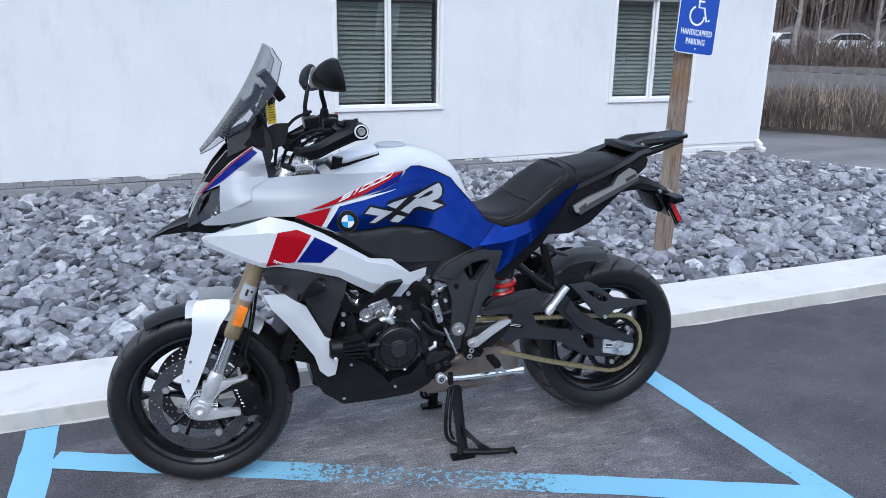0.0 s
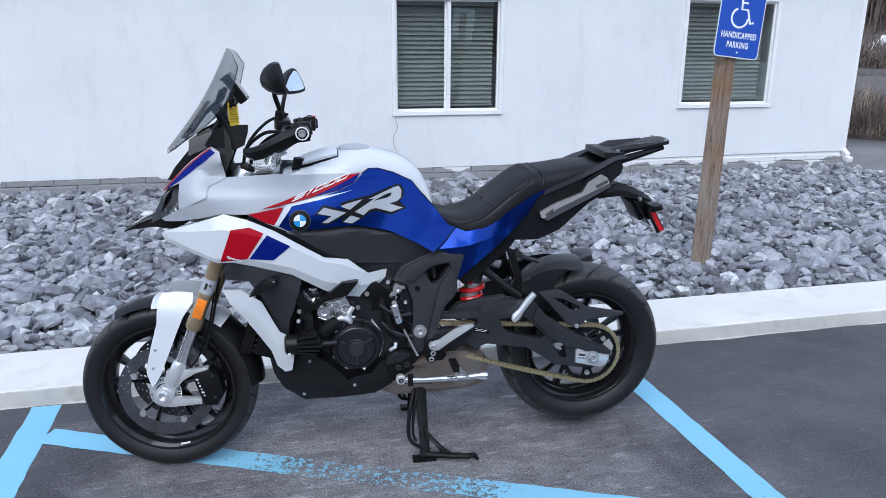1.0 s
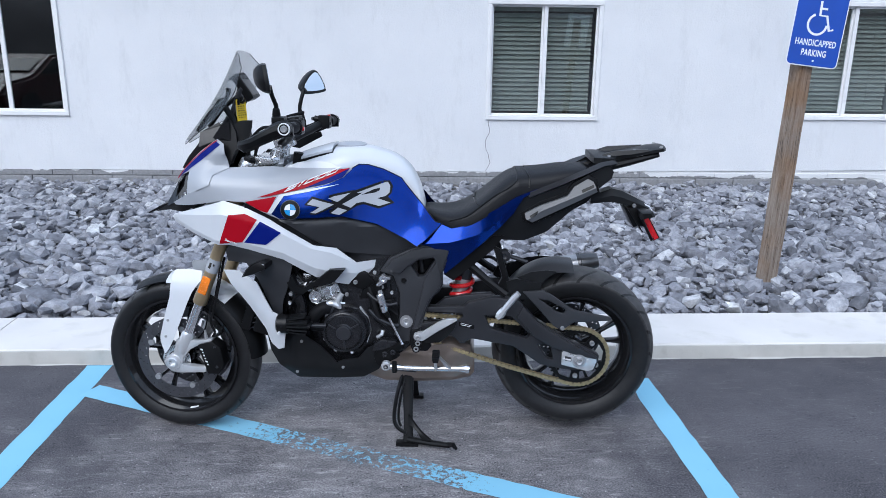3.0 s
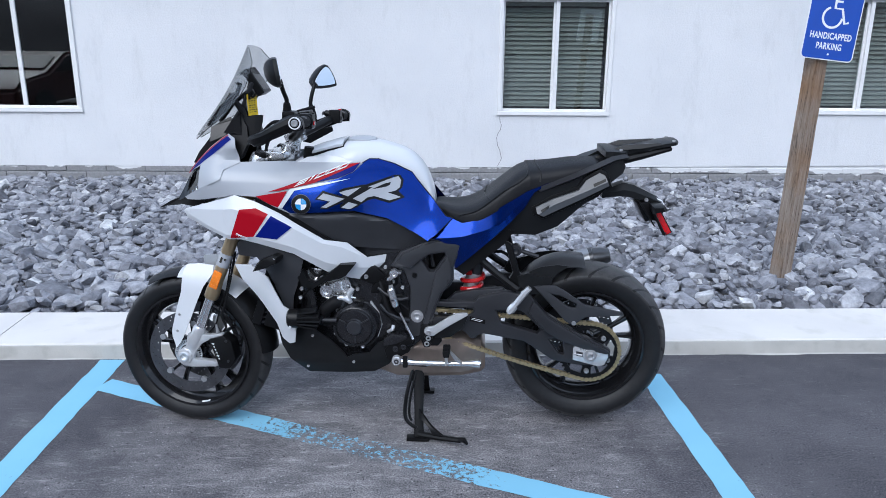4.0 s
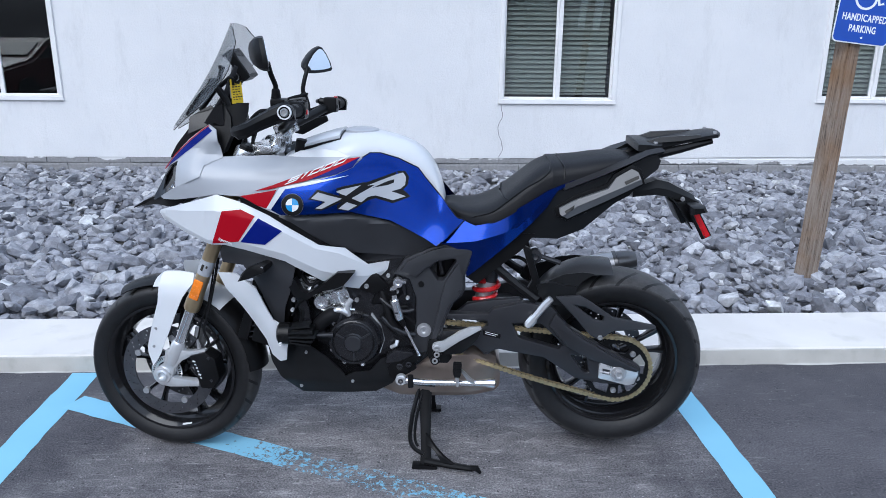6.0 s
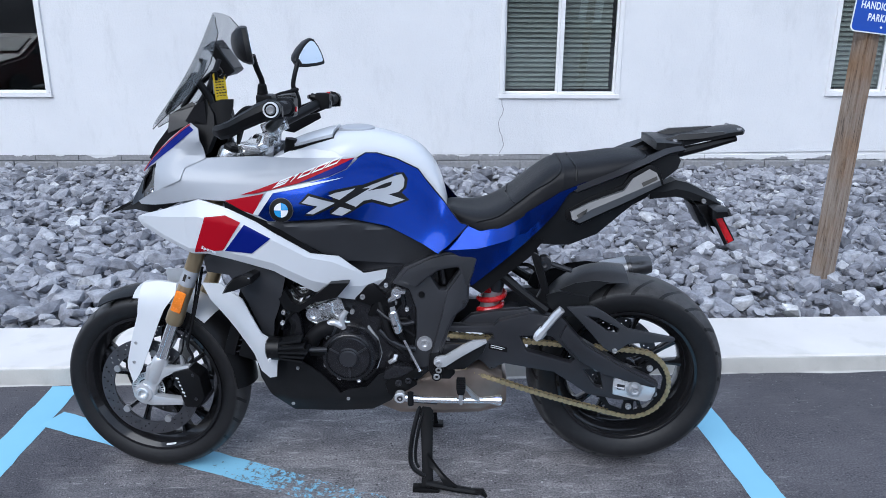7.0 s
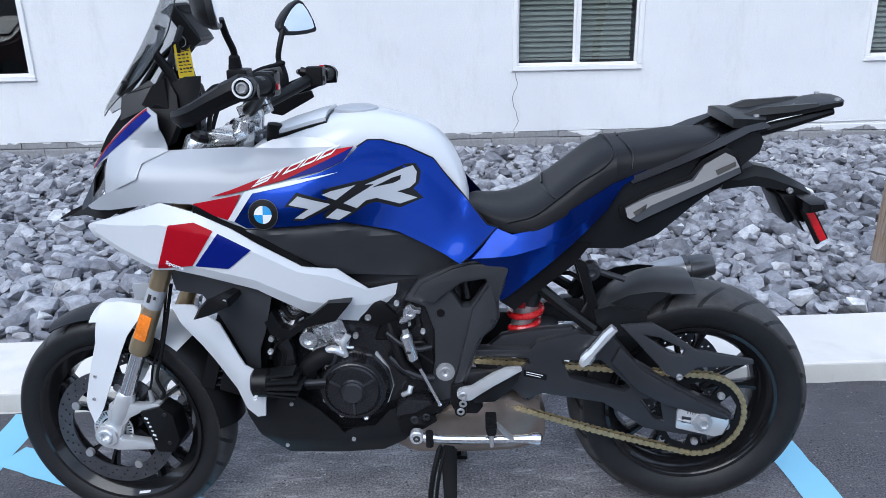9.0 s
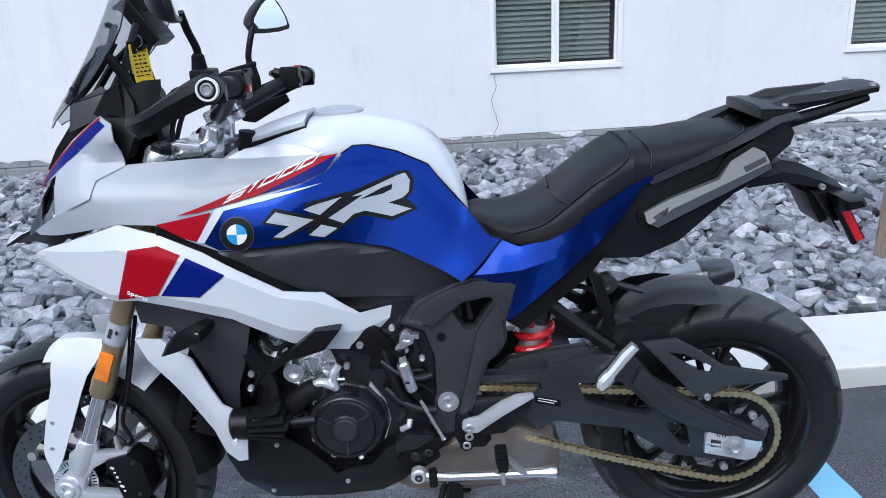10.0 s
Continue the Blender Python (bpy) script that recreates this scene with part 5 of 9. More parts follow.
# front mudguard: white crown with side legs, black lip and tail
def guard(a0, a1, r, half, drop, n=18):
    def f(s, t):
        a = radians(a0 + (a1 - a0) * s)
        x = 2 * t - 1
        rr = r - drop * abs(x) ** 2.6
        return Vector((FW.x + rr * math.cos(a), FW.y + half * x * (1 - 0.10 * s), FW.z + rr * math.sin(a)))
    return sheet(f, n, 14, 0.003)


fit("mudguard_crown", guard(85, 131, 0.321, 0.078, 0.026), B["white"], None, "white front mudguard", True)
fit("mudguard_lip", guard(60, 87, 0.316, 0.066, 0.020), B["grey"], None, "dark grey mudguard lip", True)
fit("mudguard_tail", guard(122, 178, 0.318, 0.074, 0.034), B["black"], None, "black mudguard tail", True)
leg = [(1.494, 0.640), (1.445, 0.645), (1.392, 0.640), (1.392, 0.610), (1.424, 0.565), (1.446, 0.515), (1.474, 0.446), (1.508, 0.368), (1.525, 0.340), (1.538, 0.325), (1.553, 0.368), (1.554, 0.390), (1.534, 0.465), (1.510, 0.545), (1.506, 0.606), (1.502, 0.628)]
legv = tps([(1.49, 0.64, 0.072), (1.39, 0.64, 0.072), (1.40, 0.60, 0.094), (1.50, 0.60, 0.096), (1.47, 0.52, 0.108), (1.52, 0.45, 0.112), (1.535, 0.35, 0.115), (1.50, 0.40, 0.116)])
pair("mudguard_leg", shell(leg, legv, 0.003, 0.018), B["white"], "white mudguard side leg", True)
for p in ((1.520, 0.455), (1.531, 0.392)):
    bolt((p[0], legv(*p) - 0.001, p[1]), 0.005, 0.004, "steel", None, True)

# ---- bodywork ----
SIDE = [(1.39, 0.95, 0.15), (1.30, 1.0, 0.15), (1.24, 1.035, 0.13), (1.1, 1.04, 0.135), (1.0, 1.036, 0.13), (0.85, 1.05, 0.12), (1.37, 0.907, 0.15), (1.2, 0.92, 0.19), (1.03, 0.905, 0.2),
        (1.1, 0.95, 0.185), (0.9, 0.97, 0.165), (0.85, 0.88, 0.17), (0.7, 0.965, 0.095), (0.64, 0.9, 0.108), (0.64, 0.82, 0.142), (0.59, 0.91, 0.088), (0.52, 0.85, 0.112), (0.57, 0.80, 0.150), (1.47, 0.905, 0.100), (0.95, 0.87, 0.19), (0.74, 0.86, 0.14)]
side_smooth = tps([(u, z, v + 0.027 * u) for u, z, v in SIDE])
CREASE = ((1.31, 0.985), (1.10, 0.998), (0.98, 1.008), (0.939, 1.014), (0.856, 1.026), (0.774, 1.004), (0.698, 0.976), (0.60, 0.915))


BEVEL = ((0.58, 0.860), (0.60, 0.888), (0.640, 0.938), (0.679, 0.970), (0.711, 0.995), (0.743, 1.018), (0.787, 1.027), (0.829, 1.038), (0.87, 1.06))


def side_v(u, z):
    """Flank of tank and fairing, with the shoulder crease that runs along it."""
    zc = float(np.interp(u, [p[0] for p in CREASE[::-1]], [p[1] for p in CREASE[::-1]]))
    zb = float(np.interp(u, [p[0] for p in BEVEL], [p[1] for p in BEVEL]))
    low = min(z, zb) if u < 0.85 else z
    v = side_smooth(u, low) - float(np.interp(u, (1.0, 1.12), (0.22, 0.55))) * max(0.0, low - zc) - 0.38 * (z - low)
    return v - float(np.interp(u, (0.95, 1.08, 1.30, 1.42), (0.0, 0.20, 0.22, 0.0))) * max(0.0, zc - z)


UPPER = [(1.317, 0.981), (1.310, 1.011), (1.257, 1.034), (1.10, 1.041), (1.006, 1.038), (0.90, 1.040), (0.835, 1.041), (0.86, 1.0), (0.90, 0.95), (0.94, 0.885), (0.987, 0.878), (1.072, 0.870), (1.139, 0.898), (1.193, 0.926), (1.270, 0.928), (1.345, 0.914), (1.400, 0.905), (1.452, 0.901), (1.462, 0.908), (1.405, 0.942)]
# same white paint as the tank, its shade painted in as grey
pair("side_fairing", shell(UPPER, side_v, 0.004), B["silver"], "white upper side fairing, its shade put into a greyer tone")
BLUE = [(1.101, 0.890), (1.055, 0.954), (0.980, 0.970), (0.905, 0.990), (0.856, 1.010), (0.827, 1.037), (0.806, 1.050), (0.775, 1.048), (0.722, 1.030), (0.660, 0.999), (0.640, 0.973), (0.588, 0.914), (0.565, 0.885), (0.537, 0.850), (0.510, 0.843),
        (0.552, 0.808), (0.598, 0.772), (0.636, 0.795), (0.743, 0.849), (0.859, 0.881), (0.987, 0.876), (1.072, 0.873)]
pair("tank_side_panel", shell(BLUE, side_v, 0.003, 0.016, 0.003, (), [(a, b) for a, b in zip(BEVEL[1:-1], BEVEL[2:-1])]), B["blue"], "metallic blue tank side panel")
for edge in (((0.829, 1.038), (0.806, 1.051), (0.775, 1.049), (0.722, 1.031), (0.660, 1.000), (0.640, 0.974), (0.588, 0.915), (0.565, 0.886), (0.537, 0.852), (0.512, 0.845)), ((0.512, 0.845), (0.552, 0.809), (0.596, 0.774))):
    pair("panel_gap", tube([(u, side_v(u, z) + 0.0025, z) for u, z in edge], 0.0017, 6), B["black"])
BLUE_TOP = [(0.990, 0.975), (0.905, 1.010), (0.835, 1.040), (0.856, 1.012), (0.905, 0.993)]
pair("blue_stripe", shell(BLUE_TOP, side_v, 0.001, 0.02, 0.004), B["flatblue"])
RED = [(1.147, 0.944), (1.088, 0.963), (0.981, 1.002), (0.880, 1.036), (0.834, 1.040), (0.905, 1.010), (0.989, 0.975), (1.104, 0.949)]
pair("red_stripe", shell(RED, side_v, 0.001, 0.02, 0.0045), B["red"], "red stripe with pale marking")
pair("red_patch", shell([(1.190, 0.928), (1.081, 0.948), (1.110, 0.892), (1.139, 0.901)], side_v, 0.001, 0.02, 0.0045), B["red"])
WLINE = [(1.112, 0.892), (1.071, 0.955), (0.972, 0.974), (0.864, 0.990), (0.972, 0.965), (1.055, 0.950), (1.098, 0.889)]
pair("white_stripe", shell(WLINE, side_v, 0.001, 0.02, 0.0055), B["white"])


def on_side(name, outline, mat, off, thick=0.001, label="", step=0.02, holes=()):
    return pair(name, shell(outline, side_v, thick, step, off, holes), mat, label)


# model marking: black ground with pale slanting strokes
on_side("emblem_ground", [(0.985, 0.921), (0.958, 0.950), (0.890, 0.930), (0.903, 0.952), (0.884, 0.958), (0.822, 0.967), (0.815, 0.966), (0.722, 0.993), (0.700, 0.992), (0.688, 0.974), (0.692, 0.950), (0.705, 0.938), (0.682, 0.917), (0.735, 0.899), (0.786, 0.917), (0.806, 0.914), (0.832, 0.900), (0.843, 0.893), (0.868, 0.884), (0.898, 0.890), (0.900, 0.902), (0.882, 0.914), (0.946, 0.888), (0.968, 0.890), (0.940, 0.914)], B["black"], 0.0035, 0.0008, "pale slanting marking edged in black")
for ring in ([(0.976, 0.924), (0.956, 0.942), (0.885, 0.922), (0.945, 0.893), (0.963, 0.895), (0.932, 0.914)], [(0.903, 0.943), (0.883, 0.950), (0.830, 0.959), (0.873, 0.930)], [(0.895, 0.893), (0.871, 0.911), (0.841, 0.900), (0.867, 0.886)]):
    on_side("emblem_stroke", ring, B["silver"], 0.0045)
on_side("emblem_stroke", [(0.857, 0.922), (0.807, 0.948), (0.790, 0.957), (0.811, 0.957), (0.723, 0.985), (0.706, 0.988), (0.697, 0.973), (0.700, 0.951), (0.713, 0.941), (0.741, 0.935), (0.696, 0.918), (0.735, 0.908), (0.787, 0.926), (0.809, 0.923), (0.829, 0.908)], B["silver"], 0.0045,
        holes=[[(0.797, 0.949), (0.752, 0.966), (0.732, 0.970), (0.734, 0.960), (0.750, 0.954)]])
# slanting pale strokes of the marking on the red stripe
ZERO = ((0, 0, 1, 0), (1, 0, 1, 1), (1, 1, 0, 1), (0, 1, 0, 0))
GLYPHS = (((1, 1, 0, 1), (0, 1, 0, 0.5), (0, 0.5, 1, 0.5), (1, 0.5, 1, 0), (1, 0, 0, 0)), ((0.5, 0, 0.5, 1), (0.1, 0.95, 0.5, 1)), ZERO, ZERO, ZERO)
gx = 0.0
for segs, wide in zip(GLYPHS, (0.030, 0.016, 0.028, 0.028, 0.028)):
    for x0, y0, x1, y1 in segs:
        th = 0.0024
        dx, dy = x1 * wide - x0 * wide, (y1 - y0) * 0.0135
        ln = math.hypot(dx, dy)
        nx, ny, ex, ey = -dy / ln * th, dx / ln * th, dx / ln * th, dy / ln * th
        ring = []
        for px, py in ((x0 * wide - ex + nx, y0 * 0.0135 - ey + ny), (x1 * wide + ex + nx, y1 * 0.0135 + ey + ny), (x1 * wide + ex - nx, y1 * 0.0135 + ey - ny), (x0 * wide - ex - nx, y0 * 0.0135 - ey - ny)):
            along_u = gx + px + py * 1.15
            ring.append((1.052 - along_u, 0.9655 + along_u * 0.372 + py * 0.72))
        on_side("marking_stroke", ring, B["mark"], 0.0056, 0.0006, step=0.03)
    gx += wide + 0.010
# round enamel badge
rc = (1.032, 0.905)
badge = pair("badge", shell(circle(*rc, 0.0325, 28), side_v, 0.004, 0.02, 0.007), B["black"], "round black-rimmed badge in blue and white quarters")
for o in badge:
    s = 1 if o is badge[0] else -1
    for k in range(4):
        q = [rc] + [(rc[0] + 0.0195 * math.cos(radians(90 * k + 10 * j)), rc[1] + 0.0195 * math.sin(radians(90 * k + 10 * j))) for j in range(10)]
        sec = shell(q, side_v, 0.001, 0.03, 0.0082)
        fit("badge_quarter", sec if s > 0 else mirrored(sec), B["roundel"] if k % 2 else B["mark"], o)
    rim = shell(circle(*rc, 0.0335, 28), side_v, 0.0015, 0.03, 0.0076, [circle(*rc, 0.0324, 28)])
    fit("badge_rim", rim if s > 0 else mirrored(rim), B["disc"], o)

# lower side wing
def wing_v(u, z):
    base = float(np.interp(u, (0.70, 0.74, 0.85, 0.95, 1.05, 1.2, 1.3, 1.38, 1.45), (0.104, 0.12, 0.172, 0.205, 0.228, 0.234, 0.222, 0.194, 0.155)))
    zl = float(np.interp(u, (0.70, 0.82, 0.90, 0.96, 1.06, 1.20, 1.30, 1.45), (0.690, 0.662, 0.676, 0.695, 0.752, 0.790, 0.792, 0.850)))
    zu = float(np.interp(u, (0.70, 0.82, 0.90, 0.97, 1.05, 1.15, 1.27, 1.45), (0.71, 0.700, 0.745, 0.765, 0.815, 0.860, 0.885, 0.868)))
    return base - 0.40 * max(0, zl - z) - 0.40 * max(0, z - zu)


WING = [(1.465, 0.862), (1.459, 0.868), (1.266, 0.930), (1.188, 0.910), (1.107, 0.870), (1.042, 0.829), (0.961, 0.775), (0.885, 0.759), (0.816, 0.701), (0.739, 0.705), (0.714, 0.688), (0.823, 0.612), (0.885, 0.627), (0.927, 0.652), (0.955, 0.655), (1.063, 0.726), (1.185, 0.763), (1.247, 0.777), (1.291, 0.775), (1.377, 0.806), (1.455, 0.834)]
ZU = ((0.70, 0.71), (0.82, 0.700), (0.90, 0.745), (0.97, 0.765), (1.05, 0.815), (1.15, 0.860), (1.27, 0.885), (1.45, 0.868))
ZL = ((0.70, 0.690), (0.82, 0.662), (0.90, 0.676), (0.96, 0.695), (1.06, 0.752), (1.20, 0.790), (1.30, 0.792), (1.45, 0.850))
WC = [(a, b) for line in (ZU, ZL) for a, b in zip(line, line[1:])]
pair("side_wing", shell(WING, wing_v, 0.004, 0.02, 0, (), WC), B["white"], "white faceted lower fairing wing", angle=9)
pair("red_panel", shell([(1.245, 0.884), (1.188, 0.890), (1.146, 0.870), (1.199, 0.791), (1.284, 0.780)], wing_v, 0.001, 0.016, 0.0022, (), WC), B["red"], "red panel with pale marking")
pair("blue_patch", shell([(1.136, 0.864), (1.065, 0.825), (1.119, 0.782), (1.193, 0.790)], wing_v, 0.001, 0.016, 0.0022, (), WC), B["flatblue"])
lettering("lettering", "Sports", 0.0098, Matrix.Translation((1.240, wing_v(1.240, 0.789) + 0.0075, 0.7890)) @ Matrix(((-1.75, -0.55, 0, 0), (0.10, 0, 1, 0), (0.17, 1, 0, 0), (0, 0, 0, 1))), B["mark"], bike)

# grey knee insert and the black strut in front of it
def insert_v(u, z):
    zr = float(np.interp(u, (0.60, 0.72, 0.86, 0.97, 1.05), (0.80, 0.83, 0.852, 0.845, 0.862)))
    base = float(np.interp(u, (0.57, 0.66, 0.75, 0.9, 1.0, 1.07), (0.125, 0.140, 0.158, 0.192, 0.210, 0.218)))
    return base - (0.60 * max(0, z - zr)) - 0.30 * max(0, zr - z)


pair("knee_panel", shell([(1.076, 0.868), (0.988, 0.869), (0.901, 0.874), (0.859, 0.875), (0.740, 0.843), (0.633, 0.799), (0.592, 0.762), (0.640, 0.730), (0.695, 0.720), (0.895, 0.742), (0.986, 0.808), (1.037, 0.846)], insert_v, 0.004, 0.018, 0.002), B["panel"], "matt dark grey knee panel")
pair("strut_cover", shell([(1.190, 0.926), (1.135, 0.897), (1.072, 0.872), (1.037, 0.848), (0.986, 0.808), (0.895, 0.740), (0.830, 0.705), (0.888, 0.750), (0.962, 0.768), (1.045, 0.822), (1.110, 0.864), (1.190, 0.906)], lambda u, z: float(np.interp(u, (0.83, 0.95, 1.1, 1.2), (0.150, 0.196, 0.212, 0.218))), 0.01, 0.03), B["black"], "black fairing strut")
pair("tank_underside", shell([(0.900, 0.744), (0.700, 0.722), (0.640, 0.735), (0.640, 0.690), (0.720, 0.680), (0.830, 0.680)], lambda u, z: 0.112 + 0.03 * (u - 0.64), 0.02, 0.04), B["frame"])

# fuel tank cover
TANK = [(1.085, 1.026, 1.000, 0.105), (1.04, 1.042, 1.005, 0.120), (0.98, 1.068, 1.0, 0.128), (0.93, 1.088, 1.0, 0.132), (0.87, 1.102, 0.995, 0.134), (0.81, 1.104, 1.0, 0.117), (0.75, 1.093, 0.99, 0.101), (0.69, 1.074, 0.965, 0.089), (0.645, 1.044, 0.93, 0.081), (0.612, 1.00, 0.90, 0.077), (0.590, 0.945, 0.875, 0.080), (0.578, 0.895, 0.86, 0.068)]


def tank_ring(u, zt, zb, w):
    pts = []
    for i in range(-10, 11):
        a = radians(9 * i)
        sv, cv = math.sin(a), math.cos(a)
        pts.append((u, w * math.copysign(abs(sv) ** 0.72, sv), zb + (zt - zb) * abs(cv) ** 0.62))
    return pts


TT = curve_pts([Vector((a, b, c)) for a, b, c, d in TANK], 3)
TD = curve_pts([Vector((d, 0, 0)) for a, b, c, d in TANK], 3)
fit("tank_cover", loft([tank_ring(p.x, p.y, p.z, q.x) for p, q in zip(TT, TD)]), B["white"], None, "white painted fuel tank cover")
# raised white cover and filler in front
cap = loft([[(u, w * k, z - dz * abs(k) ** 3) for k in (-1, -0.9, -0.6, -0.2, 0.2, 0.6, 0.9, 1)] + [(u, w * k, z - 0.03) for k in (1, -1)] for u, w, z, dz in ((1.050, 0.050, 1.064, 0.010), (1.00, 0.078, 1.083, 0.012), (0.935, 0.088, 1.102, 0.012), (0.905, 0.085, 1.109, 0.012))])
fit("tank_lid", cap, B["white"], None, "white raised tank lid")
fit("lid_gap", loft([[(u, w * k, z - dz * abs(k) ** 3 - 0.010) for k in (-1, -0.9, -0.6, -0.2, 0.2, 0.6, 0.9, 1)] + [(u, w * k, z - 0.03) for k in (1, -1)] for u, w, z, dz in ((1.054, 0.054, 1.064, 0.010), (1.00, 0.082, 1.083, 0.012), (0.935, 0.092, 1.102, 0.012), (0.901, 0.089, 1.109, 0.012))]), B["black"])
fil = lathe([(0.002, 0.008), (0.040, 0.008), (0.052, 0.004), (0.056, -0.012), (0.002, -0.012)], 40)
bmesh.ops.rotate(fil, verts=fil.verts, matrix=Matrix.Rotation(radians(90), 3, "X"))
filler = fit("fuel_filler", fil, B["silver"], None, "round silver fuel filler cap", at=(0.845, 0, 1.102))
fit("filler_hinge", box((0.078, 0.03, -0.016), (0.03, 0.03, 0.012), None, 0.004), B["black"], filler)
pair("tank_shoulder", shell([(1.078, 1.030), (1.02, 1.055), (0.95, 1.062), (0.90, 1.056), (0.870, 1.040), (1.006, 1.030)], lambda u, z: 0.147 - 0.55 * (z - 1.035), 0.004, 0.02), B["white"])

# nose: side panels, headlight, beak
nose_smooth = tps([(1.47, 0.92, 0.10), (1.445, 0.98, 0.105), (1.41, 1.03, 0.115), (1.36, 1.08, 0.12), (1.28, 1.13, 0.13), (1.25, 1.03, 0.175), (1.30, 1.0, 0.19), (1.39, 0.95, 0.172), (1.39, 1.0, 0.160), (1.33, 1.05, 0.165), (1.45, 0.90, 0.14)])


def nose_v(u, z):
    """The nose panel runs flush into the side fairing at its rear lower edge."""
    w = min(1.0, max(0.0, (u - 1.30) / 0.11, (z - 1.035) / 0.05))
    return w * nose_smooth(u, z) + (1 - w) * (side_v(u, z) + 0.001)


NOSE = [(1.462, 0.985), (1.415, 1.036), (1.365, 1.084), (1.320, 1.116), (1.298, 1.130), (1.272, 1.116), (1.257, 1.034), (1.309, 1.011), (1.316, 0.981), (1.405, 0.942), (1.404, 0.980), (1.400, 1.019), (1.432, 1.002)]
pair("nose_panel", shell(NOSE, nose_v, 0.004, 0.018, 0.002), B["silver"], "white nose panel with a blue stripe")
pair("nose_stripe", shell([(1.456, 0.986), (1.416, 1.029), (1.365, 1.075), (1.322, 1.108), (1.300, 1.123), (1.285, 1.113), (1.345, 1.066), (1.402, 1.024), (1.432, 1.004)], nose_v, 0.001, 0.02, 0.0035), B["flatblue"])
pair("nose_pinstripe", shell([(1.462, 0.985), (1.418, 1.0335), (1.365, 1.0805), (1.322, 1.1135), (1.298, 1.1285), (1.297, 1.1255), (1.322, 1.1095), (1.365, 1.0765), (1.418, 1.0295), (1.458, 0.984)], nose_v, 0.001, 0.02, 0.0042), B["red"])
pair("headlight", shell([(1.502, 0.885), (1.500, 0.902), (1.466, 0.968), (1.440, 1.002), (1.402, 1.022), (1.398, 0.985), (1.398, 0.935), (1.440, 0.915)], lambda u, z: nose_v(min(u, 1.46), z) - 0.010 - 0.5 * max(0, u - 1.45), 0.03, 0.02), B["lens"], "dark clear headlight")
for i in range(3):
    pair("headlight_chamber", moved(lathe([(0.001, -0.003), (0.006, 0.0), (0.007, 0.002), (0.006, 0.002), (0.001, -0.001)], 16), (1.408 + 0.010 * i, nose_v(1.41, 0.96) - 0.008, 0.952 - 0.012 * i)), B["chrome"])
def front_face(s, t):
    x = 2 * t - 1
    u = float(np.interp(s, (0, 0.35, 0.7, 1), (1.500, 1.468, 1.40, 1.30)))
    z = float(np.interp(s, (0, 0.35, 0.7, 1), (0.885, 0.97, 1.045, 1.105)))
    w = float(np.interp(s, (0, 0.35, 0.7, 1), (0.085, 0.108, 0.112, 0.115)))
    return Vector((u - 0.02 * x * x, w * x, z))
fit("front_cowl", sheet(front_face, 12, 10, 0.004), B["gloss"], None, "black cowl between the headlights")
bk = loft([[(u, w * k, z - h * (1 - k * k)) for k in (-1, -0.5, 0, 0.5, 1)] + [(u, w * k, z - h * (1 - k * k) - th) for k in (1, 0.5, 0, -0.5, -1)] for u, w, z, h, th in ((1.612, 0.006, 0.838, 0.0, 0.004), (1.56, 0.034, 0.868, 0.004, 0.012), (1.50, 0.062, 0.893, 0.01, 0.02), (1.455, 0.095, 0.915, 0.012, 0.03), (1.40, 0.125, 0.910, 0.01, 0.03))])
fit("beak", bk, B["black"], None, "pointed black plastic beak under the headlight")
pair("beak_wing", shell([(1.58, 0.845), (1.52, 0.880), (1.45, 0.905), (1.392, 0.925), (1.370, 0.906), (1.425, 0.872), (1.50, 0.868)], lambda u, z: float(np.interp(u, (1.37, 1.45, 1.58), (0.165, 0.125, 0.02))), 0.004, 0.02), B["black"])

# screen, bracket and display
def screen_f(s, t):
    x = 2 * t - 1
    w = float(np.interp(s, (0, 0.06, 0.3, 0.6, 0.88, 1), (0.020, 0.060, 0.122, 0.138, 0.118, 0.070)))
    u = 1.450 - 0.208 * s - 0.018 * math.sin(s * math.pi)
    z = 1.108 + 0.318 * s
    return Vector((u - 0.085 * (w * x / 0.14) ** 2, w * x, z - 0.012 * abs(x) ** 3))
fit("windscreen", sheet(screen_f, 18, 14, 0.002), B["screen"], None, "smoked clear windscreen")
rim = [screen_f(s, 1) for s in [i / 16 for i in range(17)]]
pair("screen_edge", tube(rim, 0.0013, 6), B["black"])
fit("screen_back", sheet(lambda s, t: screen_f(0.13 + 0.36 * s, 0.32 + 0.36 * t) - Vector((0.012, 0, 0.006)), 8, 8, 0.003), B["black"], None, "black screen carrier")
pair("screen_arm", tube([(1.385, 0.062, 1.150), (1.335, 0.066, 1.215), (1.275, 0.068, 1.262), (1.262, 0.066, 1.300)], 0.008, 8), B["black"])
pair("screen_link", tube([(1.245, 0.055, 1.120), (1.262, 0.060, 1.20), (1.290, 0.064, 1.245)], [0.014, 0.012, 0.010], 10), B["black"])
for q in (screen_f(0.24, 0.86), screen_f(0.62, 0.88)):
    bolt((q.x, q.y, q.z), 0.006, 0.007, "frame")
pair("screen_rail", tube([(1.345, 0.040, 1.10), (1.262, 0.042, 1.22), (1.225, 0.042, 1.30)], 0.010, 8), B["frame"])
rd = Matrix.Rotation(radians(34), 3, "Y")
disp = fit("display", box((0, 0, 0), (0.028, 0.098, 0.098), None, 0.006, 3), B["black"], None, "black tablet-like display")
disp.matrix_basis = Matrix.Translation((1.222, 0, 1.300)) @ rd.to_4x4()
fit("display_glass", box((-0.0145, 0, 0.002), (0.002, 0.086, 0.082)), B["lens"], disp)
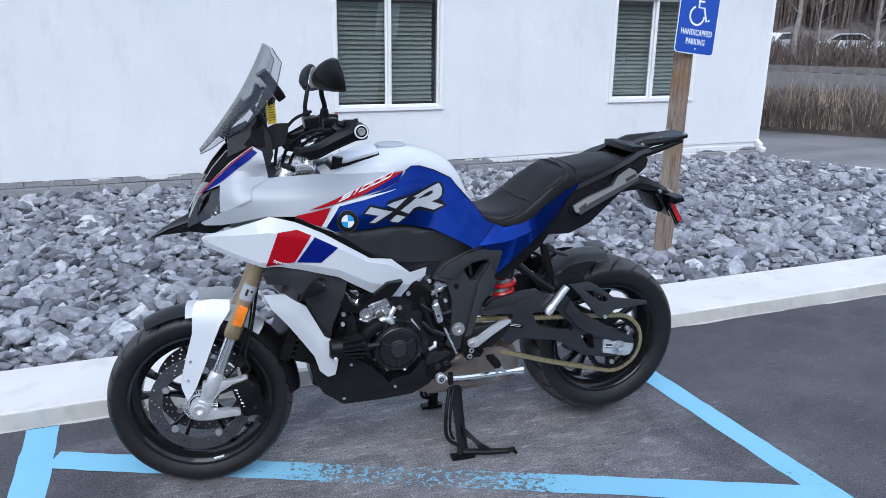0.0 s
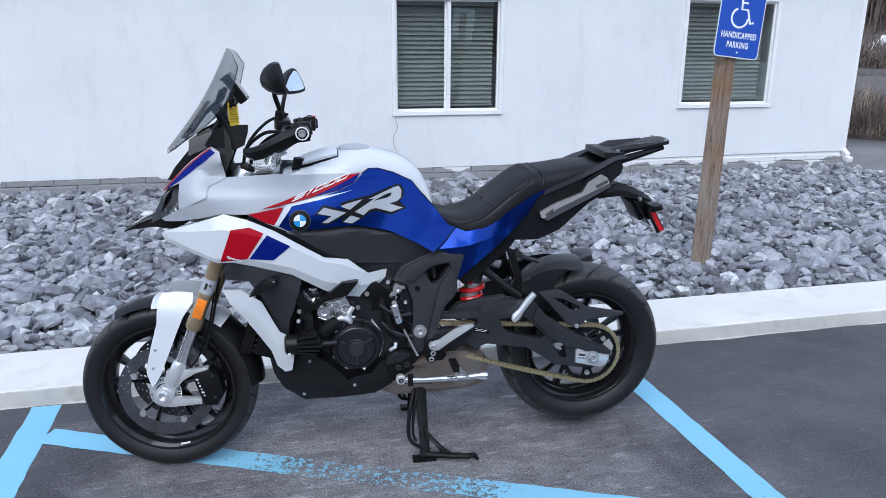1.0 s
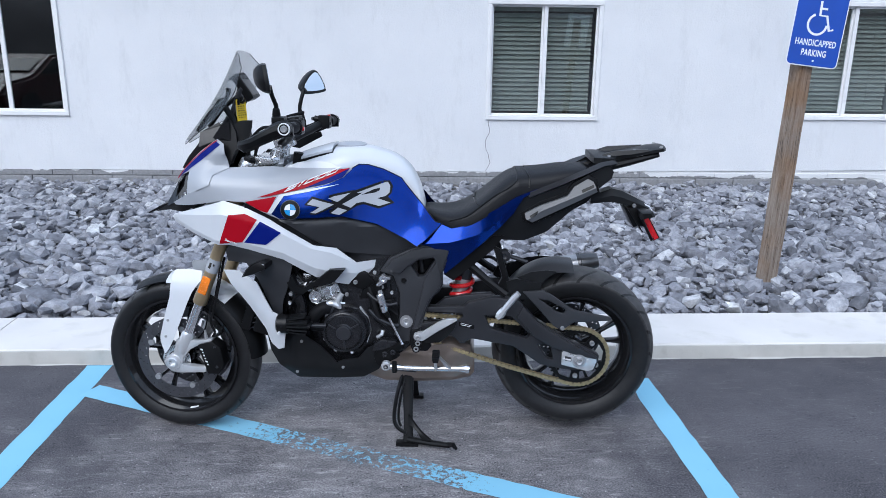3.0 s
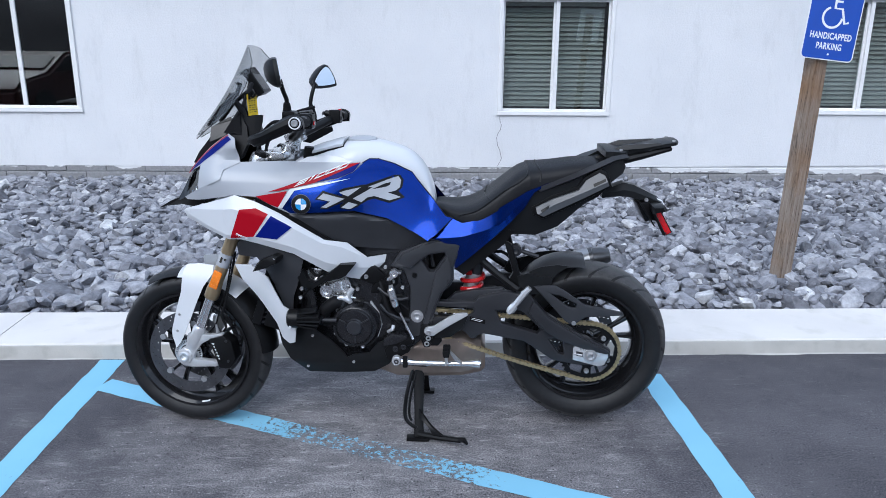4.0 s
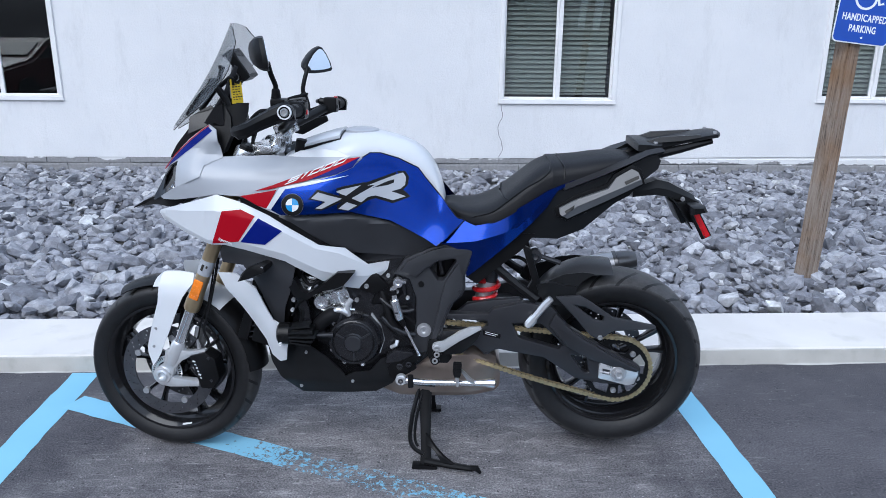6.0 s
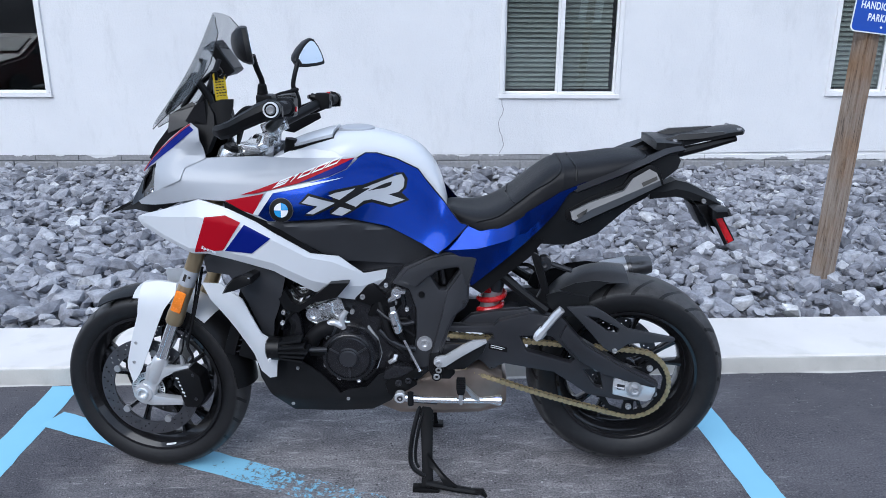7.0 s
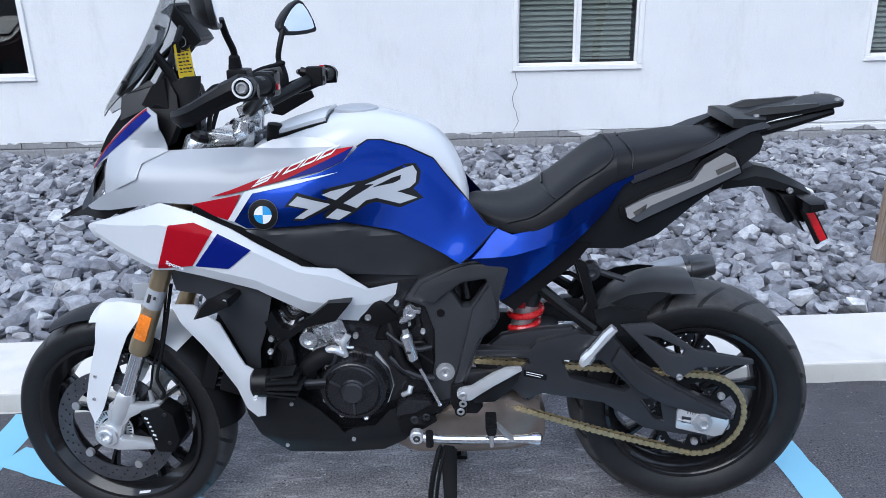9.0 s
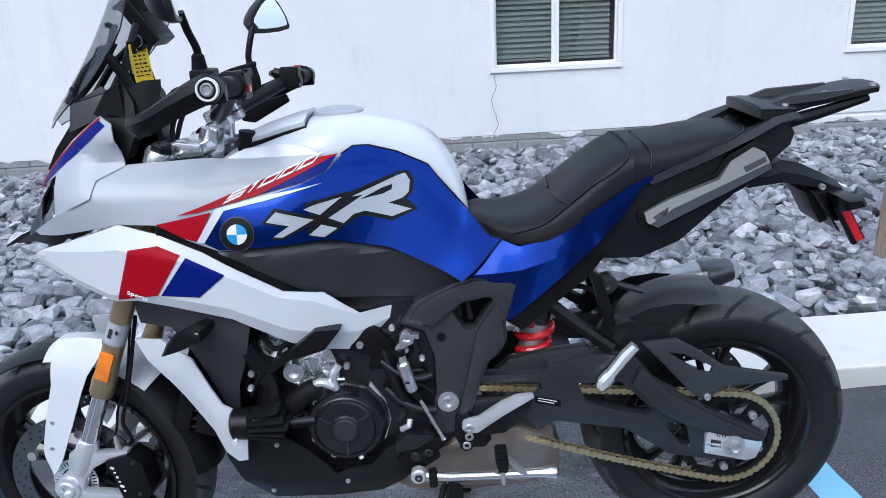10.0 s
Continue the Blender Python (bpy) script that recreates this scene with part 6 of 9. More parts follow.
fit("display_hood", box((0.004, 0, 0.048), (0.034, 0.102, 0.008), None, 0.003), B["black"], disp)
fit("display_mount", tube([(1.228, 0, 1.27), (1.250, 0, 1.235), (1.26, 0, 1.18)], 0.018, 10), B["black"])
lock = tube([(1.245, 0.030, 1.245), (1.228, 0.034, 1.268)], 0.017, 14)
fit("ignition_lock", lock, B["black"], None, "black ignition lock")
pair("dash_shroud", shell([(1.262, 1.192), (1.240, 1.150), (1.236, 1.100), (1.262, 1.040), (1.300, 1.030), (1.345, 1.085), (1.300, 1.130)], lambda u, z: 0.118 - 0.25 * (z - 1.05), 0.05, 0.03), B["black"], "black inner dash shroud")
pair("air_deflector", shell([(1.368, 1.149), (1.303, 1.184), (1.295, 1.176), (1.316, 1.121), (1.372, 1.098)], lambda u, z: 0.112 - 0.3 * (z - 1.08), 0.003, 0.02), B["gloss"], "small dark wind deflector")
pair("cowl_top", shell([(1.445, 1.020), (1.420, 1.060), (1.375, 1.112), (1.323, 1.130), (1.289, 1.176), (1.262, 1.190), (1.258, 1.10), (1.30, 1.06), (1.40, 1.01)], lambda u, z: 0.100 - 0.15 * max(0, u - 1.3), 0.02, 0.03), B["gloss"], "black cowl behind the nose")
fit("dash_floor", loft([[(u, w, z), (u, w * 0.6, z - 0.03), (u, -w * 0.6, z - 0.03), (u, -w, z), (u, -w, z - 0.12), (u, w, z - 0.12)] for u, w, z in ((1.38, 0.08, 1.03), (1.30, 0.12, 1.03), (1.22, 0.13, 1.02), (1.12, 0.13, 1.03))]), B["black"])

# radiator shroud, lower white strip, winglet, radiator
def shroud_v(u, z):
    return float(np.interp(u, (1.03, 1.12, 1.20, 1.28), (0.205, 0.205, 0.185, 0.150))) - 0.20 * max(0, 0.66 - z) - 0.5 * max(0, z - 0.735)


pair("radiator_shroud", shell([(1.290, 0.752), (1.262, 0.764), (1.195, 0.764), (1.072, 0.728), (1.035, 0.706), (1.046, 0.660), (1.062, 0.605), (1.080, 0.560), (1.088, 0.500), (1.090, 0.455), (1.115, 0.480), (1.122, 0.530), (1.150, 0.605), (1.168, 0.650), (1.205, 0.700), (1.280, 0.698)], shroud_v, 0.004, 0.02), B["panel"], "dark grey radiator shroud")
def strip_v(u, z):
    zc = float(np.interp(u, (1.07, 1.13, 1.20, 1.30), (0.47, 0.545, 0.640, 0.68)))
    return float(np.interp(u, (1.07, 1.13, 1.20, 1.30), (0.212, 0.212, 0.193, 0.165))) - 0.25 * max(0, zc - 0.045 - z)
pair("lower_fairing", shell([(1.293, 0.668), (1.229, 0.672), (1.205, 0.654), (1.166, 0.632), (1.113, 0.528), (1.085, 0.511), (1.064, 0.484), (1.080, 0.385), (1.103, 0.376), (1.128, 0.399), (1.145, 0.456), (1.225, 0.567), (1.268, 0.618)], strip_v, 0.006, 0.018), B["white"], "white lower fairing strip")
POD = [(1.200, 0.674), (1.185, 0.701), (1.165, 0.722), (1.137, 0.734), (1.115, 0.726), (1.114, 0.706), (1.141, 0.693), (1.169, 0.683)]
pair("winglet", loft([[(1.145 + (u - 1.145) * k + du, v, 0.711 + (z - 0.711) * k) for u, z in POD] for v, k, du in ((0.195, 0.60, -0.02), (0.235, 0.85, -0.010), (0.268, 1.0, 0.0), (0.276, 0.90, -0.002), (0.280, 0.40, -0.018))]), B["black"], "black turn signal pod")
bolt((1.122, 0.272, 0.720), 0.006, 0.006, "steel")
fit("radiator_fan", box((1.115, 0, 0.555), (0.10, 0.30, 0.30), Matrix.Rotation(radians(-18), 3, "Y"), 0.01), B["black"], None, "black radiator fan housing")
fit("radiator", box((1.190, 0, 0.575), (0.035, 0.30, 0.30), Matrix.Rotation(radians(-18), 3, "Y"), 0.006), B["black"], None, "black radiator core")
for i in range(14):
    fit("radiator_fin", box((1.172 - 0.006 * (i - 7) * 1.02, 0.0, 0.575 + 0.0195 * (i - 7)), (0.05, 0.285, 0.004)), B["frame"])

# ---- engine ----
fit("engine_block", loft([[(u, s * w, z) for z, s in ((z0, 1), ((z0 + z1) / 2, 1.12), (z1, 1), (z1, -1), ((z0 + z1) / 2, -1.12), (z0, -1))] for u, w, z0, z1 in ((1.075, 0.10, 0.34, 0.62), (1.02, 0.125, 0.30, 0.70), (0.80, 0.130, 0.29, 0.70), (0.66, 0.115, 0.32, 0.72), (0.60, 0.09, 0.36, 0.70))]), B["engine"], None, "black cast engine block")
fit("airbox", box((0.88, 0, 0.84), (0.40, 0.16, 0.24), None, 0.03), B["black"])
fit("front_frame", loft([[(u, s * w, z) for z, s in ((z0, 1), (z1, 1), (z1, -1), (z0, -1))] for u, w, z0, z1 in ((1.20, 0.05, 0.80, 1.04), (1.10, 0.10, 0.70, 1.0), (1.0, 0.12, 0.68, 0.9))]), B["black"])
CL = Vector((0.864, 0.0, 0.444))
clutch = fit("clutch_cover", moved(lathe([(0.002, 0.150), (0.080, 0.150), (0.088, 0.160), (0.080, 0.176), (0.066, 0.180), (0.062, 0.186), (0.034, 0.188), (0.030, 0.193), (0.002, 0.193)], 48), CL), B["engine"], None, "round black clutch cover")
fit("clutch_hub", moved(lathe([(0.002, 0.198), (0.024, 0.198), (0.028, 0.192), (0.002, 0.192)], 24), CL), B["frame"], clutch)
for i in range(3):
    a = radians(28 + 120 * i)
    fit("clutch_rib", box(CL + Vector((0.047 * math.cos(a), 0.188, 0.047 * math.sin(a))), (0.032, 0.006, 0.006), Matrix.Rotation(-a, 3, "Y"), 0.002), B["frame"], clutch)
case = plate([(0.945, 0.500), (0.915, 0.530), (0.862, 0.540), (0.812, 0.528), (0.778, 0.490), (0.768, 0.440), (0.785, 0.392), (0.825, 0.358), (0.880, 0.352), (0.930, 0.372), (0.952, 0.420)], 0.11, 0.158, 0.01, (), 3)
caseob = fit("crankcase_cover", case, B["engine"], None, "black crankcase cover")
fit("cover_rim", plate([(0.806, 0.534), (0.778, 0.492), (0.767, 0.440), (0.781, 0.392), (0.790, 0.392), (0.776, 0.440), (0.786, 0.488), (0.812, 0.528)], 0.108, 0.150, 0.004), B["alu"], None, "bare aluminium case edge")
for u, z in ((0.878, 0.513), (0.928, 0.477), (0.937, 0.410), (0.898, 0.368), (0.838, 0.360), (0.809, 0.393), (0.793, 0.449), (0.821, 0.500)):
    fit("bolt_seat", moved(lathe([(0.002, 0.002), (0.010, 0.002), (0.0115, -0.006), (0.002, -0.006)], 14), (u, 0.158, z)), B["engine"], caseob)
    bolt((u, 0.160, z), 0.0072, 0.009, "chrome", caseob)
fit("case_boss", box((0.848, 0.162, 0.512), (0.036, 0.03, 0.024), None, 0.004), B["black"], caseob)
for k in range(5):
    fit("case_fin", box((0.834 + 0.007 * k, 0.160, 0.532), (0.0035, 0.022, 0.012), None, 0.001), B["engine"], caseob)
fit("cover_ring", moved(lathe([(0.068, 0.178), (0.070, 0.182), (0.073, 0.180), (0.075, 0.174)], 48), CL), B["engine"], clutch)
head = plate([(0.999, 0.585), (0.967, 0.600), (0.918, 0.612), (0.896, 0.628), (0.878, 0.590), (0.868, 0.561), (0.858, 0.539), (0.879, 0.512), (0.925, 0.505), (0.962, 0.510), (0.985, 0.546)], 0.06, 0.140, 0.012, (), 3)
headob = fit("cylinder_head", head, B["bright"], None, "bare cast aluminium cylinder head")
fit("cam_housing", plate([(1.062, 0.640), (1.030, 0.652), (0.985, 0.648), (0.978, 0.606), (1.010, 0.592), (1.048, 0.598)], 0.06, 0.135, 0.010, (), 2), B["bright"], headob)
fit("head_port", moved(lathe([(0.002, 0.004), (0.012, 0.004), (0.013, 0.014), (0.022, 0.014), (0.026, 0.0), (0.026, -0.02), (0.002, -0.02)], 24), (0.968, 0.150, 0.572)), B["bright"], headob)
for at, rad in (((0.893, 0.570), 0.017), ((0.925, 0.590), 0.013), ((1.048, 0.622), 0.015)):
    fit("head_boss", moved(lathe([(0.002, 0.008), (rad * 0.8, 0.008), (rad, 0.0), (rad, -0.02), (0.002, -0.02)], 18), (at[0], 0.146, at[1])), B["bright"], headob)
for pts, rad in ((((0.998, 0.138, 0.584), (0.950, 0.146, 0.596), (0.900, 0.142, 0.612)), 0.005), (((0.985, 0.138, 0.548), (0.960, 0.146, 0.540), (0.930, 0.140, 0.545)), 0.006), (((0.918, 0.138, 0.608), (0.912, 0.146, 0.575), (0.885, 0.142, 0.545), (0.864, 0.138, 0.540)), 0.006), (((0.940, 0.138, 0.603), (0.935, 0.144, 0.570), (0.925, 0.138, 0.555)), 0.004)):
    fit("head_rib", tube(curve_pts(pts, 4), rad, 8), B["bright"], headob)
for q in ((0.954, 0.152, 0.540), (0.901, 0.154, 0.543), (1.040, 0.140, 0.640)):
    bolt(q, 0.0075, 0.009, "steel", headob)
hosep = curve_pts([(0.902, 0.150, 0.520), (0.930, 0.166, 0.532), (0.955, 0.170, 0.518), (0.975, 0.166, 0.495), (0.982, 0.150, 0.462)], 6)
wh = fit("water_hose", tube(hosep, 0.023, 16), B["rubber"], None, "thick black water hose")
for k in (3, 20):
    p, q = hosep[k], hosep[k + 1]
    d = (q - p).normalized()
    fit("hose_clip", tube([p - d * 0.004, p + d * 0.004], 0.0245, 16), B["frame"], wh)
for p in ((1.022, 0.185, 0.600), (0.927, 0.160, 0.499), (0.853, 0.158, 0.582), (1.048, 0.195, 0.592)):
    bolt(p, 0.007, 0.008, "steel")
for pts, r in ((((1.06, 0.165, 0.64), (1.045, 0.170, 0.575), (1.025, 0.172, 0.545), (1.035, 0.165, 0.49)), 0.009), (((1.03, 0.15, 0.66), (1.0, 0.165, 0.632), (0.96, 0.16, 0.65)), 0.006), (((0.78, 0.13, 0.62), (0.76, 0.15, 0.56), (0.74, 0.155, 0.50), (0.70, 0.15, 0.45)), 0.012), (((0.98, 0.17, 0.452), (0.95, 0.172, 0.455), (0.925, 0.17, 0.452)), 0.010), (((0.72, 0.13, 0.66), (0.735, 0.15, 0.62), (0.72, 0.15, 0.55), (0.67, 0.145, 0.5)), 0.006)):
    fit("engine_hose", tube(curve_pts(pts, 6), r, 10), B["rubber"])
fit("engine_bracket", plate([(1.055, 0.640), (1.035, 0.645), (1.005, 0.560), (1.000, 0.505), (1.022, 0.500), (1.040, 0.560)], 0.15, 0.178, 0.005), B["engine"])
fit("engine_bracket", plate([(0.860, 0.640), (0.780, 0.655), (0.700, 0.640), (0.690, 0.560), (0.740, 0.520), (0.800, 0.560)], 0.105, 0.138, 0.008), B["engine"], None, "black cast side cover")
fit("gear_cover", plate([(0.800, 0.596), (0.772, 0.628), (0.742, 0.648), (0.712, 0.640), (0.706, 0.600), (0.735, 0.575), (0.780, 0.562), (0.812, 0.560)], 0.110, 0.146, 0.010, (), 3), B["black"], None, "black cast gear shaft cover")
fit("sprocket_cover", plate([(0.770, 0.552), (0.690, 0.560), (0.668, 0.530), (0.668, 0.460), (0.700, 0.440), (0.752, 0.468), (0.782, 0.510)], 0.110, 0.144, 0.009, (), 3), B["black"], None, "black sprocket cover")
fit("side_cover", plate([(0.840, 0.665), (0.790, 0.668), (0.745, 0.625), (0.800, 0.598), (0.850, 0.615)], 0.11, 0.152, 0.008), B["black"])
bolt((0.822, 0.152, 0.627), 0.008, 0.007, "steel")
pair("frame_arm", shell([(1.045, 0.602), (1.062, 0.640), (1.040, 0.665), (1.020, 0.625), (1.000, 0.618), (0.965, 0.640), (0.906, 0.688), (0.852, 0.688), (0.888, 0.645), (0.960, 0.628), (1.003, 0.596)], lambda u, z: float(np.interp(u, (0.85, 0.95, 1.06), (0.205, 0.215, 0.200))), 0.03, 0.03), B["black"], "black lower frame arm")
for pts, r, mat in ((((1.045, 0.155, 0.628), (1.015, 0.165, 0.605), (0.990, 0.162, 0.622)), 0.012, "alu"), (((0.935, 0.165, 0.535), (0.910, 0.172, 0.552), (0.885, 0.168, 0.540)), 0.010, "alu"),
                    (((0.870, 0.158, 0.585), (0.885, 0.166, 0.560), (0.880, 0.164, 0.530)), 0.009, "alu"), (((0.780, 0.150, 0.585), (0.745, 0.158, 0.560), (0.705, 0.158, 0.545), (0.672, 0.150, 0.548)), 0.008, "engine"),
                    (((0.775, 0.150, 0.520), (0.740, 0.158, 0.490), (0.700, 0.158, 0.470), (0.668, 0.150, 0.462)), 0.010, "engine"), (((0.985, 0.17, 0.64), (1.005, 0.178, 0.60), (1.04, 0.182, 0.57), (1.06, 0.178, 0.53)), 0.004, "rubber")):
    fit("casting_rib", tube(curve_pts(pts, 5), r, 10), B[mat])
lower = plate([(0.760, 0.392), (0.730, 0.412), (0.680, 0.408), (0.668, 0.398), (0.715, 0.372), (0.765, 0.362)], 0.130, 0.168, 0.008)
fit("lower_cover", lower, B["engine"], None, "black lower engine cover")
fit("oil_pipe", tube([(0.745, 0.150, 0.415), (0.728, 0.158, 0.428), (0.725, 0.150, 0.440)], 0.007, 10), B["alu"], None, "short bright oil pipe")
for p in ((0.751, 0.160, 0.667), (0.725, 0.150, 0.610), (0.691, 0.150, 0.589), (1.030, 0.178, 0.615), (1.052, 0.200, 0.560)):
    bolt(p, 0.0065, 0.007)
# crash protector
bobbin = loft([[(u, 0.212 + rv * math.cos(a), 0.484 + rz * math.sin(a)) for a in [j * math.tau / 16 for j in range(16)]] for u, rv, rz in ((1.100, 0.024, 0.026), (1.094, 0.034, 0.034), (1.060, 0.036, 0.035), (1.050, 0.024, 0.026), (0.985, 0.018, 0.022))])
prot = fit("crash_protector", bobbin, B["black"], None, "black ribbed crash protector")
for i in range(5):
    fit("rib", box((1.028 + 0.004 * abs(i - 2), 0.212, 0.457 + 0.0135 * i), (0.105 - 0.010 * abs(i - 2), 0.070 - 0.006 * (i - 2) ** 2, 0.0065), Matrix.Rotation(radians(4 * (i - 2)), 3, "Y"), 0.002), B["grey"], prot)
bolt((1.085, 0.247, 0.462), 0.005, 0.006, "mark", prot)
fit("protector_bolt", tube([(0.98, 0.19, 0.470), (0.93, 0.18, 0.468)], 0.008, 10), B["frame"])
# belly pan
def belly_v(u, z):
    return float(np.interp(u, (0.64, 0.75, 0.9, 1.05, 1.16), (0.125, 0.155, 0.172, 0.168, 0.130))) - 0.55 * max(0, 0.300 - z) - 0.10 * max(0, z - 0.40)
pair("belly_pan", shell([(1.160, 0.425), (1.100, 0.412), (1.085, 0.440), (1.012, 0.424), (0.955, 0.385), (0.909, 0.340), (0.895, 0.318), (0.870, 0.330), (0.815, 0.335), (0.780, 0.375), (0.700, 0.400), (0.645, 0.405), (0.648, 0.362), (0.700, 0.350), (0.742, 0.285), (0.800, 0.246), (1.044, 0.242), (1.112, 0.295), (1.145, 0.350)], belly_v, 0.006, 0.018), B["grey"], "matt black belly pan")
fit("belly_floor", loft([[(u, w, z + 0.06), (u, w * 0.75, z), (u, -w * 0.75, z), (u, -w, z + 0.06)] for u, w, z in ((1.14, 0.10, 0.30), (1.04, 0.13, 0.246), (0.80, 0.13, 0.250), (0.70, 0.10, 0.29))], True, True), B["black"])
for p in ((1.022, 0.400), (0.872, 0.300), (1.046, 0.272)):
    bolt((p[0], belly_v(*p) - 0.001, p[1]), 0.0055, 0.005, "steel")

# ---- frame, pegs, stands, exhaust ----
FR = [(0.735, 0.665), (0.700, 0.716), (0.620, 0.753), (0.574, 0.765), (0.498, 0.765), (0.480, 0.748), (0.508, 0.662), (0.506, 0.618), (0.520, 0.590), (0.545, 0.568), (0.565, 0.520), (0.585, 0.450), (0.600, 0.405), (0.650, 0.392), (0.685, 0.420), (0.665, 0.500), (0.664, 0.584), (0.685, 0.648)]
HOLE = [(0.622, 0.688), (0.598, 0.708), (0.545, 0.718), (0.536, 0.712), (0.576, 0.646), (0.596, 0.645)]
fr = pair("frame_plate", plate(FR, 0.095, 0.140, 0.007, [HOLE]), B["panel"], "satin dark grey frame side plate")
pair("frame_ridge", plate([(0.716, 0.676), (0.690, 0.712), (0.618, 0.748), (0.575, 0.760), (0.500, 0.760), (0.486, 0.748), (0.510, 0.665), (0.520, 0.668), (0.540, 0.724), (0.596, 0.716), (0.632, 0.690), (0.664, 0.660)], 0.138, 0.152, 0.006), B["panel"])
pair("frame_ridge", plate([(0.572, 0.645), (0.528, 0.712), (0.515, 0.660), (0.512, 0.622), (0.530, 0.592), (0.556, 0.566), (0.600, 0.440), (0.622, 0.430), (0.590, 0.560)], 0.138, 0.153, 0.006), B["panel"])
fit("frame_inner", box((0.575, 0, 0.67), (0.10, 0.15, 0.12), None, 0.01), B["black"])
fit("linkage", tube([(0.590, 0.10, 0.70), (0.582, 0.10, 0.655)], 0.007, 8), B["frame"])
pair("pivot_bolt", moved(lathe([(0.004, 0.002), (0.008, 0.006), (0.014, 0.007), (0.015, 0.001), (0.023, 0.001), (0.024, -0.006), (0.004, -0.006)], 28), (0.639, 0.145, 0.475)), B["steel"], "steel swingarm pivot bolt")
bolt((0.522, 0.148, 0.615), 0.008, 0.006, "frame")
fit("frame_cap", moved(lathe([(0.002, 0.003), (0.009, 0.004), (0.010, 0.0), (0.002, 0.0)], 16), (0.648, 0.140, 0.632)), B["black"])
# gear linkage
qs = fit("quickshifter", tube([(0.734, 0.168, 0.590), (0.732, 0.168, 0.586), (0.716, 0.168, 0.527), (0.714, 0.168, 0.522)], [0.0115, 0.0145, 0.0145, 0.0115], 20), B["chrome"], None, "polished quickshifter cylinder")
fit("sensor_mark", box((0.724, 0.183, 0.548), (0.010, 0.002, 0.006), None, 0.0008), B["frame"], qs)
fit("shift_collar", tube([(0.714, 0.168, 0.524), (0.710, 0.168, 0.516), (0.704, 0.168, 0.506), (0.700, 0.168, 0.498)], [0.010, 0.0085, 0.0085, 0.005], 12), B["black"], qs)
fit("shift_rod", tube([(0.702, 0.168, 0.503), (0.655, 0.166, 0.402), (0.653, 0.166, 0.396)], [0.0042, 0.0042, 0.0065], 10), B["chrome"], None, "thin bright shift rod")
fit("rod_nut", tube([(0.733, 0.168, 0.604), (0.731, 0.168, 0.590)], [0.008, 0.0095], 6), B["steel"], qs)
fit("shift_boot", tube([(0.740, 0.160, 0.612), (0.734, 0.164, 0.600)], [0.015, 0.010], 14), B["rubber"], qs)
fit("shift_joint", moved(lathe([(0.002, 0.004), (0.006, 0.004), (0.008, 0.012), (0.015, 0.011), (0.017, 0.0), (0.015, -0.012), (0.002, -0.012)], 24), (0.720, 0.165, 0.646)), B["chrome"], None, "polished shift shaft clamp")
fit("shift_lever", plate([(0.726, 0.640), (0.715, 0.632), (0.737, 0.612), (0.748, 0.618), (0.744, 0.628)], 0.150, 0.168, 0.004), B["chrome"], None, "polished shift lever")
fit("clamp_ear", box((0.702, 0.165, 0.650), (0.016, 0.018, 0.009), Matrix.Rotation(radians(-8), 3, "Y"), 0.002), B["chrome"])
fit("shift_arm", plate([(0.655, 0.405), (0.640, 0.400), (0.660, 0.372), (0.700, 0.350), (0.712, 0.358), (0.690, 0.385)], 0.150, 0.162, 0.004), B["black"])
# footrest
pair("heel_guard", plate([(0.606, 0.428), (0.600, 0.444), (0.575, 0.449), (0.524, 0.484), (0.491, 0.499), (0.455, 0.502), (0.451, 0.494), (0.524, 0.449), (0.576, 0.412), (0.596, 0.410)], 0.158, 0.174, 0.005), B["alu"], "bare aluminium heel guard")
pair("footrest_plate", plate([(0.576, 0.408), (0.524, 0.447), (0.450, 0.490), (0.462, 0.458), (0.485, 0.428), (0.517, 0.402), (0.568, 0.398)], 0.148, 0.162, 0.004), B["grey"])
pair("footrest_bracket", plate([(0.625, 0.445), (0.598, 0.452), (0.560, 0.420), (0.545, 0.385), (0.560, 0.365), (0.615, 0.365), (0.628, 0.395)], 0.138, 0.158, 0.006), B["black"], "black footrest bracket")
for p in ((0.596, 0.426), (0.596, 0.398), (0.602, 0.376)):
    bolt((p[0], 0.172 if p[1] > 0.42 else 0.160, p[1]), 0.010, 0.007, "steel")
    fit("bolt_collar", moved(lathe([(0.009, 0.004), (0.015, 0.003), (0.016, -0.008), (0.009, -0.008)], 18), (p[0], 0.166 if p[1] > 0.42 else 0.160, p[1])), B["alu" if p[1] > 0.42 else "black"])
pair("footrest", loft([[(0.528 + a, v, 0.368 + b) for a, b in ((-0.012 * k, 0.008), (0.012 * k, 0.008), (0.014 * k, 0.0), (0.010 * k, -0.010), (-0.010 * k, -0.010), (-0.014 * k, 0.0))] for v, k in ((0.165, 1.0), (0.225, 1.0), (0.245, 0.85))]), B["rubber"], "ribbed rubber footrest")
for i in range(6):
    fit("footrest_rib", box((0.528, 0.175 + 0.012 * i, 0.377), (0.026, 0.005, 0.004), None, 0.0015), B["rubber"])
fit("footrest_feeler", tube([(0.528, 0.238, 0.360), (0.527, 0.239, 0.325)], [0.006, 0.0045], 10), B["steel"])
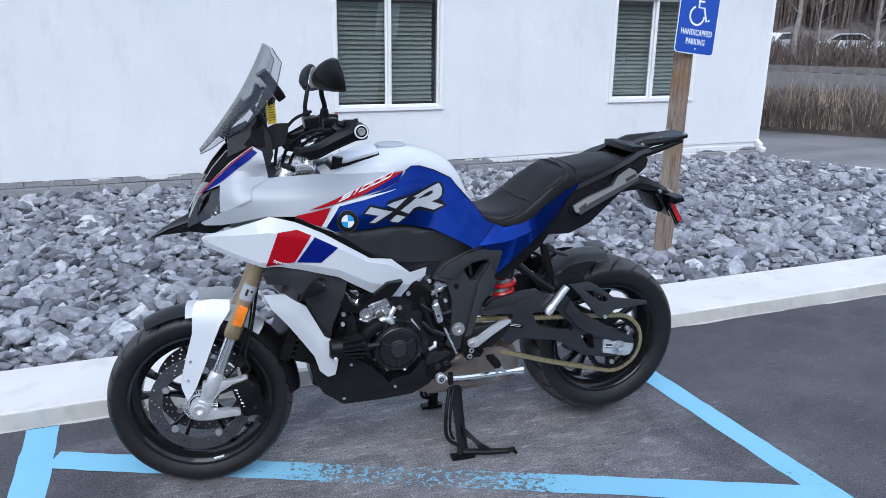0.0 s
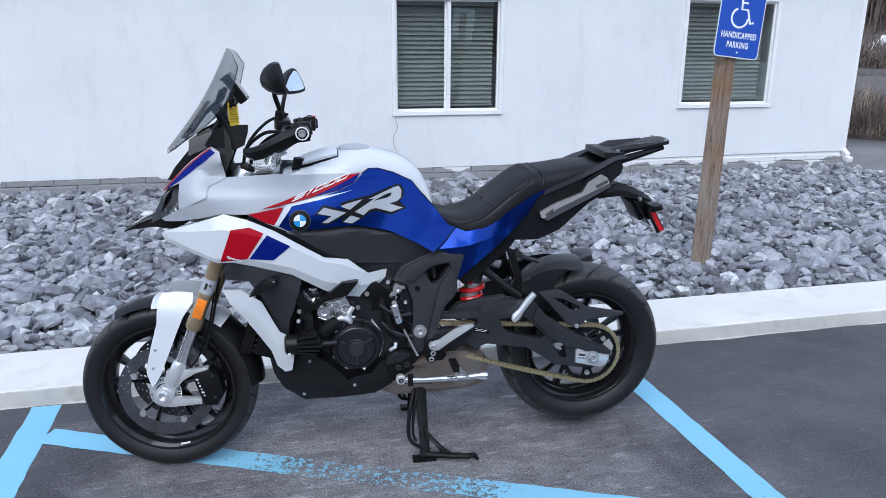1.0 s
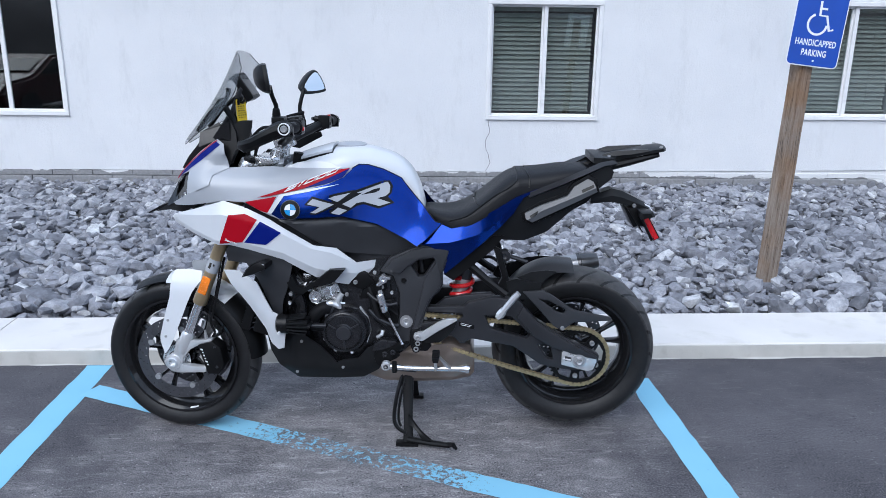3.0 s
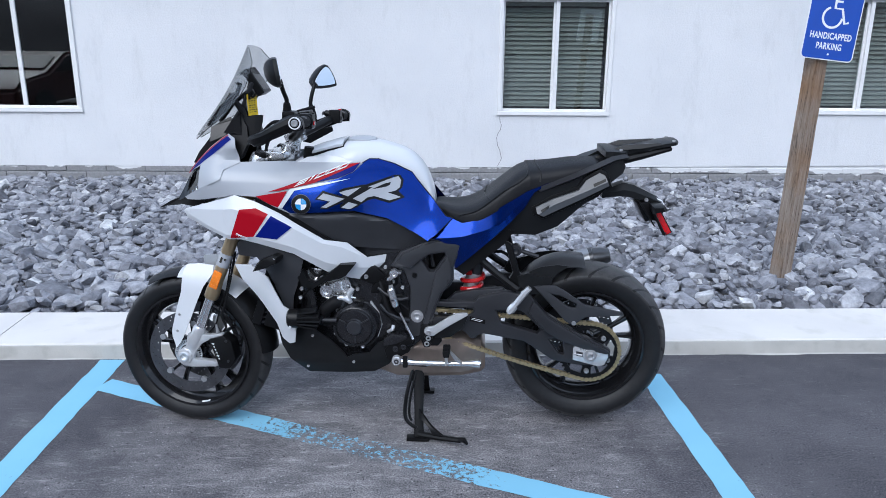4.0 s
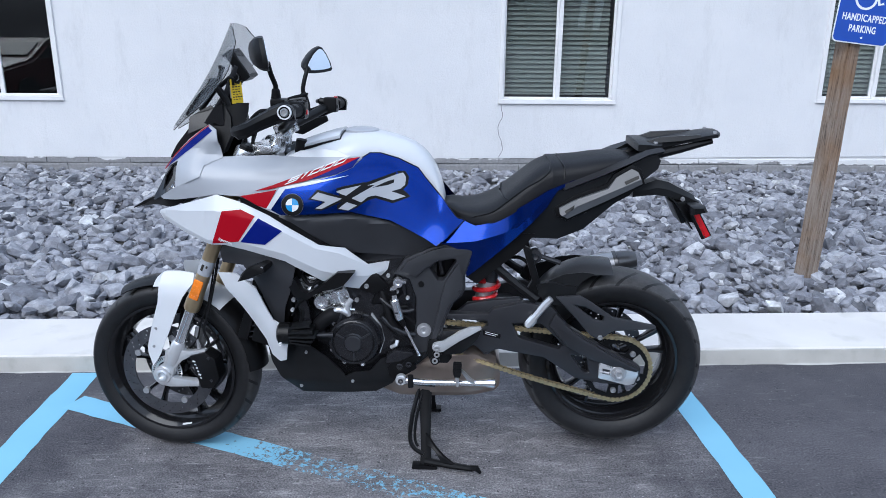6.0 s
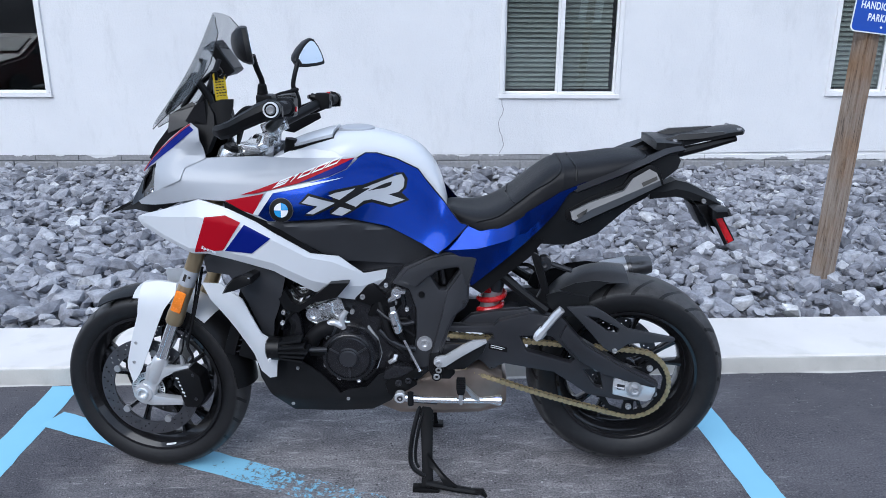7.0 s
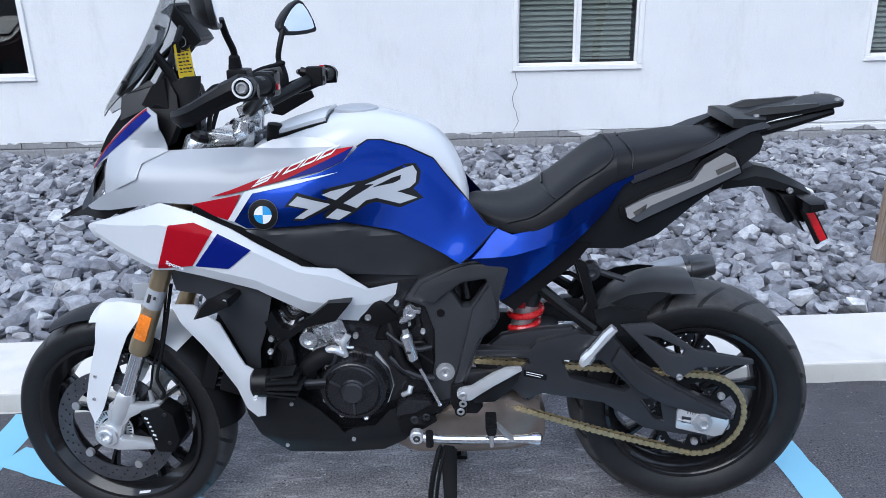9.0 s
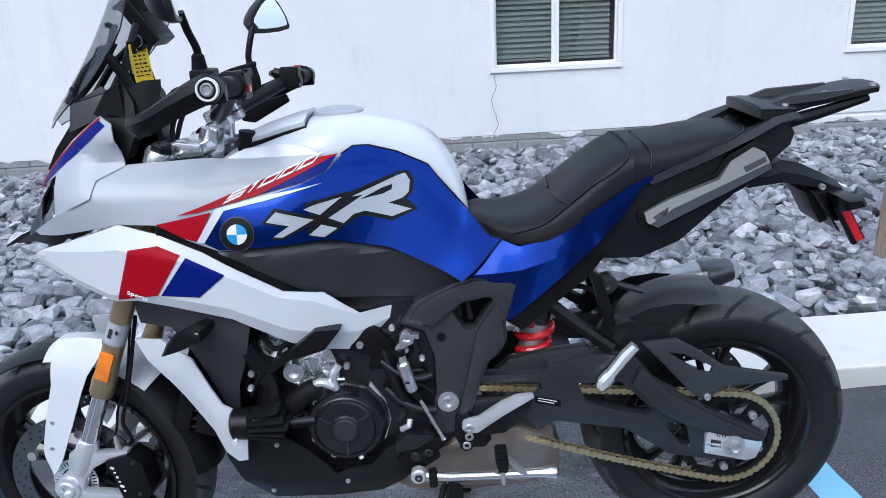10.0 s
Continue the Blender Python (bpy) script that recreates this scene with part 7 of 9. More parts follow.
# side stand, folded up
st = fit("side_stand", tube([(0.716, 0.176, 0.313), (0.690, 0.177, 0.310), (0.640, 0.178, 0.306), (0.560, 0.178, 0.306), (0.470, 0.178, 0.307), (0.438, 0.178, 0.308), (0.420, 0.178, 0.308), (0.406, 0.178, 0.307), (0.402, 0.178, 0.306)], [0.012, 0.0125, 0.0105, 0.0105, 0.0105, 0.012, 0.0165, 0.0165, 0.010], 16), B["chrome"], None, "folded polished side stand")
fit("stand_eye", moved(lathe([(0.005, 0.010), (0.015, 0.010), (0.018, 0.006), (0.018, -0.012), (0.005, -0.012)], 24), (0.712, 0.180, 0.314)), B["alu"], st)
bolt((0.712, 0.186, 0.314), 0.009, 0.008, "frame", st)
fit("stand_tongue", loft([[(u, 0.190, z), (u, 0.176, z + 0.002), (u, 0.170, z - h), (u, 0.186, z - h)] for u, z, h in ((0.515, 0.356, 0.008), (0.500, 0.342, 0.016), (0.484, 0.325, 0.018), (0.470, 0.313, 0.010))]), B["steel"], st)
fit("stand_stop", tube([(0.680, 0.190, 0.335), (0.679, 0.192, 0.295)], 0.0095, 12), B["rubber"], st)
fit("stand_bracket", plate([(0.760, 0.345), (0.735, 0.378), (0.690, 0.385), (0.660, 0.345), (0.690, 0.325), (0.735, 0.300), (0.752, 0.315)], 0.140, 0.160, 0.006), B["black"], None, "black stand bracket")
for p in ((0.718, 0.352), (0.688, 0.360)):
    bolt((p[0], 0.158, p[1]), 0.010, 0.008, "frame")
fit("stand_spring", tube([(0.72, 0.168, 0.30), (0.60, 0.168, 0.292)], 0.007, 8), B["frame"])
# collector box and right-hand silencer
fit("exhaust_box", loft([[(u, s * w, z) for s, z in ((1, z0 + 0.02), (1, z1 - 0.02), (0.8, z1), (-0.8, z1), (-1, z1 - 0.02), (-1, z0 + 0.02), (-0.85, z0), (0.85, z0))] for u, w, z0, z1 in ((0.80, 0.07, 0.228, 0.30), (0.72, 0.115, 0.218, 0.34), (0.58, 0.120, 0.220, 0.39), (0.47, 0.115, 0.224, 0.40), (0.40, 0.10, 0.236, 0.36), (0.385, 0.09, 0.25, 0.33))]), B["exhaust"], None, "heat-tinted steel exhaust collector")
sil = curve_pts([(0.42, -0.13, 0.31), (0.33, -0.19, 0.38), (0.19, -0.235, 0.49), (0.06, -0.25, 0.565), (-0.045, -0.255, 0.592)], 5)
fit("silencer", tube(sil, [0.026 + 0.018 * min(1, i / 12) for i in range(len(sil))], 20), B["steel"], None, "steel silencer beside the rear wheel")
tip = fit("silencer_tip", tube([sil[-1] + Vector((0.008, 0, -0.002)), sil[-1] + Vector((-0.004, 0, 0.001)), sil[-1] + Vector((-0.006, 0, 0.001)), sil[-1] + Vector((-0.035, -0.001, 0.008)), sil[-1] + Vector((-0.072, -0.003, 0.014))], [0.045, 0.045, 0.041, 0.038, 0.030], 24), B["darksteel"], None, "dark brushed steel silencer end cap")
fit("tip_mouth", tube([sil[-1] + Vector((-0.0715, -0.003, 0.0139)), sil[-1] + Vector((-0.0735, -0.003, 0.0142))], 0.022, 20), B["black"], tip)
# centre stand
cs = bmesh.new()
for s in (1, -1):
    legrows = [[cs.verts.new((u + a * w, s * (v + b2 * 0.008), z)) for a, b2 in ((-1, -1), (-1, 0.6), (-0.6, 1), (0.6, 1), (1, 0.6), (1, -1))] for u, v, z, w in ((0.634, 0.100, 0.285, 0.021), (0.634, 0.122, 0.205, 0.020), (0.631, 0.160, 0.110, 0.017), (0.629, 0.182, 0.050, 0.017), (0.628, 0.195, 0.012, 0.020))]
    for ra, rb in zip(legrows, legrows[1:]):
        for q in range(6):
            cs.faces.new((ra[q], ra[(q + 1) % 6], rb[(q + 1) % 6], rb[q]))
    cs.faces.new(legrows[0]); cs.faces.new(legrows[-1][::-1])
    add_box(cs, (0.632, s * 0.197, 0.008), (0.085, 0.035, 0.013), None, 0.004)
    loop = curve_pts([(0.655, s * 0.110, 0.250), (0.676, s * 0.140, 0.170), (0.684, s * 0.160, 0.095), (0.672, s * 0.175, 0.062), (0.636, s * 0.190, 0.045)], 5)
    add_tube(cs, loop, 0.0075, 8)
    add_tube(cs, [q * 1.0 + Vector((-0.016, 0, 0.004)) for q in loop[:16]], 0.005, 8)
add_tube(cs, [(0.640, -0.12, 0.205), (0.640, 0.12, 0.205)], 0.012, 8)
gus = bmesh.ops.create_grid(cs, x_segments=8, y_segments=1, size=1)["verts"]
for v in gus:
    t, e = (v.co.x + 1) / 2, v.co.y > 0
    a2, b2 = Vector((0.626, 0.172, 0.118)).lerp(Vector((0.535, 0.228, 0.040)), t), Vector((0.624, 0.182, 0.082)).lerp(Vector((0.572, 0.212, 0.036)), t)
    v.co = a2 + Vector((0, 0, -0.012 * math.sin(t * math.pi))) if e else b2 + Vector((0, 0, 0.012 * math.sin(t * math.pi)))
fs = list({f for v in gus for f in v.link_faces})
ext = bmesh.ops.extrude_face_region(cs, geom=fs)
bmesh.ops.translate(cs, verts=[g for g in ext["geom"] if isinstance(g, bmesh.types.BMVert)], vec=(0.004, 0.010, 0))
add_tube(cs, [(0.630, 0.196, 0.024), (0.540, 0.224, 0.026), (0.470, 0.246, 0.030)], [0.012, 0.012, 0.010], 10)
add_tube(cs, [(0.478, 0.244, 0.032), (0.460, 0.250, 0.036), (0.446, 0.254, 0.020)], [0.010, 0.011, 0.005], 8)
for v in cs.verts:
    v.co.z = max(v.co.z, 0.0015)
bmesh.ops.recalc_face_normals(cs, faces=cs.faces)
fit("centre_stand", cs, B["black"], None, "black tubular centre stand")

# ---- swingarm, chain, shock ----
SW = [(0.640, 0.505), (0.600, 0.530), (0.430, 0.530), (0.415, 0.548), (0.345, 0.566), (0.320, 0.572), (0.228, 0.562), (0.172, 0.494), (0.100, 0.448), (0.030, 0.408), (-0.050, 0.368), (-0.076, 0.350), (-0.074, 0.325), (-0.060, 0.288), (0.048, 0.292), (0.140, 0.310), (0.190, 0.345), (0.246, 0.382), (0.316, 0.394), (0.396, 0.408), (0.434, 0.394), (0.450, 0.398), (0.470, 0.418), (0.640, 0.418)]
H1 = [(0.352, 0.500), (0.256, 0.500), (0.183, 0.427), (0.196, 0.412), (0.330, 0.450)]
H2 = [(0.155, 0.391), (0.108, 0.397), (0.094, 0.330), (0.116, 0.336)]
H3 = [(0.585, 0.512), (0.435, 0.506), (0.430, 0.490), (0.470, 0.470), (0.585, 0.470)]
arm = fit("swingarm", plate(SW, 0.098, 0.132, 0.009, [H1, H2, H3], 2), B["frame"], None, "satin black cast swingarm")
fit("swingarm_far", mirrored(plate(SW, 0.098, 0.130, 0.006, [H1])), B["frame"], None, "satin black far swingarm leg")
fit("swingarm_ridge", plate([(0.215, 0.545), (0.160, 0.482), (0.095, 0.440), (0.030, 0.402), (-0.070, 0.350), (-0.060, 0.340), (0.030, 0.362), (0.100, 0.385), (0.170, 0.425), (0.235, 0.500)], 0.128, 0.146, 0.008), B["frame"], arm)
fit("swingarm_bridge", box((0.40, 0.0, 0.48), (0.12, 0.20, 0.09), None, 0.02), B["frame"])
fit("swingarm_label", plate([(0.446, 0.476), (0.389, 0.462), (0.389, 0.446), (0.446, 0.458)], 0.132, 0.1335, 0.0004), B["black"], arm, "small black type label")
for k in range(2):
    fit("label_bar", plate([(0.440, 0.471 - 0.006 * k), (0.398 + 0.006 * k, 0.4607 - 0.0045 * k), (0.398 + 0.006 * k, 0.4590 - 0.0045 * k), (0.440, 0.4692 - 0.006 * k)], 0.1335, 0.1342, 0), B["mark"], arm)
fit("swingarm_lug", plate([(0.470, 0.425), (0.395, 0.420), (0.425, 0.386), (0.442, 0.384)], 0.105, 0.125, 0.005), B["frame"], arm)
bolt((0.434, 0.124, 0.396), 0.007, 0.006, "frame", arm)
adj = fit("chain_adjuster", plate([(0.064, 0.362), (0.056, 0.376), (-0.064, 0.352), (-0.066, 0.330), (-0.054, 0.298), (-0.034, 0.292), (0.064, 0.316)], 0.128, 0.142, 0.003), B["alu"], None, "bare aluminium chain adjuster plate")
fit("adjuster_slot", plate([(0.052, 0.352), (0.028, 0.347), (0.028, 0.330), (0.052, 0.334)], 0.141, 0.1435, 0.001), B["frame"], adj)
for i in range(4):
    fit("adjuster_mark", box((0.038 - 0.006 * i, 0.1425, 0.362 - 0.001 * i), (0.0018, 0.001, 0.008)), B["ink"], adj)
fit("adjuster_screw", tube([(0.060, 0.138, 0.342), (0.030, 0.142, 0.336)], 0.005, 8), B["steel"], adj)
fit("axle_nut", moved(lathe([(0.007, 0.156), (0.011, 0.160), (0.014, 0.160), (0.016, 0.144), (0.024, 0.144), (0.025, 0.140), (0.007, 0.140)], 6), (0, 0, 0.336)), B["steel"], None, "steel rear axle nut")
fit("axle_washer", moved(lathe([(0.007, 0.146), (0.024, 0.146), (0.025, 0.140), (0.007, 0.140)], 28), (0, 0, 0.336)), B["steel"])
fit("axle", tube([(0, 0.15, 0.333), (0, -0.16, 0.333)], 0.0125, 16), B["steel"])
# sprocket and chain
SPR, SPF = Vector((0.0, 0.106, 0.336)), Vector((0.598, 0.106, 0.452))
RS, RF = 0.112, 0.040
teeth = []
for i in range(45):
    for r, d in ((RS - 0.004, -0.30), (RS + 0.0035, -0.12), (RS + 0.0035, 0.12), (RS - 0.004, 0.30)):
        a = math.tau * (i + d) / 45
        teeth.append((SPR.x + r * math.cos(a), SPR.z + r * math.sin(a)))
spr_holes = []
for i in range(5):
    a = math.tau * i / 5 + 0.4
    spr_holes.append([(SPR.x + r * math.cos(a + d), SPR.z + r * math.sin(a + d)) for r, d in ((0.062, -0.38), (0.092, -0.42), (0.097, 0), (0.092, 0.42), (0.062, 0.38), (0.058, 0))])
sprocket = fit("rear_sprocket", plate(teeth, 0.103, 0.110, 0, [circle(SPR.x, SPR.z, 0.028, 24), *spr_holes]), B["black"], None, "black rear sprocket")
for i in range(5):
    a = math.tau * i / 5 + 1.03
    bolt((SPR.x + 0.075 * math.cos(a), 0.111, SPR.z + 0.075 * math.sin(a)), 0.0095, 0.010, "steel", sprocket)
# closed chain line: over the rear sprocket, along the top run, round the front one and back with a little slack
line = []
dv = SPF - SPR
base = math.atan2(dv.z, dv.x)
tilt = math.acos((RS - RF) / dv.length)
for k in range(61):
    a = base + tilt + (math.tau - 2 * tilt) * k / 60
    line.append(SPR + Vector((RS * math.cos(a), 0, RS * math.sin(a))))
a_end = base - tilt
p0, p1 = SPR + Vector((RS * math.cos(a_end), 0, RS * math.sin(a_end))), SPF + Vector((RF * math.cos(a_end), 0, RF * math.sin(a_end)))
for k in range(1, 40):
    t = k / 40
    line.append(p0.lerp(p1, t) + Vector((0, 0, -0.012 * math.sin(math.pi * t))))
for k in range(21):
    a = a_end + 2 * tilt * k / 20
    line.append(SPF + Vector((RF * math.cos(a), 0, RF * math.sin(a))))
q0, q1 = SPF + Vector((RF * math.cos(base + tilt), 0, RF * math.sin(base + tilt))), SPR + Vector((RS * math.cos(base + tilt), 0, RS * math.sin(base + tilt)))
for k in range(1, 40):
    line.append(q0.lerp(q1, k / 40))
cum = [0.0]
for a, b in zip(line, line[1:] + line[:1]):
    cum.append(cum[-1] + (b - a).length)
N_LINK = 2 * round(cum[-1] / 0.015875 / 2)


def along(s):
    s = s % cum[-1]
    i = max(0, np.searchsorted(cum, s) - 1)
    a, b = line[i], line[(i + 1) % len(line)]
    return a.lerp(b, (s - cum[i]) / max(1e-9, cum[i + 1] - cum[i]))


def eight(w, waist, n=8):
    out = []
    for i in range(n + 1):
        a = radians(-115 + 230 * i / n)
        out.append((0.0079 + w * math.cos(a), w * math.sin(a)))
    out.append((0, waist))
    for i in range(n + 1):
        a = radians(65 + 230 * i / n)
        out.append((-0.0079 + w * math.cos(a), w * math.sin(a)))
    out.append((0, -waist))
    return out


drive = fit("drive_chain", tube([p + Vector((0, 0, 0)) for p in line] + [line[0]], 0.0045, 8, False), B["frame"], None, "gold-plated drive chain")
meshes_link = []
for lv in (0.0085, 0.0062):
    bm = plate(eight(0.0078, 0.0052), lv - 0.002, lv, 0)
    me = bpy.data.meshes.new("link"); bm2 = mirrored(bm); bm2.to_mesh(me); bm.from_mesh(me); bm2.free()
    pins = bmesh.new()
    for x in (-0.0079, 0.0079):
        add_tube(pins, [(x, -0.0098, 0), (x, 0.0098, 0)], 0.0026, 8)
    pins.to_mesh(me); bm.from_mesh(me); pins.free()
    bm.to_mesh(me); bm.free()
    me.materials.append(B["chain"])
    meshes_link.append(me)
for i in range(N_LINK):
    s = cum[-1] * i / N_LINK
    a, b = along(s), along(s + cum[-1] / N_LINK)
    ob = new("link", meshes_link[i % 2])
    ob.parent = drive
    d = b - a
    ob.matrix_basis = Matrix.Translation((a + b) / 2) @ Matrix.Rotation(-math.atan2(d.z, d.x), 4, "Y")
fit("front_sprocket", moved(lathe([(0.005, 0.098), (RF, 0.098), (RF, 0.112), (0.005, 0.112)], 24), (SPF.x, 0, SPF.z)), B["steel"])
fit("chain_slider", plate([(0.60, 0.474), (0.42, 0.466), (0.42, 0.458), (0.60, 0.466)], 0.095, 0.118, 0.003), B["black"])
# chain guard and hugger
guard_o = [(0.218, 0.598), (0.142, 0.604), (0.100, 0.580), (0.033, 0.533), (-0.108, 0.506), (-0.110, 0.494), (-0.02, 0.486), (0.028, 0.484), (0.055, 0.462), (0.072, 0.452), (0.100, 0.468), (0.178, 0.556)]
fit("chain_guard", plate(guard_o, 0.128, 0.142, 0.005, [[(0.157, 0.572), (0.123, 0.566), (0.059, 0.533), (0.063, 0.518), (0.092, 0.524)]]), B["panel"], None, "dark grey chain guard")
bolt((0.068, 0.142, 0.462), 0.008, 0.007, "steel")
def hug(s, t):
    a = radians(40 + 46 * s)
    x = 2 * t - 1
    r = 0.350 - 0.03 * abs(x) ** 2.5 + 0.02 * math.sin(s * 3.1)
    return Vector((RW.x + r * math.cos(a) * 1.02, 0.105 * x * (1.0 - 0.25 * s), RW.z + r * math.sin(a)))
fit("hugger", sheet(hug, 20, 14, 0.003), B["panel"], None, "dark grey rear wheel hugger")
pair("hugger_side", shell([(0.278, 0.628), (0.240, 0.640), (0.190, 0.628), (0.150, 0.625), (0.150, 0.585), (0.160, 0.563), (0.238, 0.560), (0.270, 0.595)], lambda u, z: 0.118, 0.02, 0.03), B["grey"])
pair("hugger_side", shell([(0.270, 0.600), (0.245, 0.636), (0.190, 0.660), (0.130, 0.668), (0.090, 0.664), (0.130, 0.636), (0.160, 0.600), (0.165, 0.565)], lambda u, z: 0.104 - 0.1 * max(0, z - 0.6), 0.004, 0.02), B["grey"])
# shock absorber
coil = []
for i in range(121):
    t = i / 120
    a = t * math.tau * 2.1 + 0.6
    coil.append((0.446 - 0.016 * t + 0.038 * math.cos(a), 0.045 + 0.038 * math.sin(a), 0.560 + 0.066 * t))
fit("shock_spring", tube(coil, 0.0085, 10), B["spring"], None, "red coil spring")
fit("shock_body", tube([(0.46, 0.045, 0.49), (0.445, 0.045, 0.56), (0.43, 0.045, 0.62), (0.405, 0.045, 0.72)], 0.027, 18), B["frame"], None, "steel shock absorber body")
pair("tail_underside", shell([(0.506, 0.652), (0.400, 0.742), (0.330, 0.800), (0.290, 0.800), (0.330, 0.745), (0.397, 0.690), (0.470, 0.628)], lambda u, z: 0.115, 0.05, 0.03), B["black"], "black tail underside")
fit("shock_sleeve", tube([(0.448, 0.045, 0.548), (0.432, 0.045, 0.618)], 0.0285, 20), B["steel"], None, "bright steel shock sleeve")
fit("swingarm_shoulder", plate([(0.540, 0.52), (0.500, 0.556), (0.44, 0.568), (0.33, 0.580), (0.30, 0.555), (0.32, 0.52)], 0.080, 0.108, 0.008), B["frame"], None, "satin black swingarm shoulder")
# rear subframe struts and passenger peg
pair("subframe_strut", tube([(0.425, 0.085, 0.690), (0.350, 0.100, 0.630), (0.275, 0.118, 0.578)], [0.016, 0.014, 0.016], 8), B["black"])
pair("subframe_strut", plate([(0.330, 0.760), (0.300, 0.745), (0.268, 0.640), (0.258, 0.590), (0.300, 0.575), (0.318, 0.590), (0.292, 0.640)], 0.085, 0.112, 0.006), B["black"], "black passenger peg hanger")
fit("strut_bush", moved(lathe([(0.004, 0.012), (0.010, 0.015), (0.013, 0.011), (0.022, 0.010), (0.024, -0.01), (0.004, -0.01)], 22), (0.285, 0.085, 0.718)), B["frame"])
fit("strut_rod", tube([(0.285, 0.07, 0.718), (0.20, 0.07, 0.690)], 0.008, 8), B["frame"])
fit("rear_hose", tube(curve_pts([(0.36, 0.05, 0.70), (0.33, 0.07, 0.705), (0.30, 0.075, 0.680), (0.29, 0.07, 0.62)], 6), 0.006, 8), B["rubber"])
pair("passenger_peg", loft([[(u + dx, 0.150 + dv, z + dz) for dx, dv, dz in ((-0.007 * k, -0.012, -0.006 * k), (0.007 * k, -0.012, 0.006 * k), (0.010 * k, 0.006, 0.007 * k), (0.004 * k, 0.014, 0.003 * k), (-0.004 * k, 0.014, -0.004 * k), (-0.010 * k, 0.006, -0.008 * k))] for u, z, k in ((0.308, 0.500, 0.7), (0.300, 0.510, 1.25), (0.288, 0.526, 1.2), (0.284, 0.532, 0.85), (0.250, 0.578, 0.95), (0.233, 0.597, 0.8))]), B["alu"], "folded bright passenger peg", angle=20)

# ---- seat and tail ----
SEAT = [(0.590, 0.880, 0.868, 0.055), (0.560, 0.886, 0.852, 0.085), (0.52, 0.880, 0.838, 0.115), (0.47, 0.883, 0.832, 0.140), (0.42, 0.903, 0.842, 0.150), (0.37, 0.940, 0.868, 0.150), (0.32, 0.982, 0.900, 0.145), (0.28, 1.012, 0.925, 0.138), (0.245, 1.026, 0.945, 0.134)]
PILL = [(0.250, 1.027, 0.945, 0.130), (0.22, 1.028, 0.948, 0.126), (0.16, 1.034, 0.955, 0.122), (0.09, 1.044, 0.975, 0.114), (0.03, 1.046, 1.000, 0.100), (0.0, 1.043, 1.018, 0.086), (-0.022, 1.030, 1.022, 0.060)]


def seat_ring(u, zt, zb, w, dish=0.0):
    pts = []
    for i in range(-9, 10):
        a = radians(10 * i)
        sv, cv = math.sin(a), math.cos(a)
        pts.append((u, w * math.copysign(abs(sv) ** 0.8, sv), zb + (zt - zb) * abs(cv) ** 0.45 - dish * math.cos(a) ** 8))
    return pts


def seat_mesh(rows, dish):
    a = curve_pts([Vector(r[:3]) for r in rows], 3)
    b = curve_pts([Vector((r[3], 0, 0)) for r in rows], 3)
    return loft([seat_ring(p.x, p.y, p.z, q.x, dish) for p, q in zip(a, b)])


saddle = fit("rider_seat", seat_mesh(SEAT, 0.006), B["seat"], None, "black stitched vinyl rider seat")
pill = fit("passenger_seat", seat_mesh(PILL, 0.0), B["seat"], None, "black stitched vinyl passenger seat")
def seam_on(rows, pts, parent, name="seam", r=0.0026):
    a = curve_pts([Vector(q[:3]) for q in rows], 6)
    b = curve_pts([Vector((q[3], 0, 0)) for q in rows], 6)
    for s in (1, -1):
        out = []
        for u, deg in pts:
            k = min(range(len(a)), key=lambda i: abs(a[i].x - u))
            p, w = a[k], b[k].x
            sv, cv = math.sin(radians(deg)), math.cos(radians(deg))
            out.append(Vector((u, s * (w * abs(sv) ** 0.8 + 0.0008), p.z + (p.y - p.z) * abs(cv) ** 0.45 + 0.0006)))
        fit(name, tube(curve_pts(out, 4), r, 6), B["grey"], parent)
seam_on(SEAT, [(0.25, 40), (0.258, 62), (0.285, 70), (0.33, 66), (0.38, 66), (0.43, 72), (0.49, 80)], saddle)
seam_on(SEAT, [(0.40, 2), (0.395, 30), (0.385, 52), (0.375, 64)], saddle)
seam_on(PILL, [(0.222, 2), (0.215, 35), (0.208, 62), (0.210, 84)], pill)
seam_on(PILL, [(0.005, 40), (0.015, 62), (0.05, 74), (0.10, 82), (0.13, 88)], pill)
TAILBLUE = [(0.512, 0.842), (0.480, 0.830), (0.418, 0.844), (0.346, 0.890), (0.255, 0.946), (0.178, 0.975), (0.186, 0.966), (0.230, 0.942), (0.262, 0.885), (0.300, 0.845), (0.355, 0.790), (0.430, 0.720), (0.500, 0.654), (0.506, 0.665), (0.500, 0.735), (0.560, 0.768), (0.594, 0.774), (0.552, 0.806)]
TAILC = ((0.18, 0.962), (0.21, 0.955), (0.275, 0.905), (0.325, 0.852), (0.387, 0.812), (0.480, 0.784), (0.60, 0.772))
def tail_v(u, z):
    zc = float(np.interp(u, [p[0] for p in TAILC], [p[1] for p in TAILC]))
    return float(np.interp(u, (0.18, 0.3, 0.45, 0.53, 0.60), (0.126, 0.152, 0.164, 0.160, 0.150))) - 0.34 * max(0, zc - z) - float(np.interp(u, (0.18, 0.33, 0.42, 0.50), (0.05, 0.10, 0.34, 0.42))) * max(0, z - zc)
pair("tail_fairing", shell(TAILBLUE, tail_v, 0.004, 0.018, 0.0, (), [(a, b) for a, b in zip(TAILC, TAILC[1:])]), B["blue"], "metallic blue tail side fairing")
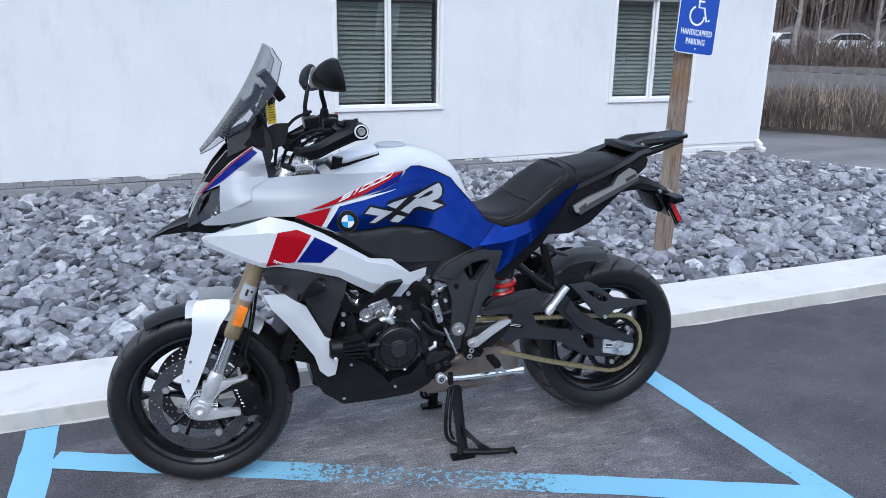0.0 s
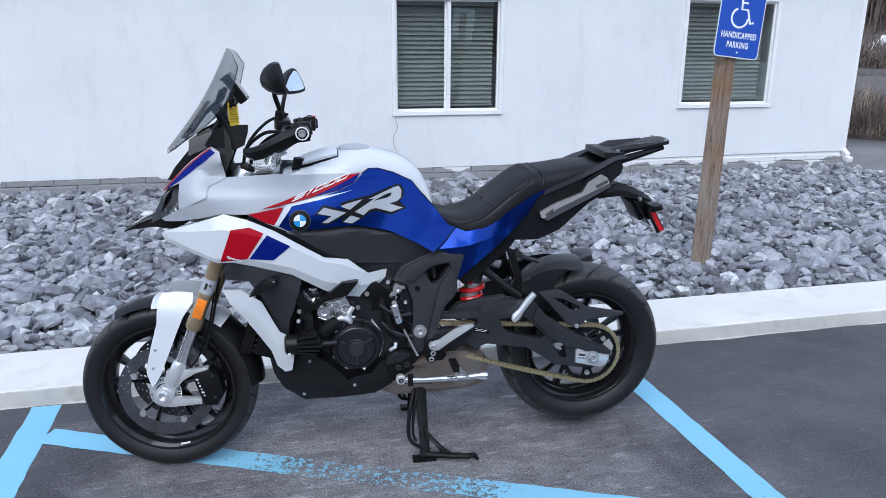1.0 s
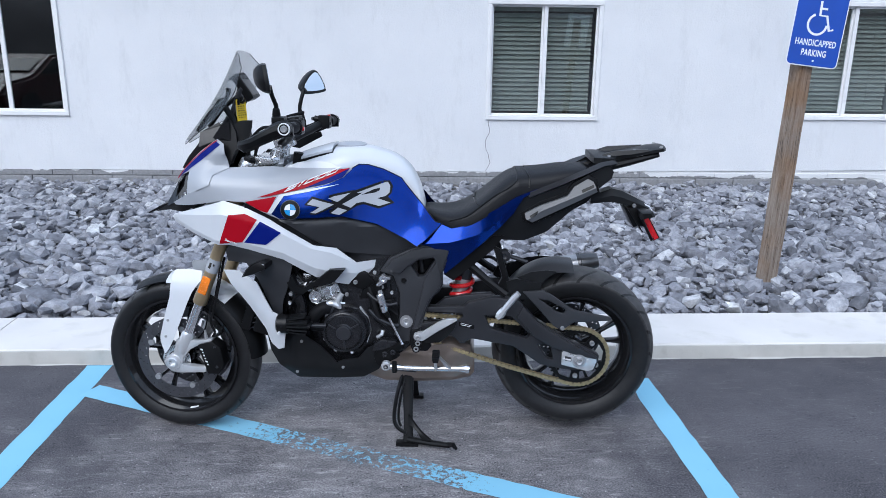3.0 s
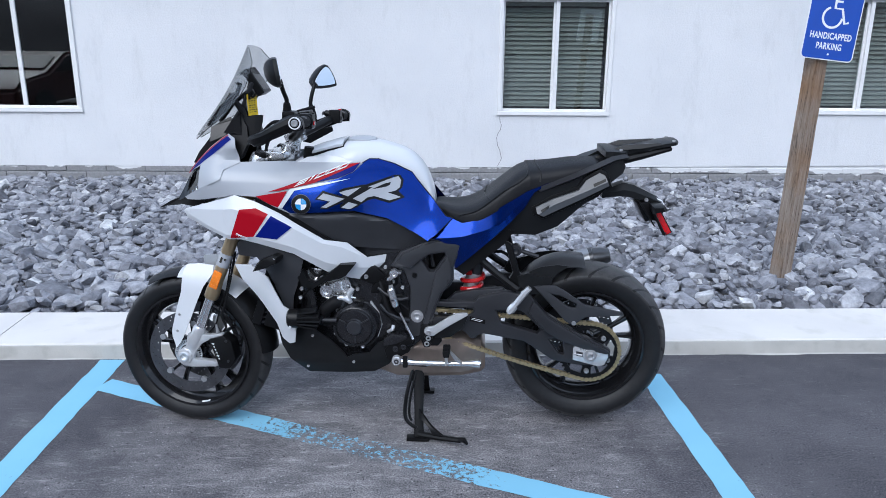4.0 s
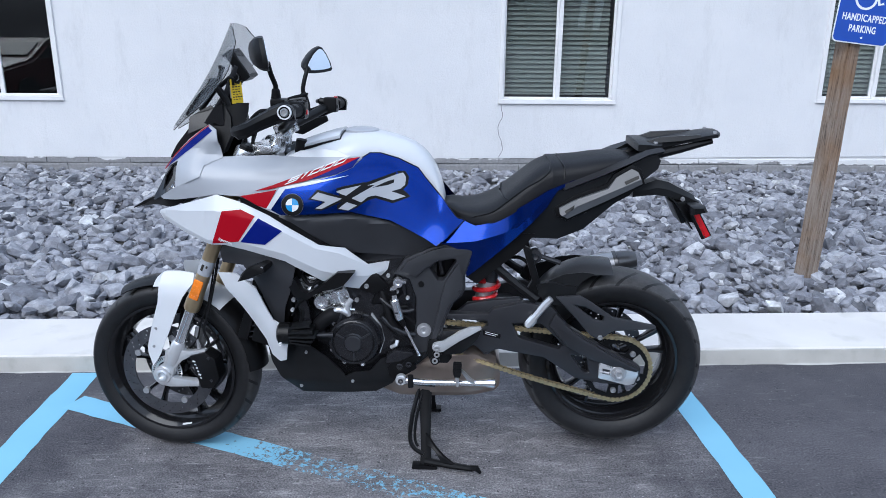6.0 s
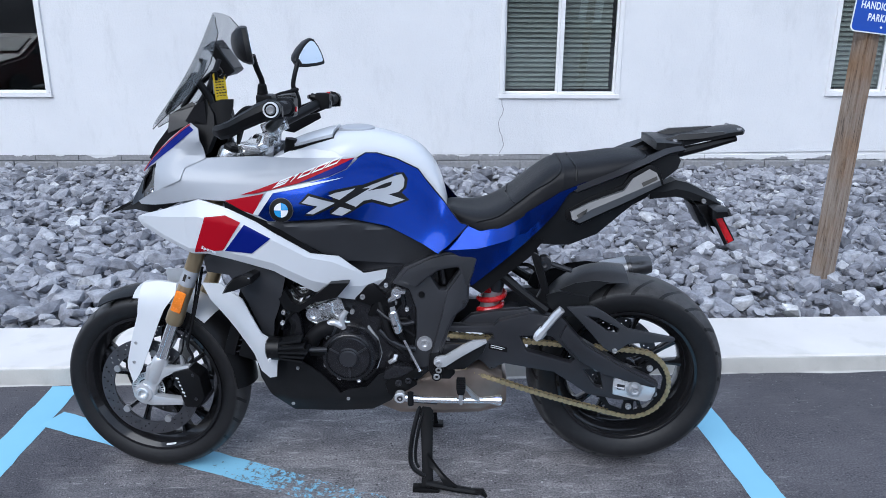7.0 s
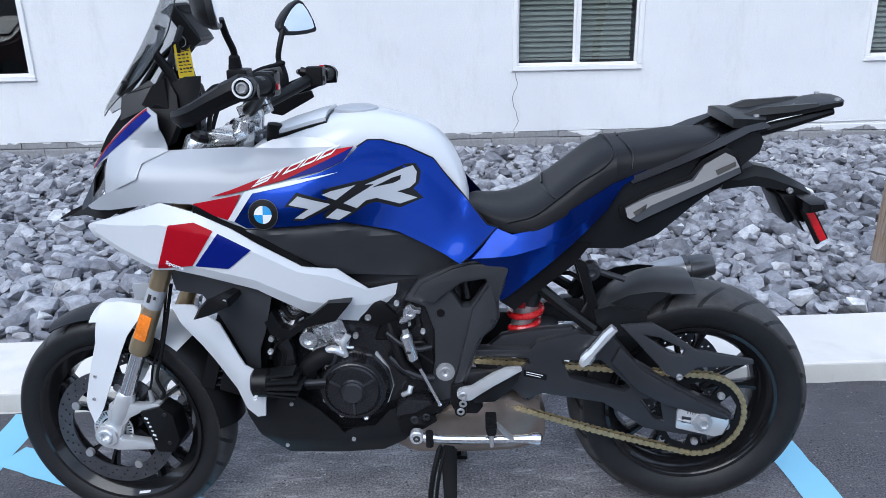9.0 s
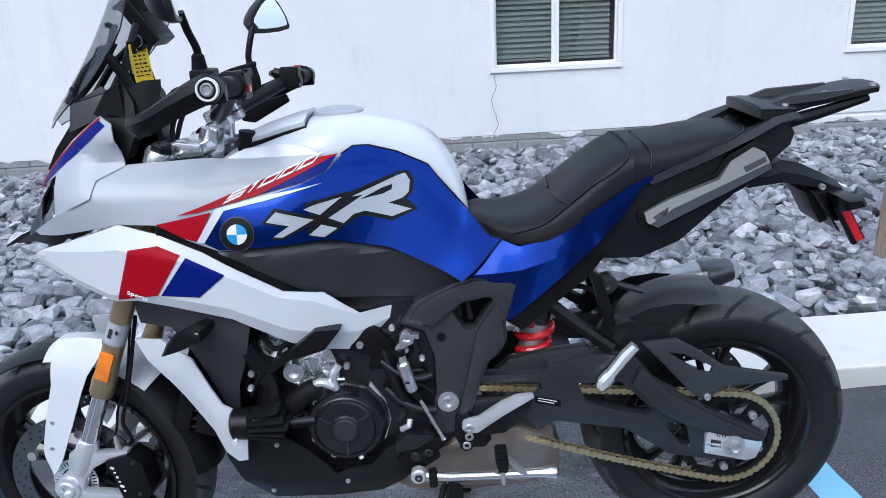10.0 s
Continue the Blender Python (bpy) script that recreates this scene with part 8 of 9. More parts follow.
TAILDARK = [(0.190, 0.964), (0.085, 0.998), (-0.025, 1.062), (-0.070, 1.060), (-0.088, 1.032), (-0.080, 1.008), (-0.037, 0.974), (0.067, 0.886), (0.140, 0.816), (0.218, 0.782), (0.300, 0.785), (0.360, 0.775), (0.345, 0.800), (0.268, 0.880), (0.234, 0.940)]
pair("tail_cover", shell(TAILDARK, lambda u, z: float(np.interp(u, (-0.09, 0.1, 0.3), (0.100, 0.120, 0.128))) - 0.15 * max(0, 0.90 - z) - 0.1 * max(0, z - 0.96), 0.006, 0.02), B["grey"], "dark grey tail cover")
pair("grab_rail", loft([[(u + a, v + b, z + c) for a, b, c in ((0.006, 0.012, 0.012), (-0.008, 0.014, 0.0), (-0.006, -0.010, -0.012), (0.008, -0.012, 0.0))] for u, v, z in ((0.215, 0.118, 0.945), (0.10, 0.128, 0.996), (0.02, 0.122, 1.032), (-0.04, 0.100, 1.056), (-0.09, 0.085, 1.064))]), B["frame"], "satin dark grab rail")
fit("tail_core", loft([[(u, s * w, z) for s, z in ((1, z0), (1, z1), (-1, z1), (-1, z0))] for u, w, z0, z1 in ((0.50, 0.08, 0.70, 0.84), (0.35, 0.10, 0.78, 0.90), (0.15, 0.10, 0.84, 0.96), (0.0, 0.085, 0.92, 1.03), (-0.07, 0.07, 1.0, 1.05))]), B["black"])
RAILC = ((0.23, 0.858), (0.197, 0.876), (0.167, 0.899), (0.058, 0.949), (-0.03, 0.990))


def rail_v(u, z):
    zc = float(np.interp(u, [p[0] for p in RAILC[::-1]], [p[1] for p in RAILC[::-1]]))
    return 0.150 - 0.55 * max(0, z - zc) - 0.25 * max(0, zc - z)


RAIL = [(0.222, 0.888), (0.167, 0.918), (0.076, 0.953), (0.052, 0.986), (0.007, 1.013), (-0.012, 1.004), (-0.026, 0.971), (0.055, 0.928), (0.195, 0.858), (0.218, 0.870)]
pair("pannier_rail", shell(RAIL, rail_v, 0.022, 0.02, 0.0, (), [(a, b) for a, b in zip(RAILC, RAILC[1:])]), B["rail"], "grey metal pannier mounting rail", angle=12)
pair("rail_recess", plate([(0.236, 0.888), (0.172, 0.928), (0.080, 0.963), (0.058, 0.996), (0.007, 1.026), (-0.024, 1.010), (-0.038, 0.966), (0.050, 0.916), (0.195, 0.846), (0.230, 0.862)], 0.110, 0.127, 0.002), B["black"], "black recess behind the rail")
pair("rail_slot", shell([(0.030, 0.976), (-0.012, 0.996), (-0.013, 0.987), (0.026, 0.967)], rail_v, 0.002, 0.03, 0.0012), B["black"])
pair("rail_slot", shell([(0.206, 0.881), (0.176, 0.901), (0.180, 0.888), (0.201, 0.874)], rail_v, 0.002, 0.03, 0.0012), B["black"])
# luggage rack
rk = []
for u, w, z, th in ((-0.008, 0.060, 1.080, 0.014), (-0.014, 0.098, 1.083, 0.020), (-0.040, 0.104, 1.083, 0.022), (-0.085, 0.098, 1.080, 0.022), (-0.098, 0.064, 1.084, 0.016), (-0.13, 0.058, 1.090, 0.014), (-0.18, 0.064, 1.098, 0.012), (-0.225, 0.070, 1.108, 0.011), (-0.262, 0.068, 1.113, 0.010), (-0.272, 0.052, 1.113, 0.008)):
    rk.append([(u, w * k, z + (0.006 if abs(k) < 0.5 else 0.003 if abs(k) < 0.9 else 0)) for k in (-1, -0.86, -0.45, 0, 0.45, 0.86, 1)] + [(u, w * k, z - th) for k in (1, 0.5, 0, -0.5, -1)])
rack = fit("luggage_rack", loft(rk), B["grey"], None, "dark grey plastic luggage rack", angle=20)
for v in (0.058, -0.058):
    fit("rack_ridge", loft([[(u, v + dv, z + dz) for dv, dz in ((-0.014, 0), (0.014, 0), (0.007, h), (-0.007, h))] for u, z, h in ((-0.045, 1.084, 0.003), (-0.085, 1.086, 0.016), (-0.15, 1.092, 0.014), (-0.21, 1.104, 0.006))]), B["grey"], rack)
for u, v, z in ((-0.070, 0.078, 1.086), (-0.165, 0.045, 1.103), (-0.255, 0.055, 1.117), (-0.070, -0.078, 1.086), (-0.255, -0.055, 1.117)):
    bm = lathe([(0.002, 0.003), (0.006, 0.003), (0.007, -0.004), (0.002, -0.004)], 12)
    bmesh.ops.rotate(bm, verts=bm.verts, matrix=Matrix.Rotation(radians(90), 3, "X"))
    fit("bolt", moved(bm, (u, v, z)), B["steel"], rack)
pair("rack_beam", tube([(0.08, 0.075, 1.000), (-0.04, 0.072, 1.040), (-0.15, 0.058, 1.064), (-0.250, 0.050, 1.090)], [0.014, 0.016, 0.013, 0.009], 8), B["black"], "black rack beam")
# tail arm, plate holder, rear lamp
fit("tail_arm", loft([[(u, s * w, z) for s, z in ((1, z0), (1, (z0 + z1) / 2), (0.6, z1), (-0.6, z1), (-1, (z0 + z1) / 2), (-1, z0))] for u, w, z0, z1 in ((-0.02, 0.050, 0.908, 0.955), (-0.060, 0.045, 0.912, 0.946), (-0.098, 0.040, 0.914, 0.961), (-0.135, 0.038, 0.908, 0.953), (-0.185, 0.038, 0.896, 0.929), (-0.224, 0.034, 0.882, 0.909), (-0.238, 0.028, 0.878, 0.896))]), B["grey"], None, "dark grey tail arm")
bolt((-0.178, 0.050, 0.904), 0.007, 0.006, "steel")
fit("number_plate_holder", loft([[(u + a, s * 0.085, z + b) for s, a, b in ((1, 0, 0), (1, 0.008, 0.004), (-1, 0.008, 0.004), (-1, 0, 0))] for u, z in ((-0.155, 0.898), (-0.195, 0.838), (-0.212, 0.812))]), B["black"], None, "empty black number plate holder")
fit("plate_bracket", box((-0.215, 0.02, 0.855), (0.05, 0.05, 0.05), Matrix.Rotation(radians(-30), 3, "Y"), 0.006), B["black"])
fit("lamp_housing", plate([(-0.143, 0.893), (-0.187, 0.896), (-0.210, 0.880), (-0.210, 0.862), (-0.228, 0.826), (-0.195, 0.828), (-0.182, 0.821), (-0.165, 0.851)], -0.045, 0.052, 0.006), B["black"], None, "black rear lamp housing")
fit("indicator_lens", loft([[(-0.222 + a, 0.050, 0.886 + b2), (-0.222 + a * 1.25, 0.036, 0.886 + b2 * 1.2)] for a, b2 in ((0.004, 0.020), (-0.012, 0.013), (-0.020, 0.0), (-0.019, -0.014), (-0.010, -0.020))], False, False), B["mark"], None, "clear curved indicator lens")
rr = Matrix.Rotation(radians(30), 3, "Y")
refl2 = fit("rear_reflector", box((0, 0, 0), (0.010, 0.10, 0.094), None, 0.004), B["black"], None, "red rear reflector in a black frame")
refl2.matrix_basis = Matrix.Translation((-0.240, 0.040, 0.826)) @ Matrix.Rotation(radians(-24), 4, "Z") @ rr.to_4x4()
fit("reflector_lens", box((-0.0055, 0, 0), (0.003, 0.084, 0.080), None, 0.001), B["redlens"], refl2)
side_refl = plate([(-0.202, 0.864), (-0.226, 0.868), (-0.272, 0.790), (-0.250, 0.780)], 0.066, 0.072, 0.003)
fit("side_reflector", side_refl, B["redlens"], None, "red side reflector")
fit("reflector_rim", plate([(-0.198, 0.866), (-0.228, 0.872), (-0.277, 0.790), (-0.249, 0.775)], 0.060, 0.067, 0.003), B["black"])
pair("rear_indicator", loft([[(-0.205 - 0.0 + a, v, 0.885 + b) for a, b in ((0.02 * k, 0.012 * k), (-0.02 * k, 0.014 * k), (-0.03 * k, -0.004 * k), (0.015 * k, -0.014 * k))] for v, k in ((0.04, 0.6), (0.08, 1.0), (0.125, 1.1), (0.14, 0.7))]), B["black"], "black rear turn signal")

# ---- handlebar ----
LB, RB = Vector((1.010, 0.328, 1.194)), Vector((0.984, -0.435, 1.140))
CLAMP = Vector((1.098, -0.035, 1.096))
fork_top = fork_pt(1.055)
bar_pts = [LB, LB.lerp(RB, 0.16) + Vector((0.004, 0, 0.0)), CLAMP + Vector((-0.035, 0.12, 0.035)), CLAMP + Vector((0, 0.055, 0.008)), CLAMP + Vector((0, -0.055, 0.004)), CLAMP + Vector((-0.04, -0.14, 0.022)), RB.lerp(LB, 0.16) + Vector((0.004, 0, 0.0)), RB]
fit("handlebar", tube(curve_pts(bar_pts, 6), 0.0158, 14), B["black"], None, "black tapered handlebar with pale marking")
for e, d in ((LB, (RB - LB).normalized()), (RB, (LB - RB).normalized())):
    fit("grip", tube([e + d * 0.008, e + d * 0.012, e + d * 0.115, e + d * 0.120, e + d * 0.128], [0.016, 0.0185, 0.0185, 0.024, 0.024], 18), B["rubber"], None, "black rubber handgrip")
    fit("bar_end", tube([e - d * 0.022, e - d * 0.018, e + d * 0.008], [0.018, 0.022, 0.022], 20), B["black"])
dl = (LB - RB).normalized()
q = dl.to_track_quat("Y", "Z").to_matrix().to_4x4()
ringob = fit("bar_end_ring", lathe([(0.0160, 0.003), (0.0192, 0.003), (0.0200, -0.004), (0.0160, -0.004)], 28, True), B["mark"], None, "white bar end ring")
ringob.matrix_basis = Matrix.Translation(LB + dl * 0.024) @ q
capob = fit("bar_end_cap", lathe([(0.002, 0.001), (0.006, 0.001), (0.009, 0.006), (0.011, 0.004), (0.012, -0.004), (0.002, -0.004)], 20), B["steel"])
capob.matrix_basis = Matrix.Translation(LB + dl * 0.024) @ q
for e, s in ((LB, 1), (RB, -1)):
    d = (RB - LB).normalized() * s
    up = Vector((0, 0, 1))
    fwd = Vector((1, 0, 0))
    c = e + d * 0.155
    sw = fit("switchgear", box((0, 0, 0), (0.046, 0.052, 0.052), None, 0.010, 3), B["black"], None, "black switch cluster")
    sw.matrix_basis = Matrix.Translation(c + Vector((0.004, 0, 0))) @ q
    fit("switch_button", box((-0.018, -0.004 * s, 0.0265), (0.012, 0.012, 0.005), None, 0.002), B["redlens"] if s < 0 else B["black"], sw)
    fit("switch_button", box((-0.024, 0.006, -0.006), (0.008, 0.018, 0.014), None, 0.003), B["redlens"] if s > 0 else B["frame"], sw)
    fit("lever_perch", tube([c + Vector((0.012, 0, 0.006)), c + Vector((0.045, 0, 0.012))], 0.013, 10), B["black"])
    fit("hand_lever", tube(curve_pts([c + Vector((0.045, 0, 0.012)), c + Vector((0.060, 0, 0.010)) - d * 0.04, c + Vector((0.058, 0, 0.004)) - d * 0.12, c + Vector((0.045, 0, 0.0)) - d * 0.165], 5), [0.008] * 5 + [0.0065] * 11, 8), B["black"], None, "black hand lever")
    # hand guard: a broad tapering blade from the bar end forward and round the lever
    rows = []
    for du, dz, dv, hu, hd in ((-0.022, -0.008, -0.006, 0.016, 0.016), (-0.006, -0.001, 0.003, 0.025, 0.025), (0.012, 0.000, 0.006, 0.027, 0.027), (0.040, -0.011, 0.007, 0.025, 0.027), (0.078, -0.028, 0.006, 0.021, 0.026), (0.115, -0.046, 0.000, 0.018, 0.028), (0.145, -0.058, -0.014, 0.018, 0.023), (0.166, -0.062, -0.038, 0.015, 0.014), (0.176, -0.066, -0.085, 0.015, 0.014)):
        p = e + Vector((du, dv * s, dz))
        th = 0.011 if du < 0.12 else 0.007
        n = Vector((0, 1, 0)) * s if du < 0.13 else Vector((0.75, 0.66 * s, 0))
        rows.append([p + Vector((0, 0, hu)) - n * th * 0.5, p + Vector((0, 0, hu * 0.75)) + n * th * 0.6, p + Vector((0, 0, hu * 0.1)) + n * th, p + Vector((0, 0, -hd * 0.65)) + n * th * 0.5, p + Vector((0, 0, -hd)) - n * th * 0.4, p - n * th])
    g = [sum(q, Vector()) / 6 for q in rows]
    fit("hand_guard", loft(rows), B["black"], None, "black plastic hand guard", angle=26)
    fit("guard_stay", tube([c + Vector((0.02, 0, 0.0)), c + Vector((0.10, 0, -0.03)), g[-3]], 0.007, 8), B["black"])
# wind deflector wings either side of the dash
fit("dash_wing", shell([(1.264, 1.172), (1.224, 1.190), (1.184, 1.192), (1.186, 1.168), (1.199, 1.127), (1.231, 1.112), (1.270, 1.104)], lambda u, z: 0.072 + 0.7 * abs(u - 1.228) ** 1.4 + 0.15 * (1.19 - z), 0.004, 0.014), B["black"], None, "black wind deflector beside the dash")
fit("guard_scoop", plate([(1.170, 1.058), (1.150, 1.034), (1.120, 1.028), (1.023, 1.080), (1.030, 1.100), (1.105, 1.082)], -0.392, -0.380, 0.004), B["black"], None, "black right hand guard blade")
# yoke, clamps, reservoirs
yoke = plate([(1.205, 1.030), (1.190, 1.050), (1.150, 1.058), (1.105, 1.052), (1.090, 1.036), (1.100, 1.024), (1.150, 1.020), (1.195, 1.022)], -0.098, 0.098, 0.010, (), 3)
yk = fit("top_yoke", yoke, B["bright"], None, "cast aluminium top yoke", True)
yk.matrix_basis = Matrix.Translation((0.012, -0.040, 0.008)) @ STEER
for s in (1, -1):
    fit("yoke_ring", tube([fork_pt(0.985, 0.112 * s), fork_pt(1.000, 0.112 * s), fork_pt(1.034, 0.112 * s), fork_pt(1.042, 0.112 * s)], [0.029, 0.032, 0.032, 0.029], 26), B["bright"], yk)
    fit("fork_cap", tube([fork_pt(1.038, 0.112 * s), fork_pt(1.050, 0.112 * s), fork_pt(1.056, 0.112 * s)], [0.024, 0.024, 0.018], 6), B["black"], yk)
    b0 = CLAMP + Vector((0.012, 0.045 * s, -0.072))
    fit("bar_riser", tube([b0 + Vector((0.02, 0, -0.005)), b0 + Vector((0.004, 0, 0.055))], [0.033, 0.024], 16), B["bright"], None, "cast bar riser")
    fit("bar_clamp", box(CLAMP + Vector((0, 0.045 * s, 0.004)), (0.050, 0.034, 0.046), Matrix.Rotation(radians(20), 3, "Y"), 0.008, 3), B["bright"], None, "cast aluminium bar clamp")
    for dx in (-0.016, 0.016):
        fit("clamp_bolt", tube([CLAMP + Vector((dx - 0.004, 0.045 * s, 0.020)), CLAMP + Vector((dx - 0.010, 0.045 * s, 0.034))], 0.0055, 10), B["frame"])
    fit("clamp_gap", box(CLAMP + Vector((0.0, 0.045 * s, 0.002)), (0.053, 0.036, 0.003), Matrix.Rotation(radians(20), 3, "Y")), B["black"])
for i in range(3):
    p = bar_pts[2].lerp(bar_pts[3], 0.25 + 0.22 * i)
    fit("marking_bar", box(p + Vector((-0.006, 0.010, 0.006)), (0.004, 0.006, 0.012), Matrix.Rotation(radians(25), 3, "Y")), B["mark"])
fit("brake_reservoir", box((1.085, -0.150, 1.166), (0.050, 0.072, 0.036), Matrix.Rotation(radians(8), 3, "Y"), 0.008, 3), B["black"], None, "black brake fluid reservoir")
fit("clutch_perch", box((1.070, 0.160, 1.200), (0.045, 0.05, 0.03), None, 0.008), B["black"])
fit("tank_knob", tube([(1.035, 0.055, 1.045), (1.030, 0.056, 1.078)], [0.019, 0.017], 18), B["black"], None, "black steering damper knob")
for pts in (((1.07, 0.22, 1.185), (1.13, 0.17, 1.175), (1.19, 0.10, 1.12), (1.21, 0.06, 1.05)), ((1.06, 0.20, 1.18), (1.12, 0.15, 1.155), (1.17, 0.09, 1.10), (1.19, 0.05, 1.04)), ((1.07, -0.25, 1.19), (1.14, -0.18, 1.17), (1.20, -0.10, 1.11), (1.22, -0.05, 1.04))):
    fit("control_cable", tube(curve_pts(pts, 6), 0.0055, 8), B["rubber"])


def mirror_unit(name, base, elbow, neck, reach, tilt, depth, tall, label):
    """A leaf-shaped mirror on its bent stem: boot, housing and glass as parts."""
    stem = fit(name, tube(curve_pts([base, base.lerp(elbow, 0.6), elbow, elbow.lerp(neck, 0.6), neck + reach * 0.06 + Vector((0, 0, 0.012))], 5), [0.0075] * 21, 12), B["black"], None, label)
    fit("stem_boot", tube([base - Vector((0, 0, 0.02)), base.lerp(elbow, 0.1), base.lerp(elbow, 0.72), base.lerp(elbow, 0.80)], [0.0165, 0.0155, 0.0115, 0.008], 14), B["rubber"], stem)
    leaf = [(k, h * tall) for k, h in ((0.0, 0.016), (0.04, 0.026), (0.18, 0.044), (0.42, 0.070), (0.64, 0.088), (0.76, 0.093), (0.86, 0.088), (0.94, 0.065), (0.99, 0.032), (0.98, 0.006), (0.93, 0.0), (0.65, -0.005), (0.28, -0.006), (0.06, -0.004))]
    back = Vector((-reach.y, reach.x, 0)).normalized()
    back = back if back.x > 0 else -back
    def at(k, h, d):
        return neck + reach * k + Vector((tilt * h, 0, h)) + back * d
    def ring(scale, d, k0, h0):
        return [at(k0 + (k - k0) * scale, h0 + (h - h0) * scale, d) for k, h in leaf]
    rings = [ring(0.95, -0.003, 0.55, 0.042), ring(1.0, 0.0, 0.5, 0.04), ring(1.0, 0.010, 0.5, 0.04)] + [ring(sc, d * depth, 0.42, 0.040) for d, sc in ((0.55, 0.88), (0.85, 0.62), (1.0, 0.28))]
    fit("mirror_housing", loft(rings), B["black"], stem, angle=34)
    fit("mirror_glass", loft([ring(0.80, -0.0035, 0.66, 0.044), ring(0.78, -0.0048, 0.66, 0.044)]), B["mirror"], stem, "bright mirror glass")


mirror_unit("left_mirror", Vector((1.083, 0.142, 1.205)), Vector((1.082, 0.148, 1.252)), Vector((1.097, 0.165, 1.306)), Vector((-0.048, 0.184, 0)), 0.14, 0.044, 0.97, "black mirror on a bent stem")
mirror_unit("right_mirror", Vector((1.080, -0.262, 1.150)), Vector((1.088, -0.264, 1.205)), Vector((1.077, -0.272, 1.262)), Vector((-0.076, -0.120, 0)), 0.30, 0.040, 0.92, "black mirror on a bent stem, glass toward the seat")

# ---- key tag hanging from the ignition key ----
tag = empty("key_tag", pose(1.739, 2.565, 0, 0, 0, 176.4) @ Matrix.Translation((1.232, 0.045, 1.258)))
tagged(tag, "yellow paper key tag with dark handwriting hanging from the key", "key tag")
tm = Matrix.Rotation(radians(44), 4, "Z") @ Matrix.Rotation(radians(3), 4, "Y")
bm = plate([(-0.019, 0.0), (-0.016, 0.004), (0.016, 0.004), (0.019, 0.0), (0.019, -0.072), (-0.019, -0.072)], -0.0005, 0.0005, 0, [circle(0, -0.003, 0.003, 10)])
ob = part("tag_card", bm, B["yellow"], tag, "yellow card")
ob.matrix_basis = tm
rng = random.Random(9)
for i in range(7):
    x = 0.014
    while x > -0.013:
        w = rng.uniform(0.004, 0.009)
        bm = box((x - w / 2, 0.001, -0.013 - 0.0078 * i), (w, 0.0006, 0.0022 + 0.0014 * (i % 2)), Matrix.Rotation(radians(rng.uniform(-12, 12)), 3, "Y"))
        o = part("writing_bar", bm, B["ink"], tag)
        o.matrix_basis = tm
        x -= w + rng.uniform(0.002, 0.004)
part("key_ring", tube([(0.012 * math.cos(a), 0.002, 0.008 + 0.012 * math.sin(a)) for a in [i * math.tau / 20 for i in range(21)]], 0.0009, 6, False), B["steel"], tag)
part("key", box((0.012, 0.006, -0.028), (0.010, 0.004, 0.055), None, 0.002), B["steel"], tag, "steel key with black bow")
part("key_bow", box((0.010, 0.006, -0.004), (0.018, 0.007, 0.026), None, 0.004), B["black"], tag)

# ---- broken stone of the gravel bed, the nearest stones one by one ----
def stone_shapes(count):
    r = np.random.RandomState(11)
    shapes = []
    for _ in range(count):
        bm = bmesh.new()
        dims = np.array((r.uniform(0.42, 0.56), r.uniform(0.30, 0.44), r.uniform(0.17, 0.27)))
        for p in r.uniform(-1, 1, (26, 3)):
            # points on a rounded block: broad flat faces with knocked-off corners
            k = np.max(np.abs(p)) ** 0.72 * np.linalg.norm(p) ** 0.28
            bm.verts.new((p / k) * dims * r.uniform(0.93, 1.04))
        bmesh.ops.remove_doubles(bm, verts=bm.verts, dist=0.12)
        bmesh.ops.convex_hull(bm, input=bm.verts)
        bmesh.ops.delete(bm, geom=[v for v in bm.verts if not v.link_faces], context="VERTS")
        bmesh.ops.recalc_face_normals(bm, faces=bm.faces)
        bm.verts.ensure_lookup_table(); bm.verts.index_update()
        shapes.append((np.array([v.co[:] for v in bm.verts]), np.array([[v.index for v in f.verts] for f in bm.faces])))
        bm.free()
    return shapes


SHAPES = stone_shapes(28)


def bed_right(y):
    return 7.06 if y > 7.0 else 7.06 + (7.0 - y) * 0.55 / 0.9 if y > 6.1 else 7.61 + (6.1 - y) * 1.10 / 2.5


